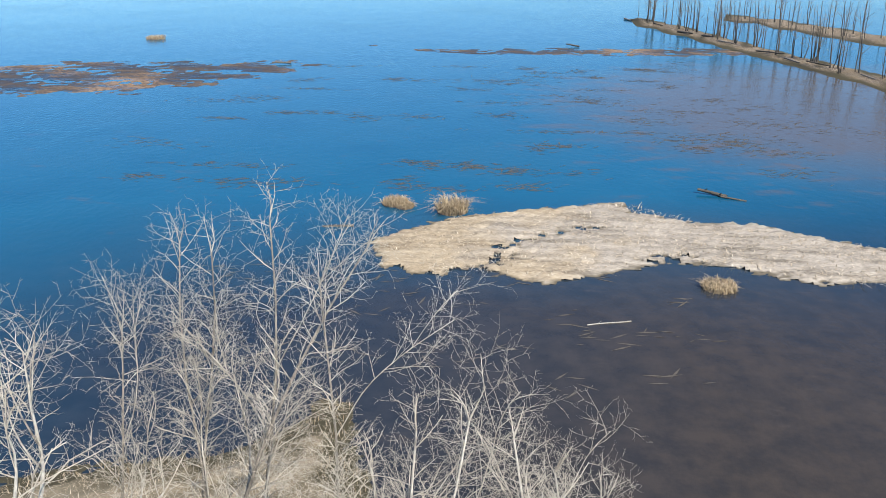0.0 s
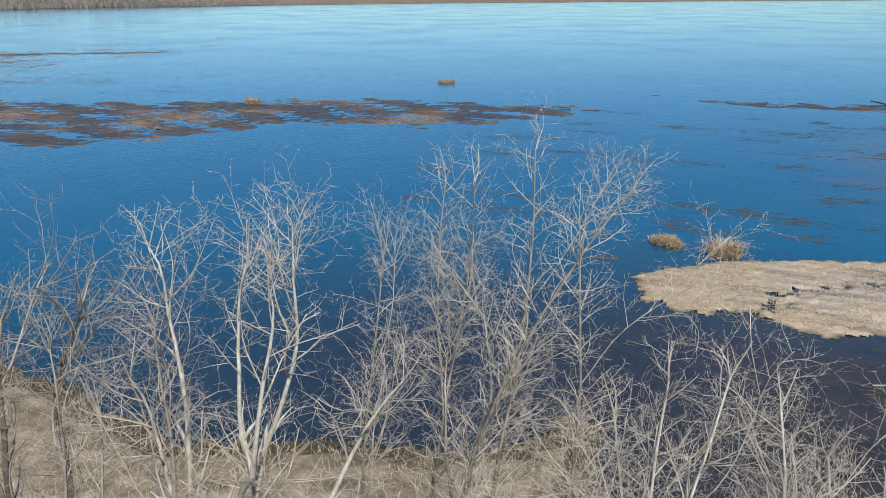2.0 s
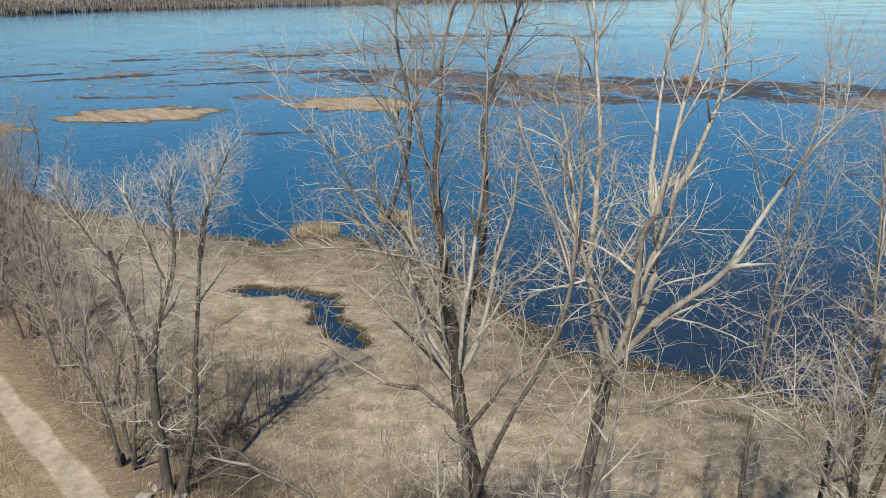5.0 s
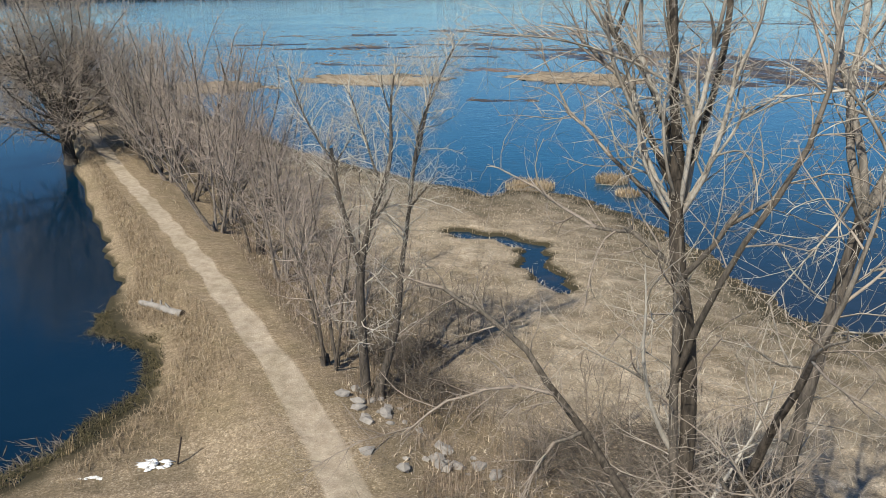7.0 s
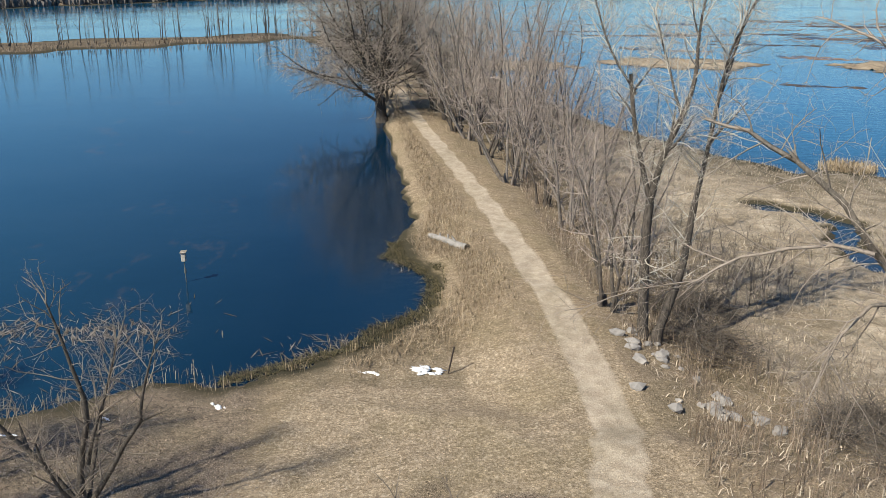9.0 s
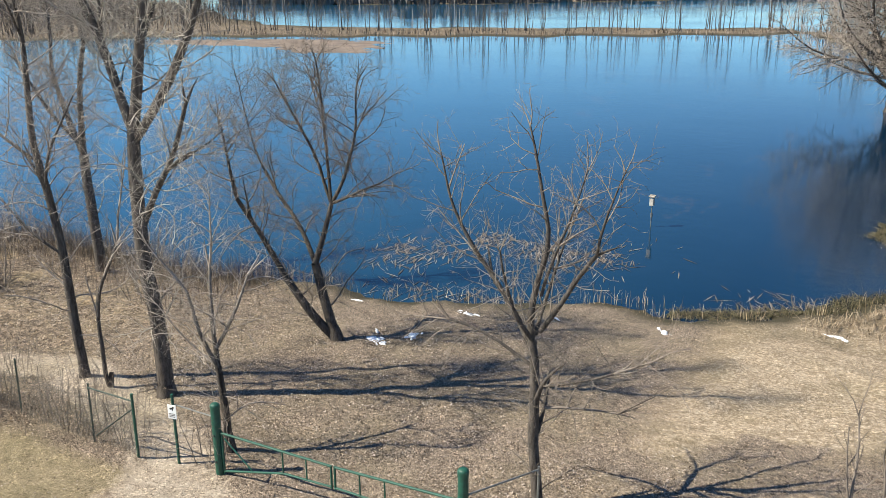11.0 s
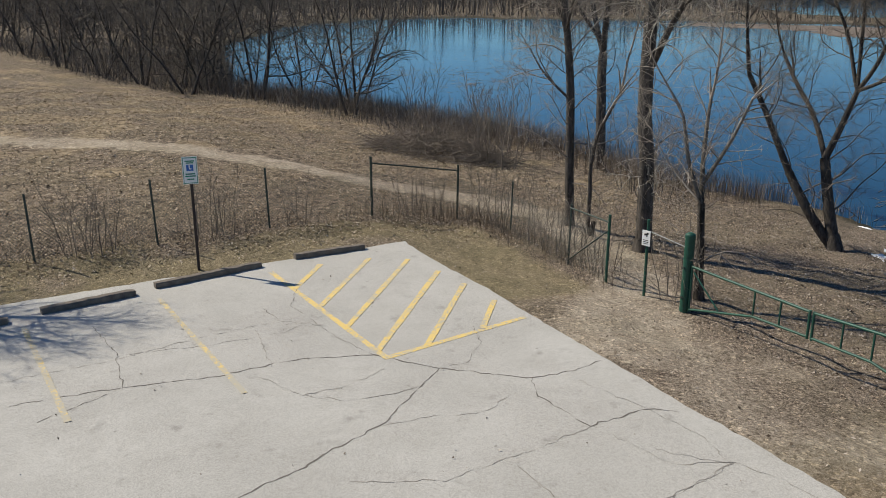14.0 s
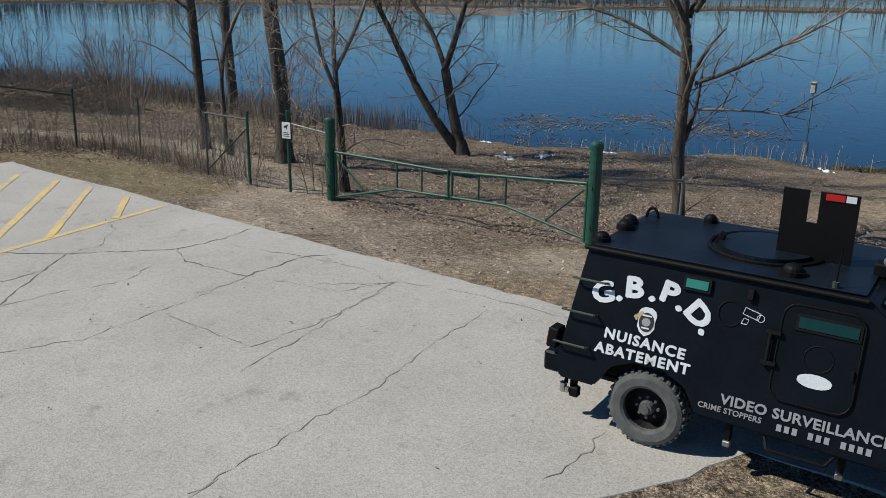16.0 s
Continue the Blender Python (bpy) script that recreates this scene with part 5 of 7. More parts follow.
def gate_leaf(a, b, za, zb):
    """A leaf hung at a and reaching to b, the middle of the opening."""
    ob = thing("gate_leaf", a[0], a[1], "green tubular steel gate leaf, closed and scuffed", "gate", "gate leaves", z=za)
    dx, dy, dz = b[0] - a[0], b[1] - a[1], zb - za
    n = math.hypot(dx, dy)
    s0 = 0.14 / n

    def at(s, h):
        return (dx * s, dy * s, dz * s + h)

    rod_part("top_rail", ob, GREEN, at(s0, 1.12), at(0.985, 1.14), 0.03)
    rod_part("bottom_rail", ob, GREEN, at(s0, 0.1), at(0.58, 0.56), 0.027)
    rod_part("bottom_rail", ob, GREEN, at(0.58, 0.56), at(0.985, 0.62), 0.027)
    rod_part("brace", ob, GREEN, at(s0 + 0.02, 1.0), at(0.3, 0.36), 0.018)
    rod_part("hinge_bar", ob, GREEN, at(s0, 0.05), at(s0, 1.16), 0.028)
    for s in (0.58, 0.78):
        rod_part("upright", ob, GREEN, at(s, 0.56 + 0.14 * (s - 0.58)), at(s, 1.12), 0.02)
    rod_part("end_bar", ob, GREEN, at(0.985, 0.58), at(0.985, 1.17), 0.027)


mid = ((GATE_L[0] + GATE_R[0]) / 2 - 0.12, (GATE_L[1] + GATE_R[1]) / 2)
ZM = min(ZL, ZR) - 0.02
gate_leaf(GATE_L, mid, ZL, ZM)
gate_leaf(GATE_R, mid, ZR, ZM)

# chain-link fence, bay by bay
POSTS = [(2.8, -21.2), (-0.24, -21.2), (-3.0, -21.15), (-5.9, -21.45), (-9.02, -21.93), (-12.3, -22.9), (-12.7, -20.4), (-12.6, -17.4), (-12.62, -15.85)]
fence = tagged(new("fence"), "low rusty chain-link fence on thin steel posts", "fence")
WIRE = plain("dull_wire", (0.14, 0.15, 0.14), 0.6, metal=0.5)
for i, (x, y) in enumerate(POSTS):
    z, tall_one = float(ground(x, y)), i in (4, 5, 8)
    bm = bmesh.new()
    lean = 0.05 * math.sin(7.0 * i)
    bm_rod(bm, (x, y, z - 0.3), (x + lean, y + 0.03 * math.cos(5 * i), z + (1.72 if tall_one else 1.62)), 0.036 if tall_one else 0.026, 8)
    part("post", bm, GREEN if i == 8 else DARK_STEEL, fence)
for i, ((ax, ay), (bx, by)) in enumerate(zip(POSTS, POSTS[1:])):
    za, zb = float(ground(ax, ay)), float(ground(bx, by))
    n = math.dist((ax, ay), (bx, by))
    hi = 1.25
    verts, faces = [], []

    def put(s, h, ax=ax, ay=ay, bx=bx, by=by, za=za, zb=zb):
        return (ax + (bx - ax) * s, ay + (by - ay) * s, za + (zb - za) * s + 0.04 + h - 0.05 * math.sin(math.pi * s))

    step, w = 0.085, 0.0042
    k = -int(hi / step)
    while k * step < n:
        for sign in (1, -1):
            s0, s1 = k * step, k * step + hi
            h0, h1 = (0, hi) if sign > 0 else (hi, 0)
            if s0 < 0:
                h0 += -s0 * sign
                s0 = 0
            if s1 > n:
                h1 -= (s1 - n) * sign
                s1 = n
            if s1 - s0 > 0.05:
                q = [put(s0 / n, h0 - w), put(s0 / n, h0 + w), put(s1 / n, h1 + w), put(s1 / n, h1 - w)]
                faces.append(tuple(range(len(verts), len(verts) + 4)))
                verts += q
        k += 1
    part("chain_link", mesh_from("chain_link", verts, faces, WIRE), WIRE, fence)
    if i in (4, 7):
        rod_part("top_rail", fence, DARK_STEEL, put(0.0, 1.5), put(1.0, 1.5), 0.022)
    if i == 7:
        rod_part("brace", fence, DARK_STEEL, put(0.0, 0.1), put(1.0, 1.3), 0.018)
# tail of fence past the far gate post
tailp = (-15.2, -6.35)
bm = bmesh.new()
bm_rod(bm, (*tailp, float(ground(*tailp)) - 0.2), (*tailp, float(ground(*tailp)) + 1.2), 0.03, 8)
tail_post = tagged(new("fence_rail"), "grey steel rail and post running on from the gate", "fence")
part("post", bm, STEEL, tail_post)
rod_part("rail", tail_post, STEEL, (GATE_R[0] - 0.1, GATE_R[1] + 0.03, ZR + 1.22), (tailp[0], tailp[1], float(ground(*tailp)) + 1.12), 0.022)

# small white notice on a green post by the gate
sx, sy = -13.02, -14.9
ob = thing("notice_post", sx, sy, "green steel post with a small white notice", "sign")
rod_part("post", ob, GREEN, (0, 0, -0.3), (0.03, 0.02, 1.9), 0.035)
rod_part("rail", ob, STEEL, (0, 0, 1.62), (GATE_L[0] - sx, GATE_L[1] - sy, ZL - float(ground(sx, sy)) + 1.5), 0.018)
face = pose(0.085, 0.03, 1.46, 90, 0, 102)
plate = box_part("notice", ob, WHITE, (0.23, 0.37, 0.012), face, "white notice with a dark pictogram")
bm = bmesh.new()
bm_box(bm, (0.09, 0.045, 0.004), face @ pose(-0.01, 0.09, 0.009, 0, 0, 15))
bm_box(bm, (0.035, 0.035, 0.004), face @ pose(0.045, 0.12, 0.009))
bm_box(bm, (0.02, 0.05, 0.004), face @ pose(0.02, 0.055, 0.009))
part("pictogram", bm, INK, plate)
for k in range(3):
    box_part("text_bar", plate, INK, (0.15, 0.014, 0.004), face @ pose(0, -0.05 - 0.04 * k, 0.009))

# parking sign
px, py = -3.57, -19.35
ob = thing("parking_sign", px, py, "blue and white accessible parking sign on a dark post", "sign")
bm = bmesh.new()
bm_box(bm, (0.06, 0.05, 2.75), pose(0, 0, 1.2))
part("post", bm, RUST, ob)
face = pose(0.02, 0.06, 2.36, 90, 0, 172)
plate = box_part("plate", ob, WHITE, (0.33, 0.62, 0.012), face)
box_part("border", plate, SIGN_GREEN, (0.31, 0.015, 0.004), face @ pose(0, 0.285, 0.009))
box_part("border", plate, SIGN_GREEN, (0.31, 0.015, 0.004), face @ pose(0, -0.285, 0.009))
for k in (-1, 1):
    box_part("border", plate, SIGN_GREEN, (0.012, 0.55, 0.004), face @ pose(0.145 * k, 0, 0.009))
box_part("symbol_field", plate, BLUE, (0.15, 0.14, 0.004), face @ pose(0, 0.06, 0.009))
bm = bmesh.new()
bm_box(bm, (0.022, 0.07, 0.004), face @ pose(-0.012, 0.075, 0.013))
bm_box(bm, (0.05, 0.02, 0.004), face @ pose(0.01, 0.035, 0.013))
bm_box(bm, (0.025, 0.025, 0.004), face @ pose(-0.012, 0.12, 0.013))
part("symbol", bm, WHITE, plate)
for y, w in ((0.21, 0.2), (0.17, 0.16), (-0.08, 0.2), (-0.13, 0.22), (-0.2, 0.15)):
    box_part("text_bar", plate, SIGN_GREEN, (w, 0.028, 0.004), face @ pose(0, y, 0.009))

# old timbers that end the stalls
for i, (a, b) in enumerate([((-0.15, -18.05), (-2.0, -18.3)), ((-2.45, -18.55), (-4.9, -18.95)), ((-5.8, -19.15), (-7.6, -19.15)), ((2.3, -18.05), (0.45, -17.8))]):
    x, y = (a[0] + b[0]) / 2, (a[1] + b[1]) / 2
    n = math.dist(a, b)
    bm = bmesh.new()
    rr = random.Random(i)
    rings = []
    for k in range(13):
        s = (k / 12 - 0.5) * n
        w, h = 0.09 + rr.uniform(-0.008, 0.008), 0.135 + rr.uniform(-0.012, 0.008)
        if k in (0, 12):
            w, h = w * 0.9, h * 0.93
        dy = 0.012 * math.sin(k * 1.3 + i)
        rings.append([bm.verts.new((s, dy + yy, zz)) for yy, zz in ((-w, 0), (-w, h * 0.82), (-w * 0.8, h), (w * 0.8, h), (w, h * 0.82), (w, 0))])
    for p, q in zip(rings, rings[1:]):
        for k in range(6):
            bm.faces.new((p[k], p[(k + 1) % 6], q[(k + 1) % 6], q[k]))
    bm.faces.new(rings[0][::-1])
    bm.faces.new(rings[-1])
    bmesh.ops.recalc_face_normals(bm, faces=bm.faces)
    me = bpy.data.meshes.new("timber")
    bm.to_mesh(me)
    bm.free()
    me.materials.append(TIMBER)
    ob = new("timber", me)
    ob.matrix_basis = pose(x, y, max(float(ground(x, y)), 0.03) - 0.005, 0, 0, math.degrees(math.atan2(b[1] - a[1], b[0] - a[0])))
    tagged(ob, "grey weathered timber wheel stop with split ends", "wheel stop", "wheel stops")

# cracks in the paving
CRACKS = [
    [(-1.08, -9.70), (-1.82, -9.77), (-2.22, -9.96), (-2.93, -10.15), (-3.49, -10.41), (-4.34, -10.71), (-5.25, -11.44), (-6.04, -12.08), (-6.59, -11.61), (-7.24, -11.02), (-8.03, -10.93), (-8.7, -11.05)],
    [(-4.34, -10.71), (-5.09, -10.65), (-5.90, -10.37), (-6.72, -10.69)], [(-1.44, -15.16), (-2.82, -14.91), (-4.18, -14.86), (-5.10, -15.32)],
    [(0.6, -14.0), (-1.23, -13.83), (-2.57, -13.55), (-3.95, -13.58), (-5.28, -13.12), (-6.04, -12.08)], [(-7.24, -11.02), (-6.98, -10.51), (-7.10, -9.26), (-8.22, -9.27), (-8.6, -8.96)],
    [(-3.33, -9.52), (-4.53, -8.95), (-6.15, -9.08), (-7.10, -9.24)], [(-5.58, -7.32), (-6.51, -7.23), (-7.73, -7.38), (-8.26, -7.52), (-8.52, -6.84), (-8.6, -6.02), (-8.65, -5.00)],
    [(-6.04, -12.08), (-6.58, -12.07), (-7.26, -12.74), (-7.51, -13.47)], [(-5.17, -17.14), (-4.73, -16.16), (-4.97, -14.14), (-5.37, -12.85)],
    [(-3.35, -5.41), (-3.73, -5.47), (-4.43, -5.48), (-4.91, -5.55), (-5.56, -5.50), (-7.13, -5.81), (-8.22, -5.89)], [(-0.98, -16.82), (-1.20, -15.40), (-1.11, -13.79), (-0.17, -13.40), (0.22, -13.20)],
    [(-4.17, -16.25), (-4.28, -15.45), (-5.00, -14.81)], [(-7.9, -10.6), (-8.2, -9.4), (-8.4, -8.3), (-8.2, -7.5), (-7.8, -7.4), (-6.8, -7.2), (-5.1, -6.9)], [(-3.2, -13.2), (-3.6, -12.2), (-4.2, -11.7), (-4.9, -11.6), (-5.5, -11.6)],
    [(1.4, -14.8), (0.3, -15.0), (-1.1, -15.0), (-2.4, -15.3), (-3.5, -15.4), (-4.7, -15.5)], [(-3.7, -15.2), (-3.6, -14.2), (-3.5, -13.5)], [(-7.5, -8.3), (-7.9, -7.8), (-8.2, -7.5)], [(-3.6, -12.2), (-4.4, -12.2), (-5.2, -12.5)], [(-3.7, -5.4), (-3.3, -5.4), (-2.7, -5.0)], [(-8.26, -7.52), (-7.49, -7.85), (-7.16, -9.21)], [(-5.55, -8.80), (-5.60, -7.30)], [(-5.36, -3.31), (-6.04, -3.25), (-6.69, -3.39), (-7.4, -3.3)],
]
for i, line in enumerate(CRACKS):
    rr = random.Random(300 + i)
    fine_line = []
    for (ax, ay), (bx, by) in zip(line, line[1:]):
        n = max(2, int(math.dist((ax, ay), (bx, by)) / 0.11))
        for k in range(n):
            s = k / n
            j = 0.034
            fine_line.append((ax + (bx - ax) * s + rr.uniform(-j, j), ay + (by - ay) * s + rr.uniform(-j, j)))
    fine_line.append(line[-1])
    v, f = ribbon(fine_line, 0.017 if i in (0, 3, 4) else 0.009, 0.0335 + 0.0001 * i, 1.0, i)
    mat = CRACK_FAINT if i in (1, 2, 5, 6, 9) or i > 11 else CRACK
    part("crack", mesh_from("crack", v, f, mat), mat, lot, "open crack")

# snow, rocks, driftwood
def lump(seed, size, squash, rough=0.25):
    bm = bmesh.new()
    bmesh.ops.create_icosphere(bm, subdivisions=2, radius=1)
    for v in bm.verts:
        k = 1 + rough * noise.noise(v.co * 1.6 + Vector((seed * 3.1, 0, 0))) + 0.5 * rough * noise.noise(v.co * 4.0 + Vector((seed, 5, 0)))
        v.co = Vector((v.co.x * size[0] * k, v.co.y * size[1] * k, max(-0.15, v.co.z) * squash * k))
    return bm


def lump_thing(name, bm, mat, x, y, label, category, group="", turn=0.0, dz=0.0):
    me = bpy.data.meshes.new(name)
    bm.to_mesh(me)
    bm.free()
    me.materials.append(mat)
    me.polygons.foreach_set("use_smooth", [mat is SNOW] * len(me.polygons))
    ob = new(name, me)
    ob.matrix_basis = pose(x, y, float(ground(x, y)) + dz, 0, 0, turn)
    return tagged(ob, label, category, group)


def snow_bed(seed, long, wide):
    """A melting patch: one bed and crumbs round it."""
    r = random.Random(seed)
    bm = lump(seed, (long * 0.5, wide * 0.5), 0.05, 0.9)
    for k in range(9):
        piece = lump(seed + 0.37 * k, (long * r.uniform(0.1, 0.28), wide * r.uniform(0.12, 0.35)), 0.04, 0.9)
        at = Vector((long * r.uniform(-0.95, 0.95), wide * r.uniform(-0.95, 0.95), 0.0))
        tmp = bpy.data.meshes.new("tmp")
        for v in piece.verts:
            v.co += at
        piece.to_mesh(tmp)
        piece.free()
        bm.from_mesh(tmp)
        bpy.data.meshes.remove(tmp)
    return bm


for i, (x, y, a, b, turn) in enumerate([(-32.7, 0.5, 1.15, 0.55, 60), (-32.6, -1.7, 0.6, 0.18, 70), (-29.6, -7.3, 0.55, 0.22, 30), (-23.4, -16.1, 1.1, 0.5, 40), (-24.4, -15.0, 0.6, 0.3, 0), (-27.9, -14.6, 0.6, 0.2, 80), (-27.4, -19.5, 0.5, 0.14, 95), (-28.7, -11.2, 0.28, 0.1, 60)]):
    lump_thing("snow_patch", snow_bed(i, a * 0.8, b * 0.75), SNOW, x, y, "last patch of melting old snow on the bank", "snow", "snow patches", turn, 0.0)
rr = random.Random(77)
for i in range(40):
    s = rr.uniform(0.1, 0.38)
    x, y = rr.choice([(-33.2, 10.0), (-31.4, 10.6), (-29.0, 11.4), (-27.4, 11.2)])
    x, y = x + rr.gauss(0, 0.8), y + rr.gauss(0, 0.7)
    bm = bmesh.new()
    bmesh.ops.create_icosphere(bm, subdivisions=1, radius=1)
    for v in bm.verts:
        k = 1 + 0.6 * noise.noise(v.co * 1.3 + Vector((i * 2.3, 0, 0)))
        v.co = Vector((v.co.x * s * 1.3 * k, v.co.y * s * k, v.co.z * s * 0.6 * k))
    lump_thing("rock", bm, ROCK, x, y, "angular grey rock below the dike path", "rock", "rock heap", rr.uniform(0, 360), 0.04)


def log(x, y, length, radius, turn, tilt, label, mat=BARK_PALE, dz=0.1, stubs=3):
    w = Wood()
    rr = random.Random(int(100 * length))
    pts = [Vector((length * (k / 8 - 0.5), 0.05 * length * math.sin(k * 0.7) * 0.3, 0)) for k in range(9)]
    w.tube(pts, [radius * (0.75 + 0.35 * (k / 8)) for k in range(9)], 8)
    for k in range(stubs):
        p = pts[2 + 2 * k]
        w.tube([p, p + Vector((rr.uniform(-0.3, 0.3), rr.uniform(-0.4, 0.4), rr.uniform(0.1, 0.5))) * (length * 0.25)], [radius * 0.5, radius * 0.2], 5)
    ob = new("driftwood", w.mesh("driftwood", mat))
    ob.matrix_basis = pose(x, y, max(float(ground(x, y)), WATER) + dz, 0, tilt, turn)
    return tagged(ob, label, "driftwood", "driftwood")


log(-49.2, 2.4, 4.2, 0.22, 30, -4, "pale fallen log on the pond bank", ROCK, 0.15)
log(6.2, 65.1, 3.8, 0.06, 18, 0, "pale stick floating in the lake", BARK_PALE, 0.03, 1)
log(21.0, 102.5, 3.6, 0.22, -25, 6, "dark driftwood stump with roots in the lake", BARK_DARK, 0.3, 3)
log(23.2, 101.0, 3.0, 0.12, -20, 3, "dark driftwood limb lying in the lake", BARK_DARK, 0.1, 1)
log(-21.1, 86.2, 3.4, 0.17, 10, 0, "dark log floating in the lake", BARK_DARK, 0.05, 1)
log(8.5, 237.4, 4.0, 0.2, -30, 5, "dark log stranded on the mud strip", BARK_DARK, 0.4, 2)
log(-60, 198, 4.5, 0.22, 15, 2, "bleached log stranded on the mud flat", BARK_PALE, 0.4, 2)

rr = random.Random(61)
for i, (x, y) in enumerate([(29, 309), (36, 288), (43, 268), (50, 246), (57, 226), (62, 208), (68, 190), (73, 176), (80, 162), (60, 214), (47, 258)]):
    log(x + rr.uniform(-1, 2), y, rr.uniform(4.0, 8.0), rr.uniform(0.16, 0.3), rr.uniform(95, 135), rr.uniform(-4, 4), "weathered log lying on the wooded spit", BARK_DARK if i % 3 else BARK_DIKE, 0.2, 2)

# nest box on a pole in the pond
ob = thing("nest_box", -45.4, -12.3, "grey wooden nest box on a pole in the pond", "nest box", z=WATER)
rod_part("pole", ob, STEEL, (0, 0, -1.0), (0.06, 0, 1.5), 0.028)
box_part("box", ob, PALE_TIMBER, (0.24, 0.24, 0.56), pose(0.07, 0, 1.5))
box_part("roof", ob, GREY_TIMBER, (0.36, 0.34, 0.03), pose(0.07, 0, 1.77, 0, 8, 0), "pale sloping roof")
rod_part("baffle", ob, STEEL, (0.02, 0, 0.55), (0.025, 0, 0.8), 0.06)
# stake in the grass and a bare stem in the shallows
ob = thing("stake", -32.4, 1.5, "rusty leaning steel stake in the grass", "stake")
rod_part("bar", ob, RUST, (0, 0, -0.2), (0.12, 0.28, 1.25), 0.035, sides=6)


# ---- armoured truck ----
ARMOUR = plain("black_blue_armour_paint", (0.0036, 0.0058, 0.0088), 0.42, vary=0.45, scale=3.0, spec=0.14)
ROOF_PAINT = plain("dusty_black_roof", (0.007, 0.011, 0.018), 0.42, vary=0.7, scale=2.2, spec=0.25)
BLACK = plain("black_rubber_and_steel", (0.004, 0.004, 0.005), 0.6, vary=0.3, scale=14.0, spec=0.18)
TYRE = plain("dusty_tyre", (0.105, 0.11, 0.108), 0.9, vary=0.4, scale=12.0)
LETTER = plain("white_lettering", (0.66, 0.70, 0.73), 0.5, vary=0.15)
GREY_LETTER = plain("grey_lettering", (0.30, 0.31, 0.33), 0.5, vary=0.1)
GLASS = plain("green_armour_glass", (0.035, 0.21, 0.165), 0.08, vary=0.15)
DARK_GLASS = plain("dark_green_armour_glass", (0.006, 0.032, 0.024), 0.08, vary=0.2)
RED = plain("red_reflector", (0.50, 0.015, 0.012), 0.35, vary=0.1)
CHROME = plain("bare_steel", (0.5, 0.5, 0.5), 0.35, metal=0.9)

truck = tagged(new("armoured_truck"), "black armoured police truck with white lettering on the lot", "truck")
truck.matrix_basis = pose(-6.4, -2.93, 0.032, 0, 0, 94)


def side_y(z):
    return -0.06 + (z - 0.6) * 0.30


def on_side(x, z, out=0.0, turn=0.0):
    """A pose on the sloping right-hand side: x forward, y up the plate."""
    n = Vector((0, -0.958, 0.287))
    m = Matrix(((1, 0, 0), (0, 0.287, -0.958), (0, 0.958, 0.287))).to_4x4()
    return Matrix.Translation(Vector((x, side_y(z), z)) + n * out) @ m @ pose(0, 0, 0, 0, 0, turn)


# hull: both sides, roof, rear, front, underside
profile = [(-0.80, 0.50), (-0.46, 0.50), (-0.33, 0.70), (-0.14, 0.78), (0.14, 0.78), (0.34, 0.69), (0.47, 0.50), (1.95, 0.47), (2.09, 0.70), (2.28, 0.78), (2.54, 0.78), (2.74, 0.69), (2.87, 0.50),
           (3.15, 0.52), (3.2, 0.92), (2.25, 1.16), (1.62, 1.67), (-0.74, 1.68), (-0.87, 0.62)]
bm = bmesh.new()
right = [bm.verts.new((x, side_y(z), z)) for x, z in profile]
left = [bm.verts.new((x, 2.06 - side_y(z), z)) for x, z in profile]
bm.faces.new(right[::-1])
bm.faces.new(left)
for i in range(len(profile)):
    j = (i + 1) % len(profile)
    bm.faces.new((right[i], right[j], left[j], left[i]))
bmesh.ops.recalc_face_normals(bm, faces=bm.faces)
bmesh.ops.bevel(bm, geom=[e for e in bm.edges if e.calc_length() > 0.5 and len(e.link_faces) == 2 and e.calc_face_angle(0) > 0.4], offset=0.015, segments=2, affect="EDGES")
hull = part("hull", bm, ARMOUR, truck)
box_part("roof_plate", truck, ROOF_PAINT, (2.28, 1.44, 0.012), pose(0.43, 1.03, 1.686), "dusty scratched roof plate")
box_part("chassis", truck, BLACK, (3.6, 1.3, 0.3), pose(1.2, 1.03, 0.5))
# rain gutter along the roof's edge
rod_part("gutter", truck, BLACK, (-0.76, 0.235, 1.675), (1.6, 0.235, 1.665), 0.022)


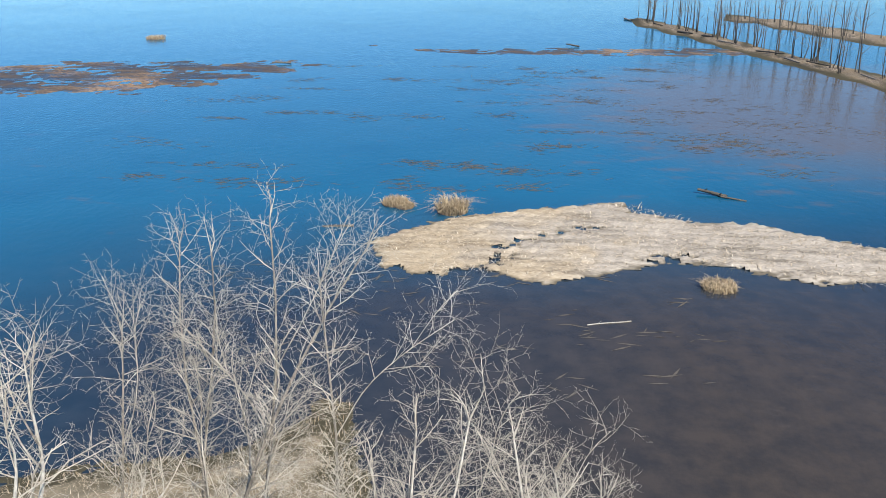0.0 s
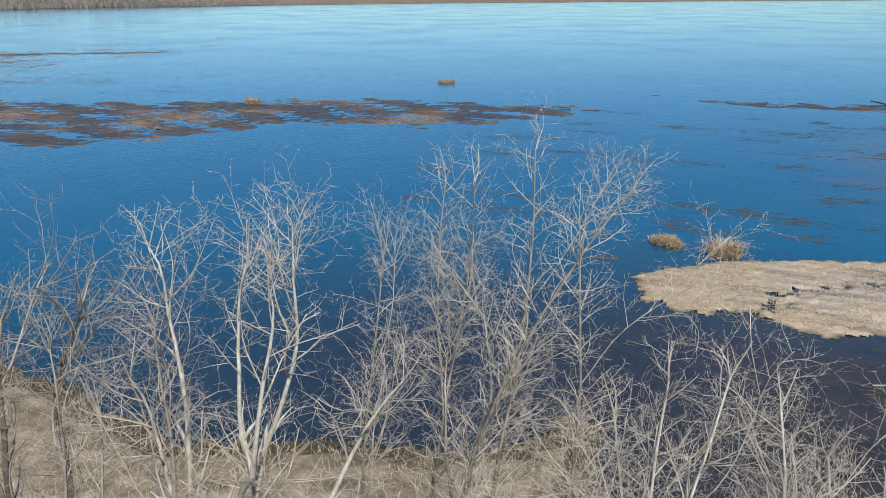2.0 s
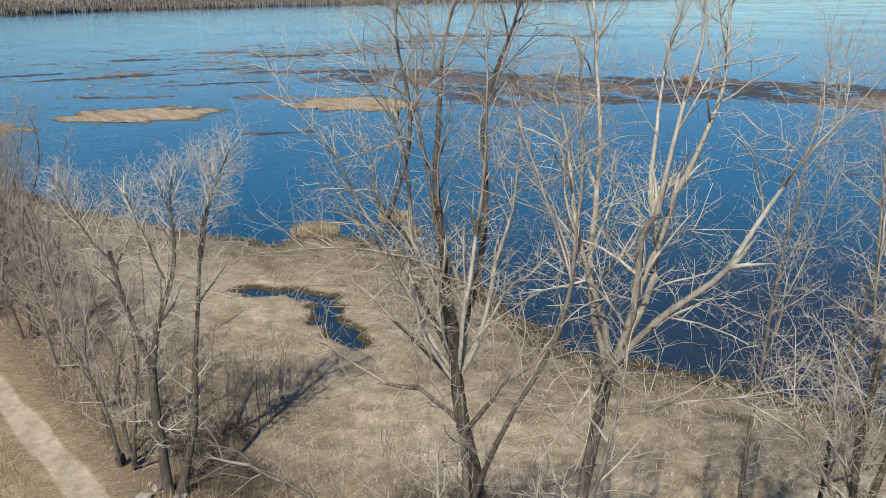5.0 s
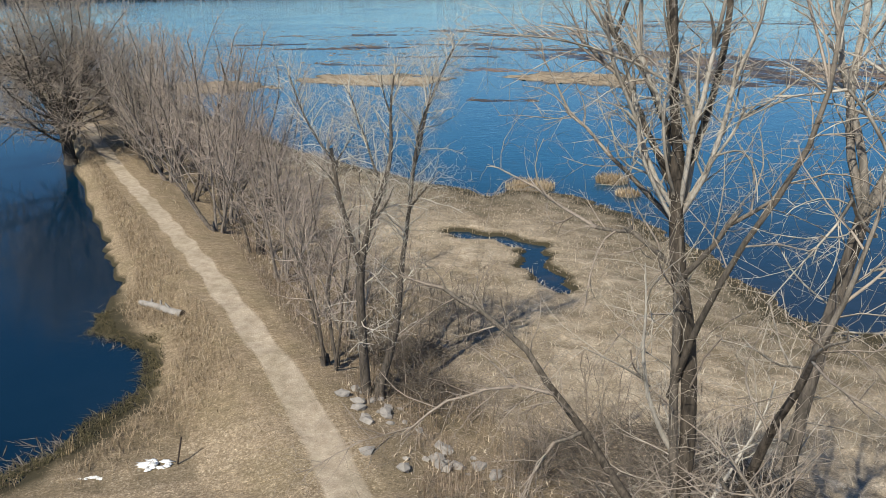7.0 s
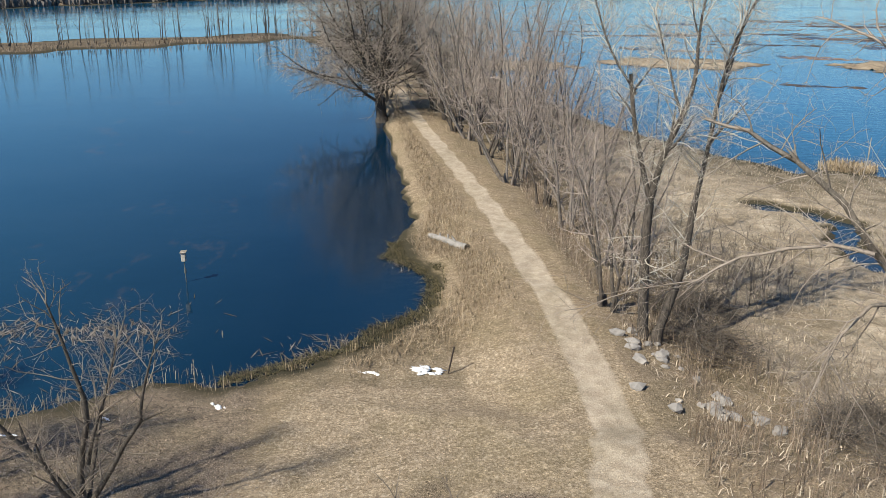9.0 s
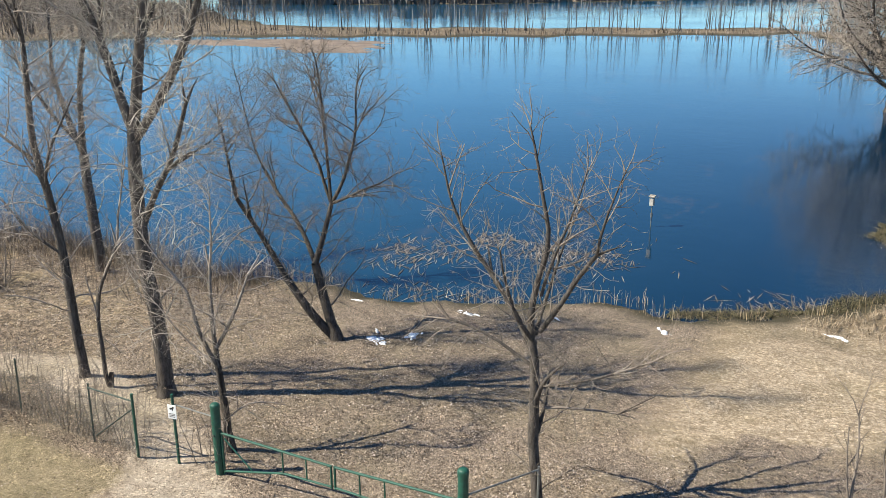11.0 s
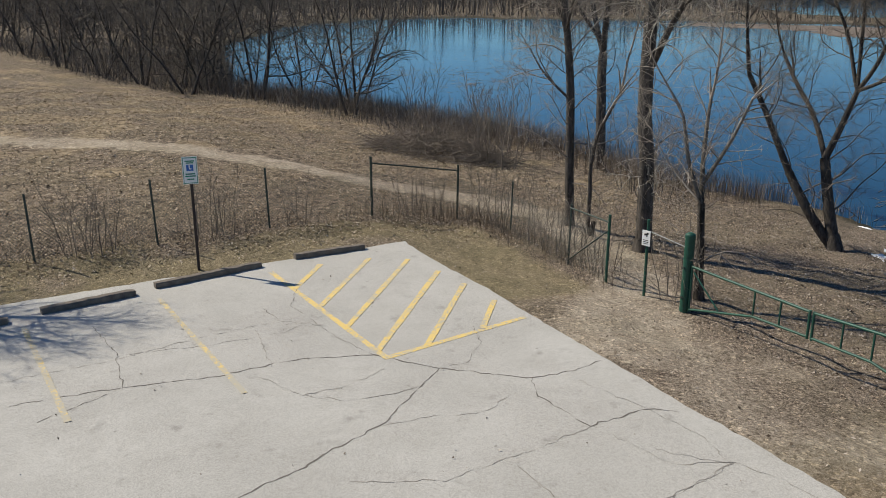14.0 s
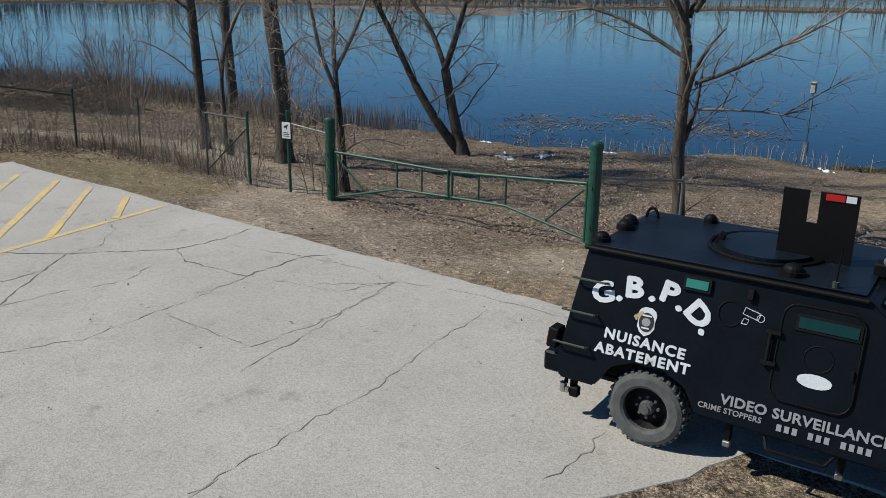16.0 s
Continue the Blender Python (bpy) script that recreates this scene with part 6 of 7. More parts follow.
def wheel(x, y, out):
    w = new("wheel")
    w.parent = truck
    w.matrix_basis = pose(x, y, 0.355, 90, 0, 0)
    # tyre: a ring with tread blocks
    bm = bmesh.new()
    prof = [(0.205, 0.10), (0.23, 0.115), (0.30, 0.118), (0.338, 0.10), (0.348, 0.06), (0.348, -0.06), (0.338, -0.10), (0.30, -0.118), (0.23, -0.115), (0.205, -0.10)]
    rings = [[bm.verts.new((rad * math.cos(math.tau * k / 40), rad * math.sin(math.tau * k / 40), h)) for k in range(40)] for rad, h in prof]
    for i in range(len(prof)):
        a, b = rings[i], rings[(i + 1) % len(prof)]
        for k in range(40):
            bm.faces.new((a[k], a[(k + 1) % 40], b[(k + 1) % 40], b[k]))
    for k in range(32):
        a = math.tau * k / 32
        for s in (-1, 1):
            bm_box(bm, (0.035, 0.034, 0.085), Matrix.Rotation(a + 0.05 * s, 4, "Z") @ pose(0.343, 0, 0.052 * s, 12 * s, 0, 0))
    bmesh.ops.recalc_face_normals(bm, faces=bm.faces)
    part("tyre", bm, TYRE, w, "dusty black knobbly tyre")
    bm = bmesh.new()
    s = out
    for r1, r2, z1, z2 in ((0.21, 0.205, 0.09, 0.05), (0.205, 0.17, 0.05, 0.0), (0.17, 0.11, 0.0, 0.02), (0.11, 0.0, 0.02, 0.03)):
        a = [bm.verts.new((r1 * math.cos(math.tau * k / 28), r1 * math.sin(math.tau * k / 28), s * z1)) for k in range(28)]
        b = [bm.verts.new((r2 * math.cos(math.tau * k / 28), r2 * math.sin(math.tau * k / 28), s * z2)) for k in range(28)]
        for k in range(28):
            bm.faces.new((a[k], a[(k + 1) % 28], b[(k + 1) % 28], b[k]))
    bmesh.ops.remove_doubles(bm, verts=bm.verts, dist=0.0008)
    part("rim", bm, BLACK, w)
    bm = bmesh.new()
    bm_rod(bm, (0, 0, 0), (0, 0, s * 0.09), 0.075, 14, 0.06)
    bm_rod(bm, (0, 0, s * 0.09), (0, 0, s * 0.11), 0.04, 12)
    for k in range(8):
        a = math.tau * k / 8
        bm_rod(bm, (0.1 * math.cos(a), 0.1 * math.sin(a), 0), (0.1 * math.cos(a), 0.1 * math.sin(a), s * 0.045), 0.014, 6)
    part("hub", bm, TYRE, w, "dusty steel hub with nuts")


wheel(0.0, 0.11, 1)
wheel(2.41, 0.11, 1)
wheel(0.0, 1.95, -1)
wheel(2.41, 1.95, -1)

# side door: plate with a rounded outline, hinge bar, window
def outline(points, radius, parent, name, mat):
    bm = bmesh.new()
    for a, b in zip(points, points[1:] + points[:1]):
        bm_rod(bm, a, b, radius, 6)
    return part(name, bm, mat, parent)


def rounded(x0, z0, x1, z1, r):
    out = []
    for cx, cz, a0 in ((x1 - r, z1 - r, 0), (x0 + r, z1 - r, 90), (x0 + r, z0 + r, 180), (x1 - r, z0 + r, 270)):
        for k in range(5):
            a = radians(a0 + 22.5 * k)
            out.append((cx + r * math.cos(a), cz + r * math.sin(a)))
    return out


bm = bmesh.new()
rim = [on_side(x, z, 0.004) @ Vector((0, 0, 0)) for x, z in rounded(1.02, 0.80, 1.61, 1.53, 0.1)]
top = [bm.verts.new(p + Vector((0, -0.958, 0.287)) * 0.012) for p in rim]
low = [bm.verts.new(p) for p in rim]
bm.faces.new(top)
for i in range(len(rim)):
    bm.faces.new((low[i], low[(i + 1) % len(rim)], top[(i + 1) % len(rim)], top[i]))
bmesh.ops.recalc_face_normals(bm, faces=bm.faces)
door = part("door", bm, ARMOUR, truck)
outline([on_side(x, z, 0.016) @ Vector((0, 0, 0)) for x, z in rounded(1.01, 0.79, 1.62, 1.54, 0.11)], 0.009, door, "door_seal", BLACK)
rod_part("hinge_bar", door, BLACK, on_side(0.95, 1.03, 0.04) @ Vector(), on_side(0.95, 1.31, 0.04) @ Vector(), 0.016)
for z in (1.05, 1.29):
    box_part("hinge", door, BLACK, (0.12, 0.035, 0.05), on_side(0.97, z, 0.03))


def side_window(x0, x1, z, high, glass, parent):
    box_part("window_frame", parent, BLACK, (x1 - x0 + 0.05, high + 0.05, 0.03), on_side((x0 + x1) / 2, z, 0.012))
    box_part("window_pane", parent, glass, (x1 - x0, high, 0.012), on_side((x0 + x1) / 2, z, 0.028), "thick green armoured glass")


side_window(0.2, 0.39, 1.535, 0.075, GLASS, truck)
side_window(1.14, 1.58, 1.41, 0.09, DARK_GLASS, door)
outline([on_side(1.33 + 0.11 * math.cos(a), 1.16 + 0.1 * math.sin(a), 0.016) @ Vector() for a in [math.tau * k / 16 for k in range(16)]], 0.006, door, "gun_port", BLACK)
outline([on_side(0.6 + 0.1 * math.cos(a), 1.36 + 0.1 * math.sin(a), 0.004) @ Vector() for a in [math.tau * k / 16 for k in range(16)]], 0.006, truck, "gun_port", BLACK)
box_part("latch", truck, BLACK, (0.05, 0.09, 0.05), on_side(0.74, 1.54, 0.02))
box_part("door_handle", door, BLACK, (0.02, 0.08, 0.03), on_side(1.59, 1.1, 0.03))

# climbing rungs at the rear corner
for x, z in ((-0.78, 1.39), (-0.83, 1.10), (-0.86, 0.81)):
    bm = bmesh.new()
    a, b = on_side(x - 0.02, z, 0.0) @ Vector(), on_side(x + 0.29, z, 0.0) @ Vector()
    n = Vector((0, -0.958, 0.287)) * 0.09
    bm_rod(bm, a, a + n, 0.011, 6)
    bm_rod(bm, a + n, b + n, 0.011, 6)
    bm_rod(bm, b, b + n, 0.011, 6)
    part("rung", bm, DARK_STEEL, truck)

# rear: lamp, bumper, hitch
box_part("tail_lamp", truck, BLACK, (0.1, 0.16, 0.2), pose(-0.93, 0.06, 0.82, 0, 8, 0))
box_part("tail_lamp_lens", truck, RED, (0.012, 0.1, 0.12), pose(-0.986, 0.06, 0.82, 0, 8, 0))
box_part("bumper", truck, ARMOUR, (0.16, 2.0, 0.2), pose(-0.95, 1.03, 0.56))
bm = bmesh.new()
bm_box(bm, (0.5, 0.05, 0.05), pose(-0.62, 0.3, 0.42))
bm_box(bm, (0.06, 0.06, 0.26), pose(-0.78, 0.2, 0.38))
bm_box(bm, (0.09, 0.08, 0.1), pose(-0.74, 0.14, 0.27))
bm_rod(bm, (-0.86, 0.2, 0.3), (-0.86, 0.2, 0.5), 0.02, 8)
bm_rod(bm, (-0.92, 0.22, 0.42), (-0.7, 0.22, 0.42), 0.03, 8)
part("tow_hitch", bm, BLACK, truck)
bm = bmesh.new()
bm_rod(bm, (-0.86, 0.14, 0.24), (-0.86, 0.14, 0.33), 0.035, 10)
bm_rod(bm, (-0.8, 0.1, 0.26), (-0.8, 0.1, 0.31), 0.02, 8)
part("tow_shackle", bm, CHROME, truck, "bare steel shackle")

# step under the door
bm = bmesh.new()
for a, b in (((1.02, -0.03, 0.5), (1.08, -0.14, 0.4)), ((1.08, -0.14, 0.4), (1.52, -0.14, 0.4)), ((1.52, -0.14, 0.4), (1.6, -0.03, 0.5))):
    bm_rod(bm, a, b, 0.014, 8)
part("step_bar", bm, BLACK, truck)
for x in (0.74, 1.62):
    box_part("step_bracket", truck, BLACK, (0.05, 0.06, 0.2), pose(x, 0.0, 0.4))
    box_part("bracket_foot", truck, CHROME, (0.06, 0.07, 0.05), pose(x, -0.02, 0.29), "bare steel foot")

# roof: hatch ring, gun shield, domes, rings, aerial
bm = bmesh.new()
for k in range(30):
    a, b = math.tau * k / 30, math.tau * (k + 1) / 30
    bm_rod(bm, (0.62 + 0.5 * math.cos(a), 1.08 + 0.5 * math.sin(a), 1.70), (0.62 + 0.5 * math.cos(b), 1.08 + 0.5 * math.sin(b), 1.70), 0.02, 6)
part("hatch_ring", bm, BLACK, truck)
bm = bmesh.new()
bm_rod(bm, (0.62, 1.08, 1.695), (0.62, 1.08, 1.73), 0.42, 28)
part("hatch", bm, ROOF_PAINT, truck)
# shield: an upright plate with a notch
shield = []
for x, z in ((0.72, 1.70), (1.33, 1.70), (1.33, 2.30), (1.02, 2.30), (1.02, 2.02), (0.93, 2.02), (0.93, 2.30), (0.72, 2.30)):
    shield.append((x, z))
bm = bmesh.new()
fa = [bm.verts.new((x, 0.97, z)) for x, z in shield]
fb = [bm.verts.new((x, 1.0, z)) for x, z in shield]
bm.faces.new(fa[::-1])
bm.faces.new(fb)
for i in range(len(shield)):
    j = (i + 1) % len(shield)
    bm.faces.new((fa[i], fa[j], fb[j], fb[i]))
bmesh.ops.recalc_face_normals(bm, faces=bm.faces)
gun_shield = part("gun_shield", bm, BLACK, truck, "flat black notched gun shield")
box_part("reflector", gun_shield, RED, (0.15, 0.006, 0.055), pose(1.14, 0.964, 2.265), "red reflective strip")
box_part("reflector", gun_shield, LETTER, (0.08, 0.006, 0.055), pose(1.265, 0.964, 2.265), "white reflective strip")
for x, y, rad in ((-0.68, 0.95, 0.09), (-0.72, 1.15, 0.085), (-0.7, 0.45, 0.08), (-0.08, 1.68, 0.07), (0.98, 0.48, 0.1)):
    bm = bmesh.new()
    bm_rod(bm, (x, y, 1.685), (x, y, 1.73), rad, 14)
    bm_dome(bm, (x, y, 1.73), rad * 0.85, 0.75)
    part("roof_vent", bm, BLACK, truck, "round black roof dome")
bm = bmesh.new()
for k in range(9):
    a, b = math.pi * k / 9, math.pi * (k + 1) / 9
    bm_rod(bm, (-0.62 + 0.06 * math.cos(a), 1.5, 1.69 + 0.1 * math.sin(a)), (-0.62 + 0.06 * math.cos(b), 1.5, 1.69 + 0.1 * math.sin(b)), 0.016, 6)
part("lifting_eye", bm, BLACK, truck)
rod_part("aerial", truck, BLACK, (1.33, 0.35, 1.68), (1.34, 0.36, 2.02), 0.006)
rod_part("aerial_base", truck, DARK_STEEL, (1.33, 0.35, 1.68), (1.33, 0.35, 1.74), 0.025)
bm = bmesh.new()
bm_box(bm, (0.2, 0.16, 0.12), pose(1.62, 0.95, 1.73))
part("lamp_box", bm, BLACK, truck)
bm = bmesh.new()
bm_box(bm, (0.06, 0.05, 0.12), pose(0.22, 1.02, 1.74, 0, 25, 0))
part("roof_stop", bm, BLACK, truck)
rod_part("spot_lamp", truck, CHROME, (1.62, 0.9, 1.8), (1.68, 0.86, 1.86), 0.05)
# windscreen
bm = bmesh.new()
for k in (0, 1):
    y0 = 0.33 + 0.72 * k
    q = [Vector((2.2, y0 - 0.02, 1.2)), Vector((2.2, y0 + 0.66, 1.2)), Vector((1.68, y0 + 0.62, 1.63)), Vector((1.68, y0 + 0.02, 1.63))]
    n = (q[1] - q[0]).cross(q[2] - q[0]).normalized() * 0.012
    bm.faces.new([bm.verts.new(p + n) for p in q])
part("windscreen", bm, DARK_GLASS, truck)


def lettering(text, x, z, size, mat, bold=0.0, turn=0.0, align="CENTER", spacing=1.0, out=0.006, name="lettering", wide=1.0, heavy=0.0):
    cu = bpy.data.curves.new("lettering", "FONT")
    cu.resolution_u = 3
    cu.body, cu.size, cu.offset, cu.extrude, cu.align_x, cu.space_character = text, size, bold, 0.0015, align, spacing
    tmp = bpy.data.objects.new("tmp", cu)
    scene.collection.objects.link(tmp)
    me = bpy.data.meshes.new_from_object(tmp.evaluated_get(bpy.context.evaluated_depsgraph_get()))
    bpy.data.objects.remove(tmp)
    bpy.data.curves.remove(cu)
    me.materials.clear()
    if heavy:
        # thicken the strokes by laying the letters over one another, a hair apart
        bm = bmesh.new()
        for k, (dx, dy) in enumerate([(0, 0), (heavy, 0), (-heavy, 0), (0, heavy), (0, -heavy)]):
            first = len(bm.verts)
            bm.from_mesh(me)
            bm.verts.ensure_lookup_table()
            for v in bm.verts[first:]:
                v.co += Vector((dx, dy, 0.0004 * k))
        bm.to_mesh(me)
        bm.free()
    ob = part(name, me, mat, truck)
    ob.matrix_basis = on_side(x, z, out, turn) @ Matrix.Diagonal((wide, 1, 1, 1))
    return ob


for text, x, z, turn in (("G", -0.50, 1.235, 16), (".", -0.365, 1.275, 12), ("B", -0.24, 1.325, 5), (".", -0.075, 1.33, 0), ("P", 0.055, 1.345, -10), (".", 0.165, 1.30, -20), ("D", 0.295, 1.235, -38), (".", 0.385, 1.155, -45)):
    lettering(text, x, z, 0.25, LETTER, 0.004, turn, wide=1.2, heavy=0.008)
lettering("NUISANCE", -0.075, 0.925, 0.125, LETTER, 0.002, -2, spacing=1.16, wide=1.1, heavy=0.003)
lettering("ABATEMENT", -0.075, 0.80, 0.125, LETTER, 0.002, 0, spacing=1.16, wide=1.1, heavy=0.003)
lettering("VIDEO SURVEILLANCE", 1.30, 0.645, 0.115, GREY_LETTER, 0.002, 0, spacing=1.05, wide=1.08, heavy=0.0015)
lettering("CRIME STOPPERS", 0.74, 0.575, 0.066, GREY_LETTER, 0.001, 0, spacing=1.05)
for k in range(12):
    if k not in (3, 7):
        box_part("number_bar", truck, GREY_LETTER, (0.038, 0.055, 0.003), on_side(1.14 + 0.06 * k, 0.58, 0.006))


def flat_shape(name, pts, x, z, mat, out, parent=None):
    bm = bmesh.new()
    m = on_side(x, z, out)
    bm.faces.new([bm.verts.new(m @ Vector((a, b, 0))) for a, b in pts])
    res = bmesh.ops.extrude_face_region(bm, geom=list(bm.faces))
    for v in res["geom"]:
        if isinstance(v, bmesh.types.BMVert):
            v.co += Vector((0, -0.958, 0.287)) * 0.002
    bmesh.ops.recalc_face_normals(bm, faces=bm.faces)
    return part(name, bm, mat, parent or truck)


badge = flat_shape("badge", [(-0.07, 0.1), (-0.03, 0.125), (0.03, 0.125), (0.07, 0.1), (0.085, 0.06), (0.075, 0.0), (0.08, -0.05), (0.05, -0.1), (0.0, -0.13), (-0.05, -0.1), (-0.08, -0.05), (-0.075, 0.0), (-0.085, 0.06)], -0.085, 1.145, LETTER, 0.004)
flat_shape("badge_field", [(0.068 * math.cos(math.tau * k / 20), 0.085 * math.sin(math.tau * k / 20)) for k in range(20)], -0.085, 1.14, INK, 0.008, badge)
flat_shape("badge_centre", [(0.04 * math.cos(math.tau * k / 20), 0.036 * math.sin(math.tau * k / 20)) for k in range(20)], -0.085, 1.14, GREY_LETTER, 0.012, badge)
for k, w in ((0.055, 0.085), (-0.05, 0.07)):
    box_part("text_bar", badge, LETTER, (w, 0.014, 0.003), on_side(-0.085, 1.14 + k, 0.014))
# plain pale emblem on the door, and an outlined lens emblem
flat_shape("emblem", [(0.13 * math.cos(math.tau * k / 24), 0.05 * math.sin(math.tau * k / 24) + (0.012 if k < 12 else 0)) for k in range(24)], 1.33, 0.985, LETTER, 0.02, door)
def emblem_outline(name, points, x, z):
    m = on_side(x, z, 0.006)
    return outline([m @ Vector((a, b, 0)) for a, b in points], 0.0032, truck, name, LETTER)


c, k = math.cos(radians(-14)), math.sin(radians(-14))
emblem_outline("emblem_body", [(u * c - v * k, u * k + v * c) for u, v in ((-0.07, -0.028), (0.06, -0.028), (0.06, 0.03), (-0.07, 0.03))], 0.775, 1.39)
emblem_outline("emblem_lens", [(0.03 * math.cos(math.tau * j / 12), 0.03 * math.sin(math.tau * j / 12)) for j in range(12)], 0.845, 1.37)
emblem_outline("emblem_mount", [(-0.03, 0.02), (0.01, 0.012), (0.0, -0.03), (-0.045, -0.03)], 0.745, 1.33)
# a splash of dried mud
rr = random.Random(4)
for k in range(3):
    flat_shape("mud_splash", [(rr.uniform(0.01, 0.025) * math.cos(math.tau * j / 9), rr.uniform(0.01, 0.03) * math.sin(math.tau * j / 9)) for j in range(9)], -0.185 + 0.02 * k, 1.165 + 0.02 * k, REED, 0.005 + 0.001 * k)


# ---- grasses, reeds, leaves, brush ----
def stuff(name, verts, faces, mat, label, category):
    me = bpy.data.meshes.new(name)
    me.from_pydata(np.asarray(verts).tolist(), [], np.asarray(faces).tolist())
    me.materials.append(mat)
    return tagged(new(name, me), label, category, kind="stuff")


def blades(name, x, y, high, wide, lean, mat, label, category, seed, z=None, bend=0.6):
    """Blades of dry grass or reed: each a bent strip of two pieces."""
    g = np.random.RandomState(seed)
    n = len(x)
    z = ground(x, y) if z is None else z
    h = high * g.uniform(0.5, 1.25, n)
    a = g.uniform(0, math.tau, n)
    tilt = np.abs(g.normal(0, lean, n))
    dx, dy = np.cos(a) * tilt, np.sin(a) * tilt
    b = a + math.pi / 2 + g.uniform(-0.6, 0.6, n)
    w = wide * g.uniform(0.6, 1.3, n) / 2
    wx, wy = np.cos(b) * w, np.sin(b) * w
    p0 = np.stack([x, y, z - 0.03], 1)
    p1 = p0 + np.stack([dx * h * 0.45, dy * h * 0.45, h * 0.6], 1)
    p2 = p1 + np.stack([dx * h * (0.55 + bend), dy * h * (0.55 + bend), h * np.clip(0.45 - tilt * bend, -0.25, 0.45)], 1)
    side = np.stack([wx, wy, np.zeros(n)], 1)
    verts = np.stack([p0 - side, p0 + side, p1 + side * 0.8, p1 - side * 0.8, p2], 1).reshape(-1, 3)
    i = np.arange(n)[:, None] * 5
    me = bpy.data.meshes.new(name)
    faces = [tuple(q) for q in (i + np.array([[0, 1, 2, 3]])).tolist()] + [tuple(q) for q in (i + np.array([[3, 2, 4]])).tolist()]
    me.from_pydata(verts.tolist(), [], faces)
    me.materials.append(mat)
    return tagged(new(name, me), label, category, kind="stuff")


def blade_material(name, a, b, c):
    n = Nodes(name)
    isl = n.add("ShaderNodeNewGeometry")
    col = n.ramp(isl.outputs["Random Per Island"], [(0.1, a), (0.5, b), (0.9, c)])
    patch = n.noise(0.35, 4)
    col = n.mix(n.ramp(patch, [(0.35, (0.45, 0.45, 0.45)), (0.65, (0, 0, 0))]), col, tuple(0.62 * v for v in a))
    return n.done(col, 0.9, spec=0.2)


STRAW = blade_material("straw_blades", (0.24, 0.178, 0.108), (0.42, 0.325, 0.215), (0.58, 0.47, 0.33))
MATTED = blade_material("matted_straw", (0.25, 0.194, 0.133), (0.35, 0.28, 0.2), (0.46, 0.38, 0.285))
BROWN = blade_material("brown_stems", (0.13, 0.097, 0.071), (0.245, 0.19, 0.147), (0.39, 0.32, 0.255))
GREYREED = blade_material("grey_reeds", (0.33, 0.27, 0.2), (0.52, 0.435, 0.335), (0.67, 0.585, 0.48))
FAR_GREY = blade_material("far_grey_woods", (0.13, 0.12, 0.115), (0.19, 0.178, 0.172), (0.26, 0.245, 0.235))
THICKET = blade_material("dark_thicket", (0.08, 0.066, 0.055), (0.15, 0.127, 0.108), (0.28, 0.245, 0.212))
LEAVES = blade_material("dead_leaves", (0.095, 0.071, 0.051), (0.225, 0.18, 0.145), (0.54, 0.468, 0.40))


DIKE_STRAW = blade_material("weathered_straw", (0.20, 0.152, 0.1), (0.35, 0.275, 0.19), (0.50, 0.41, 0.30))
PALE_LEAVES = blade_material("bleached_leaves", (0.16, 0.115, 0.072), (0.36, 0.28, 0.195), (0.62, 0.525, 0.41))


def scatter(n, x0, x1, y0, y1, seed, keep):
    g = np.random.RandomState(seed)
    x, y = g.uniform(x0, x1, n), g.uniform(y0, y1, n)
    k = keep(x, y, g)
    return x[k], y[k]


def clear(x, y, margin=0.2):
    """Away from trails, lot and truck."""
    lot_d = np.maximum(np.maximum(-9.1 - x, -19.4 - y), y + 2.0)
    return (seg_dist(x, y, PATH_LINE) > 1.35 + margin) & (seg_dist(x, y, TRAIL) > 1.3 + margin) & ((lot_d > margin) | (x < -9.2)) & ~((x > -9.4) & (y > -4) & (y < 7))


def dry(x, y, lift=0.03):
    return ground(x, y) > WATER + lift


x, y = scatter(60000, -104, -30, -3, 6, 1, lambda x, y, g: (seg_dist(x, y, PATH_LINE) > 1.5) & (seg_dist(x, y, POND, True) > 0.7 + 0.7 * g.rand(len(x))) & dry(x, y, 0.0) & (g.rand(len(x)) < np.clip(1.25 - np.hypot(x + 30, y) / 85, 0.2, 1)) & (g.rand(len(x)) < np.clip(1.5 - seg_dist(x, y, POND, True) / 3.2, 0.05, 1)) & (g.rand(len(x)) < np.clip((-31 - x) / 6, 0, 1)))
blades("dike_grass", x, y, 0.38, 0.03, 1.0, DIKE_STRAW, "long dry straw-coloured grass on the dike's flank", "grass", 2)
x, y = scatter(15000, -33, -14.5, -12, 6.5, 3, lambda x, y, g: clear(x, y) & dry(x, y))
blades("meadow_grass", x, y, 0.07, 0.014, 1.4, MATTED, "short matted straw-coloured grass", "grass", 4)
x, y = scatter(42000, -42, -24, -26, 6, 5, lambda x, y, g: (np.abs(seg_dist(x, y, POND, True) - 0.2) < 0.9 * g.rand(len(x)) ** 0.7) & (g.rand(len(x)) < 0.05 + 0.5 * (wave(x, y, 2.4, 61) > 0.5)))
blades("shore_reeds", x, y, 0.72, 0.02, 0.35, STRAW, "dry yellow reeds along the pond's edge", "reeds", 6, z=np.maximum(ground(x, y), WATER - 0.05))
x, y = scatter(52000, -100, -9, 8.5, 52, 7, lambda x, y, g: dry(x, y, 0.02) & (seg_dist(x, y, PATH_LINE) > 2.2) & (g.rand(len(x)) < 0.8))
blades("marsh_reeds", x, y, 0.28, 0.034, 1.3, GREYREED, "flattened grey-tan reeds over the marsh", "reeds", 8)
x, y = scatter(16000, -100, -9, 8, 52, 9, lambda x, y, g: dry(x, y, -0.02) & (ground(x, y) < WATER + 0.22))
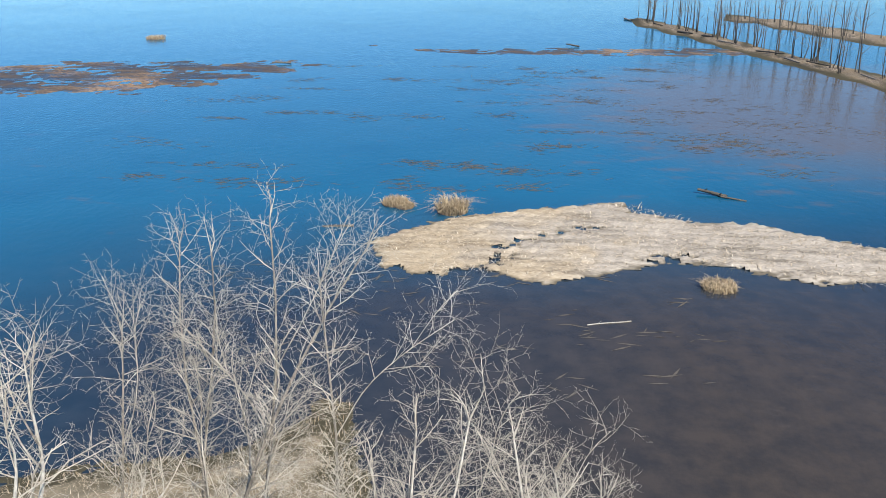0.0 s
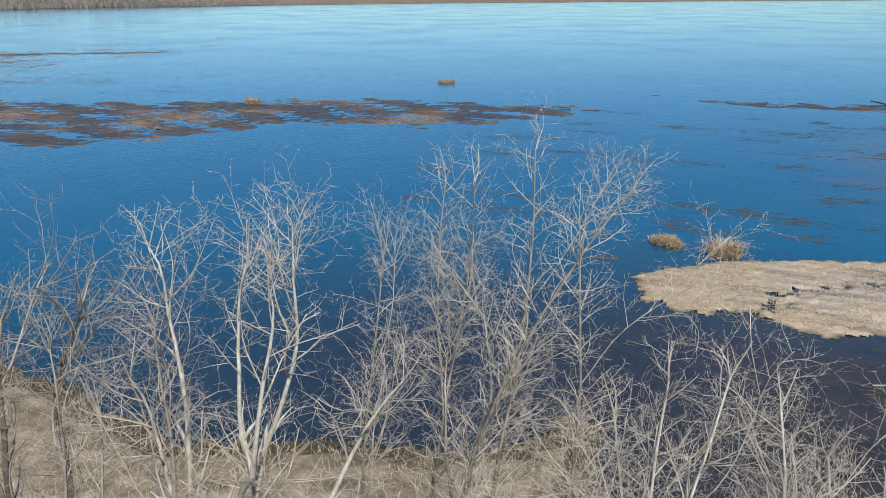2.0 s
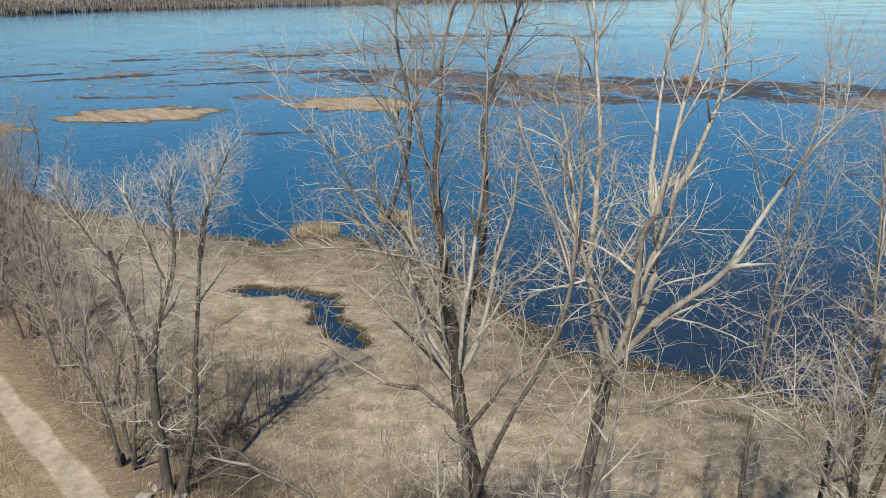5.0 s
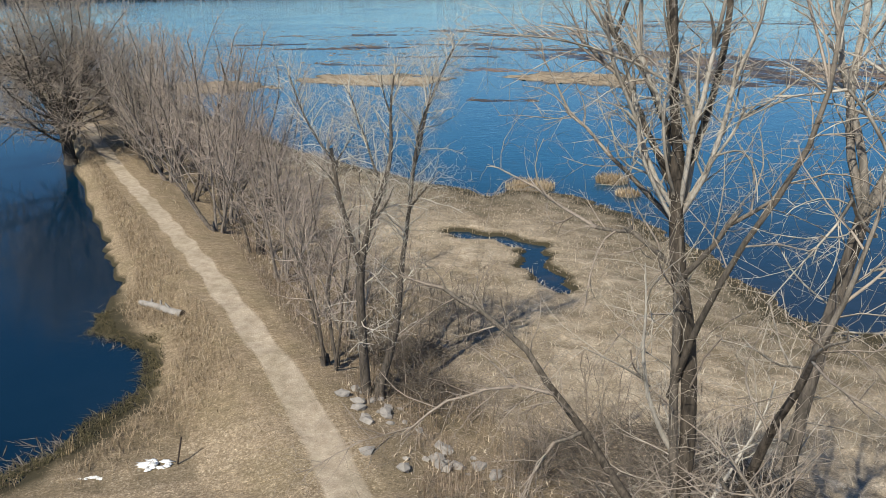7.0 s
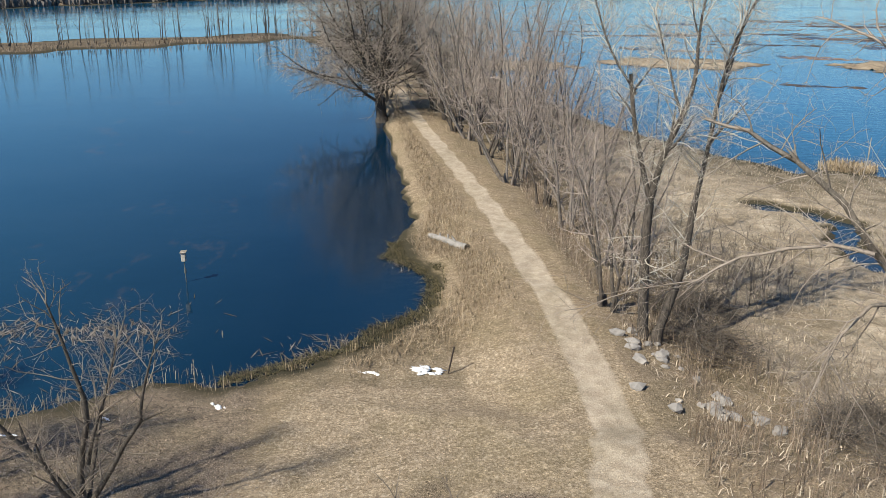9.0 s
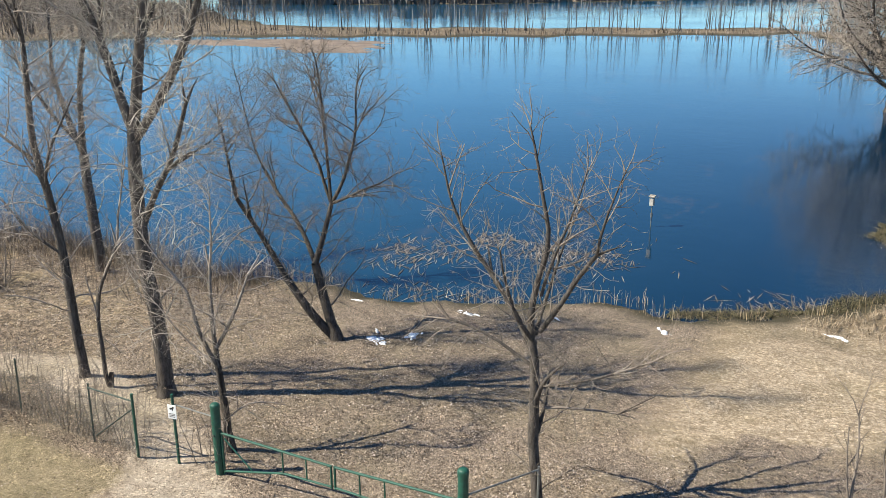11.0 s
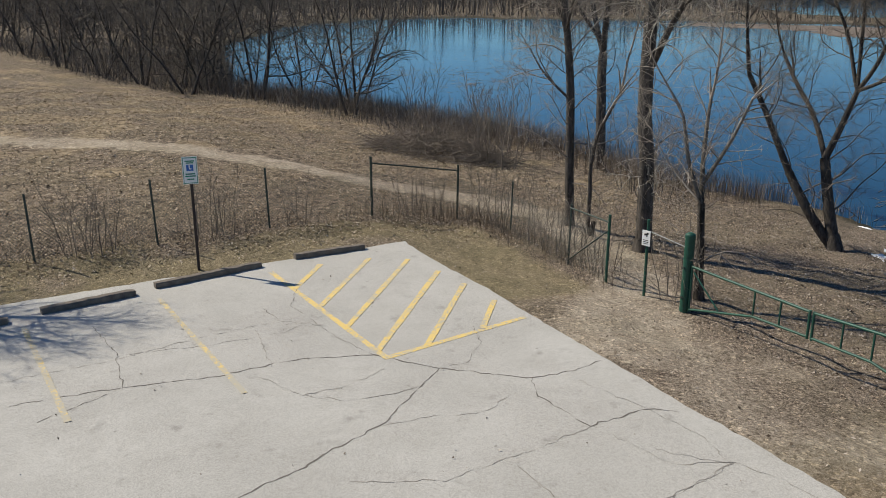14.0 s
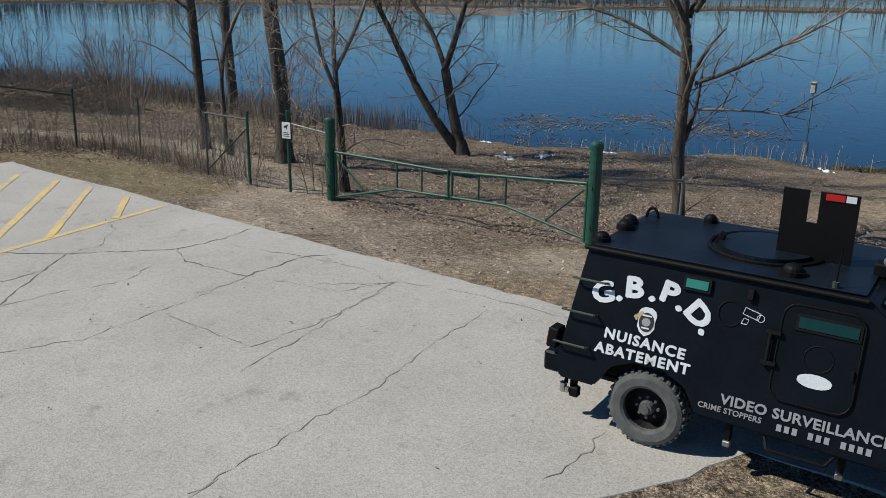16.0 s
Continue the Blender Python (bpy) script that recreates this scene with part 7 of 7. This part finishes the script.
blades("marsh_edge_reeds", x, y, 0.55, 0.028, 0.6, STRAW, "golden standing reeds at the marsh edge", "reeds", 10)
x, y = scatter(30000, -22, 14, -64, -20, 11, lambda x, y, g: clear(x, y) & dry(x, y) & ((y < -22.5) | (x < -13)))
blades("bank_grass", x, y, 0.11, 0.026, 1.3, STRAW, "short dry grass on the bank above the trail", "grass", 12)
x, y = scatter(90000, -34, -14, -74, -20, 13, lambda x, y, g: dry(x, y, -0.1) & (seg_dist(x, y, POND, True) < 5.5 * g.rand(len(x)) + 0.4 * (y < -24)) & ((y < -24) | (g.rand(len(x)) < 0.15)))
blades("bank_brush", x, y, 1.1, 0.012, 0.3, BROWN, "thicket of thin brown stems along the bank", "brush", 14, bend=0.1)
x, y = scatter(20000, -90, -16, 8.5, 22, 15, lambda x, y, g: dry(x, y) & (seg_dist(x, y, PATH_LINE) > 2.3) & (seg_dist(x, y, PATH_LINE) < 3 + 7 * g.rand(len(x))) & (wave(x, y, 6, 71) > -0.35) & (x < -19))
blades("dike_brush", x, y, 0.95, 0.022, 0.4, BROWN, "brown brush below the dike path", "brush", 16, bend=0.2)
x, y = scatter(70000, -60, 12, -100, -36, 17, lambda x, y, g: dry(x, y, -0.05) & (x < wood_edge(y) + 0.8 * g.normal(0, 1, len(x))) & (g.rand(len(x)) < 0.9))
blades("woodland_brush", x, y, 1.7, 0.02, 1.1, THICKET, "grey-brown undergrowth of the woods", "brush", 18, bend=0.1)
x, y = scatter(13000, -70, 70, -200, -74, 27, lambda x, y, g: dry(x, y, -0.05) & (x < wood_edge(y) + 0.8 * g.normal(0, 1, len(x))))
blades("far_thicket", x, y, 2.8, 0.05, 1.1, THICKET, "dark undergrowth of the woods beside the pond", "brush", 28, bend=0.15)
# along the fence
g = np.random.RandomState(19)
s = 0.8 * g.rand(1900)
line = np.array([(4, -21.3), (-9, -21.9), (-12.4, -22.8), (-12.7, -20.4), (-12.6, -15.6), (-13.1, -14.2)])
k = np.clip((s * 5).astype(int), 0, 4)
f = (s * 5 - k)[:, None]
p = line[k] * (1 - f) + line[k + 1] * f + g.normal(0, 0.45, (1900, 2))
blades("fence_brush", p[:, 0], p[:, 1], 0.7, 0.008, 0.9, BROWN, "thin brown weeds along the fence", "brush", 20, bend=0.15)
# reeds lying on the island
x, y = scatter(11000, -17, 56, 71, 99, 21, lambda x, y, g: inside(x, y, [(-16, 81), (-9, 90), (9.9, 97.6), (18, 91), (31, 86.5), (55, 78), (54, 72), (40, 74), (26, 76), (13, 80), (1.3, 74), (-9.6, 75), (-14, 76)]))
blades("island_reeds", x, y, 0.34, 0.07, 1.5, GREYREED, "flattened dead reeds on the island", "reeds", 22, z=np.full(len(x), WATER + 0.22))
# wet mats of old reed and weed along the dike's foot
OLIVE = blade_material("wet_olive_weed", (0.045, 0.042, 0.022), (0.095, 0.085, 0.047), (0.20, 0.168, 0.1))
x, y = scatter(60000, -52, -30, -8, 3, 23, lambda x, y, g: (np.abs(seg_dist(x, y, POND, True) + np.where(inside(x, y, POND), -0.35, 0.2)) < 0.2 + 0.7 * g.rand(len(x)) * np.clip(0.45 + wave(x, y, 4, 65), 0, 1.3)) & inside(x, y, POND) | (seg_dist(x, y, POND, True) < 0.4 * g.rand(len(x))))
blades("shore_weed", x, y, 0.15, 0.035, 2.6, OLIVE, "dark wet weed and rotting reeds along the pond's edge", "weed", 24, z=np.maximum(ground(x, y), WATER) + 0.03, bend=0.2)
# reed lodges and tussocks
for i, (x0, y0, rad, hi) in enumerate([(-9.4, 92.6, 1.7, 1.9), (-16.3, 94.8, 1.5, 0.9), (-15.0, 93.6, 1.0, 0.7), (-70.1, 46.6, 1.6, 0.9), (-65.0, 45.0, 1.1, 0.6), (16.5, 73.6, 1.6, 0.7), (-109, 240, 2.6, 1.2), (-133, 176, 1.8, 1.6), (-71, 38.0, 2.4, 0.8)]):
    g = np.random.RandomState(40 + i)
    a, q = g.uniform(0, math.tau, 700), np.sqrt(g.rand(700)) * rad
    blades("reed_tussock", x0 + q * np.cos(a), y0 + q * np.sin(a), hi, 0.07, 0.6, STRAW, "tussock of dry golden reeds in the water", "reeds", 50 + i, z=np.full(700, WATER))
# leaf litter
def litter_cover(n, x0, x1, y0, y1, seed, size, keep, lift=0.012, mat=LEAVES):
    x, y = scatter(n, x0, x1, y0, y1, seed, keep)
    g = np.random.RandomState(seed + 1)
    m = len(x)
    z = ground(x, y) + lift + 0.02 * g.rand(m)
    a, t, s = g.uniform(0, math.tau, m), g.normal(0, 0.35, m), size * g.uniform(0.5, 1.3, m)
    ux, uy, uz = np.cos(a) * s, np.sin(a) * s, t * s
    vx, vy, vz = -np.sin(a) * s * 0.6, np.cos(a) * s * 0.6, g.normal(0, 0.3, m) * s
    c = np.stack([x, y, z], 1)
    u, v = np.stack([ux, uy, uz], 1), np.stack([vx, vy, vz], 1)
    verts = np.stack([c - u, c + v, c + u, c - v], 1).reshape(-1, 3)
    faces = np.arange(m * 4).reshape(-1, 4)
    stuff("leaf_litter", verts, faces, mat, "dead leaves strewn over the ground", "leaves")


litter_cover(95000, -27, -9.3, -28, -3, 81, 0.028, lambda x, y, g: dry(x, y) & (seg_dist(x, y, TRAIL) > 0.8 + 0.6 * g.rand(len(x))) & (g.rand(len(x)) < np.clip(0.75 + 0.5 * wave(x, y, 3, 83), 0.15, 1)) & (g.rand(len(x)) > smooth(-12, -6, y) * smooth(-17, -21, x)) & ((x < -12.8) | (g.rand(len(x)) < 0.07)))
litter_cover(26000, -13.5, 8, -24, -19.5, 85, 0.032, lambda x, y, g: g.rand(len(x)) < np.clip(1.1 - np.abs(y + 21.6) * 0.5, 0.15, 1), mat=PALE_LEAVES)
litter_cover(42000, -20, 10, -60, -24, 87, 0.042, lambda x, y, g: dry(x, y) & clear(x, y), mat=PALE_LEAVES)
litter_cover(160, -8.6, 2, -17.5, -3.5, 89, 0.02, lambda x, y, g: g.rand(len(x)) < 0.9, 0.036)

# shrubs along the fence and brush heaps
SHRUBS = [tree_meshes(200 + i, clump_limbs(210 + i, 7, 1.3 + 0.2 * i, 0.6, 0.014), SHRUB, TWIG_BROWN, TWIG_BROWN) for i in range(3)]
rr = random.Random(12)
for i, (x, y) in enumerate([(-1.7, -21.2), (-1.2, -21.4), (-4.2, -21.3), (-4.8, -21.6), (-6.8, -21.7), (-10.4, -22.3), (-11.4, -22.7), (-12.9, -21.6), (-13.2, -19.6), (-12.9, -18.4), (-13.1, -16.6), (-13.4, -17.6), (-13.9, -19.2), (-14.2, -22.6), (-13.5, -23.5), (-13.5, -14.3)]):
    tree(SHRUBS[i % 3], x, y, "bare thin-stemmed shrub growing through the fence", "shrub", "fence shrubs", 77 * i, rr.uniform(0.7, 1.1), name="shrub")
for i, (x, y) in enumerate([(-18.6, -33.6), (-19.6, -32.2), (-17.4, -35.2), (-20.4, -34.0), (-22.4, -26.5), (-24.0, -27.6), (-21.8, -36.5), (-23.4, -39.0), (-24.6, -43), (-23.0, -47), (-22.0, -24.8), (-40.5, 15.5), (-38.5, 16.5), (-42.0, 14.0), (-36.5, 13.0), (-31, 14.5), (-27, 15.5), (-24, 13.0), (-47, 17), (-52, 15), (-25.5, 20.5), (-23.5, 17.5), (-21.5, 19.5), (-27.5, 18.5), (-24.0, 22.5), (-19.5, 17.0), (-41.0, 18.4), (-42.5, 17.2), (-39.5, 19.2), (-21.5, -52), (-21.8, -57), (-19.5, -60.5), (-16.5, -66), (-15.5, -69), (-15.5, -73)]):
    tree(SHRUBS[i % 3], x, y, "tangled bare brush heap", "brush", "brush heaps", 61 * i, rr.uniform(1.3, 2.3), name="brush_heap")

# a long heap of cut brush beside the trail, and dark thickets below the dike
def stick_pile(x0, y0, long, wide, high, turn, count, seed, mat, label):
    g = random.Random(seed)
    w = Wood()
    c, s = math.cos(radians(turn)), math.sin(radians(turn))
    for i in range(count):
        a, q = g.uniform(0, math.tau), math.sqrt(g.random())
        u, v = q * math.cos(a) * long, q * math.sin(a) * wide
        x, y = x0 + u * c - v * s, y0 + u * s + v * c
        z = float(ground(x, y)) + high * max(0.0, 1 - q * q) * g.random() ** 0.6
        d = Vector((g.gauss(0, 1), g.gauss(0, 1), g.gauss(0.12, 0.28))).normalized()
        p = [Vector((x - x0, y - y0, z))]
        step = g.uniform(0.25, 0.75)
        for k in range(3):
            d = (d + Vector((g.gauss(0, 0.2), g.gauss(0, 0.2), g.gauss(-0.04, 0.15)))).normalized()
            p.append(p[-1] + d * step)
        r0 = g.uniform(0.006, 0.02)
        w.tube(p, [r0, r0 * 0.8, r0 * 0.6, r0 * 0.35], 3)
    ob = new("brush_heap", w.mesh("brush_heap", mat))
    ob.location = (x0, y0, 0)
    return tagged(ob, label, "brush", kind="stuff")


stick_pile(-17.9, -34.9, 3.7, 1.7, 1.0, 132, 1500, 301, TWIG_BROWN, "long heap of cut brown branches beside the trail")
for i, (x0, y0, rad, hi, turn) in enumerate([(-25.5, 19.5, 3.0, 1.1, 40), (-22.5, 16.8, 2.6, 1.2, 110), (-21.5, 20.5, 2.4, 1.0, 70), (-26.0, 15.6, 2.4, 1.0, 150), (-34.0, 13.0, 2.2, 1.3, 20), (-38.5, 13.6, 2.2, 1.1, 80)]):
    stick_pile(x0, y0, rad, rad * 0.7, hi, turn, 620, 310 + i, WOOD_TWIG, "tangle of dark fallen wood among the brush")

# floating mats of broken reed on the pond and far out on the lake
def mats(name, spots, seed, mat, label, blade=0.5):
    g = np.random.RandomState(seed)
    vs, fs = [], []
    for x0, y0, rx, ry, n in spots:
        x, y = x0 + g.normal(0, rx, n), y0 + g.normal(0, ry, n)
        a, s = g.normal(0.3, 0.5, n), blade * g.uniform(0.4, 1.3, n)
        for i in range(n):
            dx, dy = math.cos(a[i]) * s[i], math.sin(a[i]) * s[i]
            w = 0.03 * blade / 0.5
            z = WATER + 0.006 + 0.02 * g.rand()
            k = len(vs)
            vs += [(x[i] - dx, y[i] - dy, z), (x[i] + dy * w * 2, y[i] - dx * w * 2, z), (x[i] + dx, y[i] + dy, z), (x[i] - dy * w * 2, y[i] + dx * w * 2, z)]
            fs.append((k, k + 1, k + 2, k + 3))
    stuff(name, vs, fs, mat, label, "reeds")


mats("floating_reeds", [(-38.5, -17.5, 1.8, 2.4, 60), (-41, -13.6, 1.2, 2.0, 40), (-36.7, -13.6, 0.8, 1.6, 40), (-37.0, -19.5, 1.2, 1.6, 30), (-46, -44, 7, 7, 240), (-60, -60, 9, 9, 240), (-35.5, -3.6, 0.9, 1.2, 220), (-49, 0.2, 1.2, 0.7, 160), (-30.4, -17.0, 0.7, 2.0, 150), (-35.6, -21.4, 0.9, 1.5, 170), (-39.2, -18.7, 0.7, 0.9, 90), (-38.4, -13.8, 0.8, 1.6, 180), (-38.2, -16.2, 0.6, 0.8, 50), (-33.2, -21.7, 0.7, 0.9, 70)], 5, THICKET, "broken reed stems floating on the pond")
mats("floating_reeds", [(-38.4, -68.8, 2.4, 2.0, 70), (-43.3, -70.8, 2.5, 2.0, 70), (-38.7, -78.5, 3.0, 2.4, 70), (-46.3, -80.3, 4.0, 3.0, 90), (-43.7, -63.9, 3.0, 1.6, 60), (-55, -75, 5.0, 5.0, 80), (-62, -95, 7.0, 6.0, 100)], 7, THICKET, "broken reed stems floating far out on the pond", 0.7)
rr = random.Random(31)
spots = [(rr.uniform(-290, -170), rr.uniform(30, 230), rr.uniform(3, 10), rr.uniform(1.5, 5), 60) for _ in range(70)] + [(rr.uniform(-60, 40), rr.uniform(95, 200), rr.uniform(1, 5), rr.uniform(0.6, 2), 50) for _ in range(60)]
spots += [(rr.uniform(20, 70), rr.uniform(120, 215), rr.uniform(3, 9), rr.uniform(2, 5), 40) for _ in range(22)] + [(rr.uniform(-30, 14), rr.uniform(52, 75), rr.uniform(0.6, 2), rr.uniform(0.5, 1), 5) for _ in range(30)]
mats("lake_debris", spots, 6, DEBRIS, "scattered dark reed debris on the lake", 0.85)
spots = [(rr.gauss(-305, 22), rr.gauss(205, 62), rr.uniform(2, 6), rr.uniform(3, 12), 26) for _ in range(90)] + [(rr.gauss(-250, 30), rr.gauss(110, 40), rr.uniform(2, 5), rr.uniform(3, 9), 22) for _ in range(40)]
mats("reed_rafts", spots, 8, BROWN, "thin brown rafts of dead reed far out on the lake", 1.9)

# brush and woods behind the pond
x, y = scatter(30000, -270, -20, -330, 0, 101, lambda x, y, g: (ground(x, y) > WATER + 0.05) & (seg_dist(x, y, POND, True) < 14) & (x + y < -190))
blades("far_bank_brush", x, y, 1.3, 0.16, 0.35, BROWN, "brown brush on the far bank of the pond", "brush", 102, bend=0.1)
x, y = scatter(32000, -330, 130, -520, -135, 103, lambda x, y, g: (ground(x, y) > WATER + 0.1) & (seg_dist(x, y, POND, True) > 6) & (((x + y < -250) & (y < -185)) | ((x > -40) & (y < -135) & (x < wood_edge(y) + 6))))
blades("back_woods", x, y, 7.0, 0.14, 0.5, THICKET, "distant leafless woods behind the pond", "woods", 104, bend=0.05)

# the wooded far shore
g = np.random.RandomState(91)
vs, fs = [], []
for (ax, ay), (bx, by) in zip(FAR[1:], FAR[2:11]):
    thinning = (bx, by) == FAR[10]
    d = math.dist((ax, ay), (bx, by))
    for i in range(int(d * 3.4)):
        s, back = g.rand(), 14 + 150 * g.rand() ** 2.2
        nx, ny = -(by - ay) / d, (bx - ax) / d
        x, y = ax + (bx - ax) * s + nx * back, ay + (by - ay) * s + ny * back
        h, w = g.uniform(3, 7) * (1 + back * 0.006), g.uniform(1.0, 3.0)
        h = h * max(0.15, 1.1 - 1.2 * s) if thinning else h
        z = WATER + min(back * 0.02, 6) - 0.3
        a = g.uniform(0, math.pi)
        for c in (0, 1):
            dx, dy = math.cos(a + c * 1.57) * w, math.sin(a + c * 1.57) * w
            k = len(vs)
            vs += [(x - dx * 0.7, y - dy * 0.7, z), (x + dx * 0.7, y + dy * 0.7, z), (x + dx, y + dy, z + h * 0.6), (x + dx * 0.3, y + dy * 0.3, z + h), (x - dx, y - dy, z + h * 0.65)]
            fs.append((k, k + 1, k + 2, k + 3, k + 4))
me = mesh_from("far_woods", vs, fs, FAR_GREY)
tagged(new("far_woods", me), "grey leafless woods along the far shore", "woods", kind="stuff")
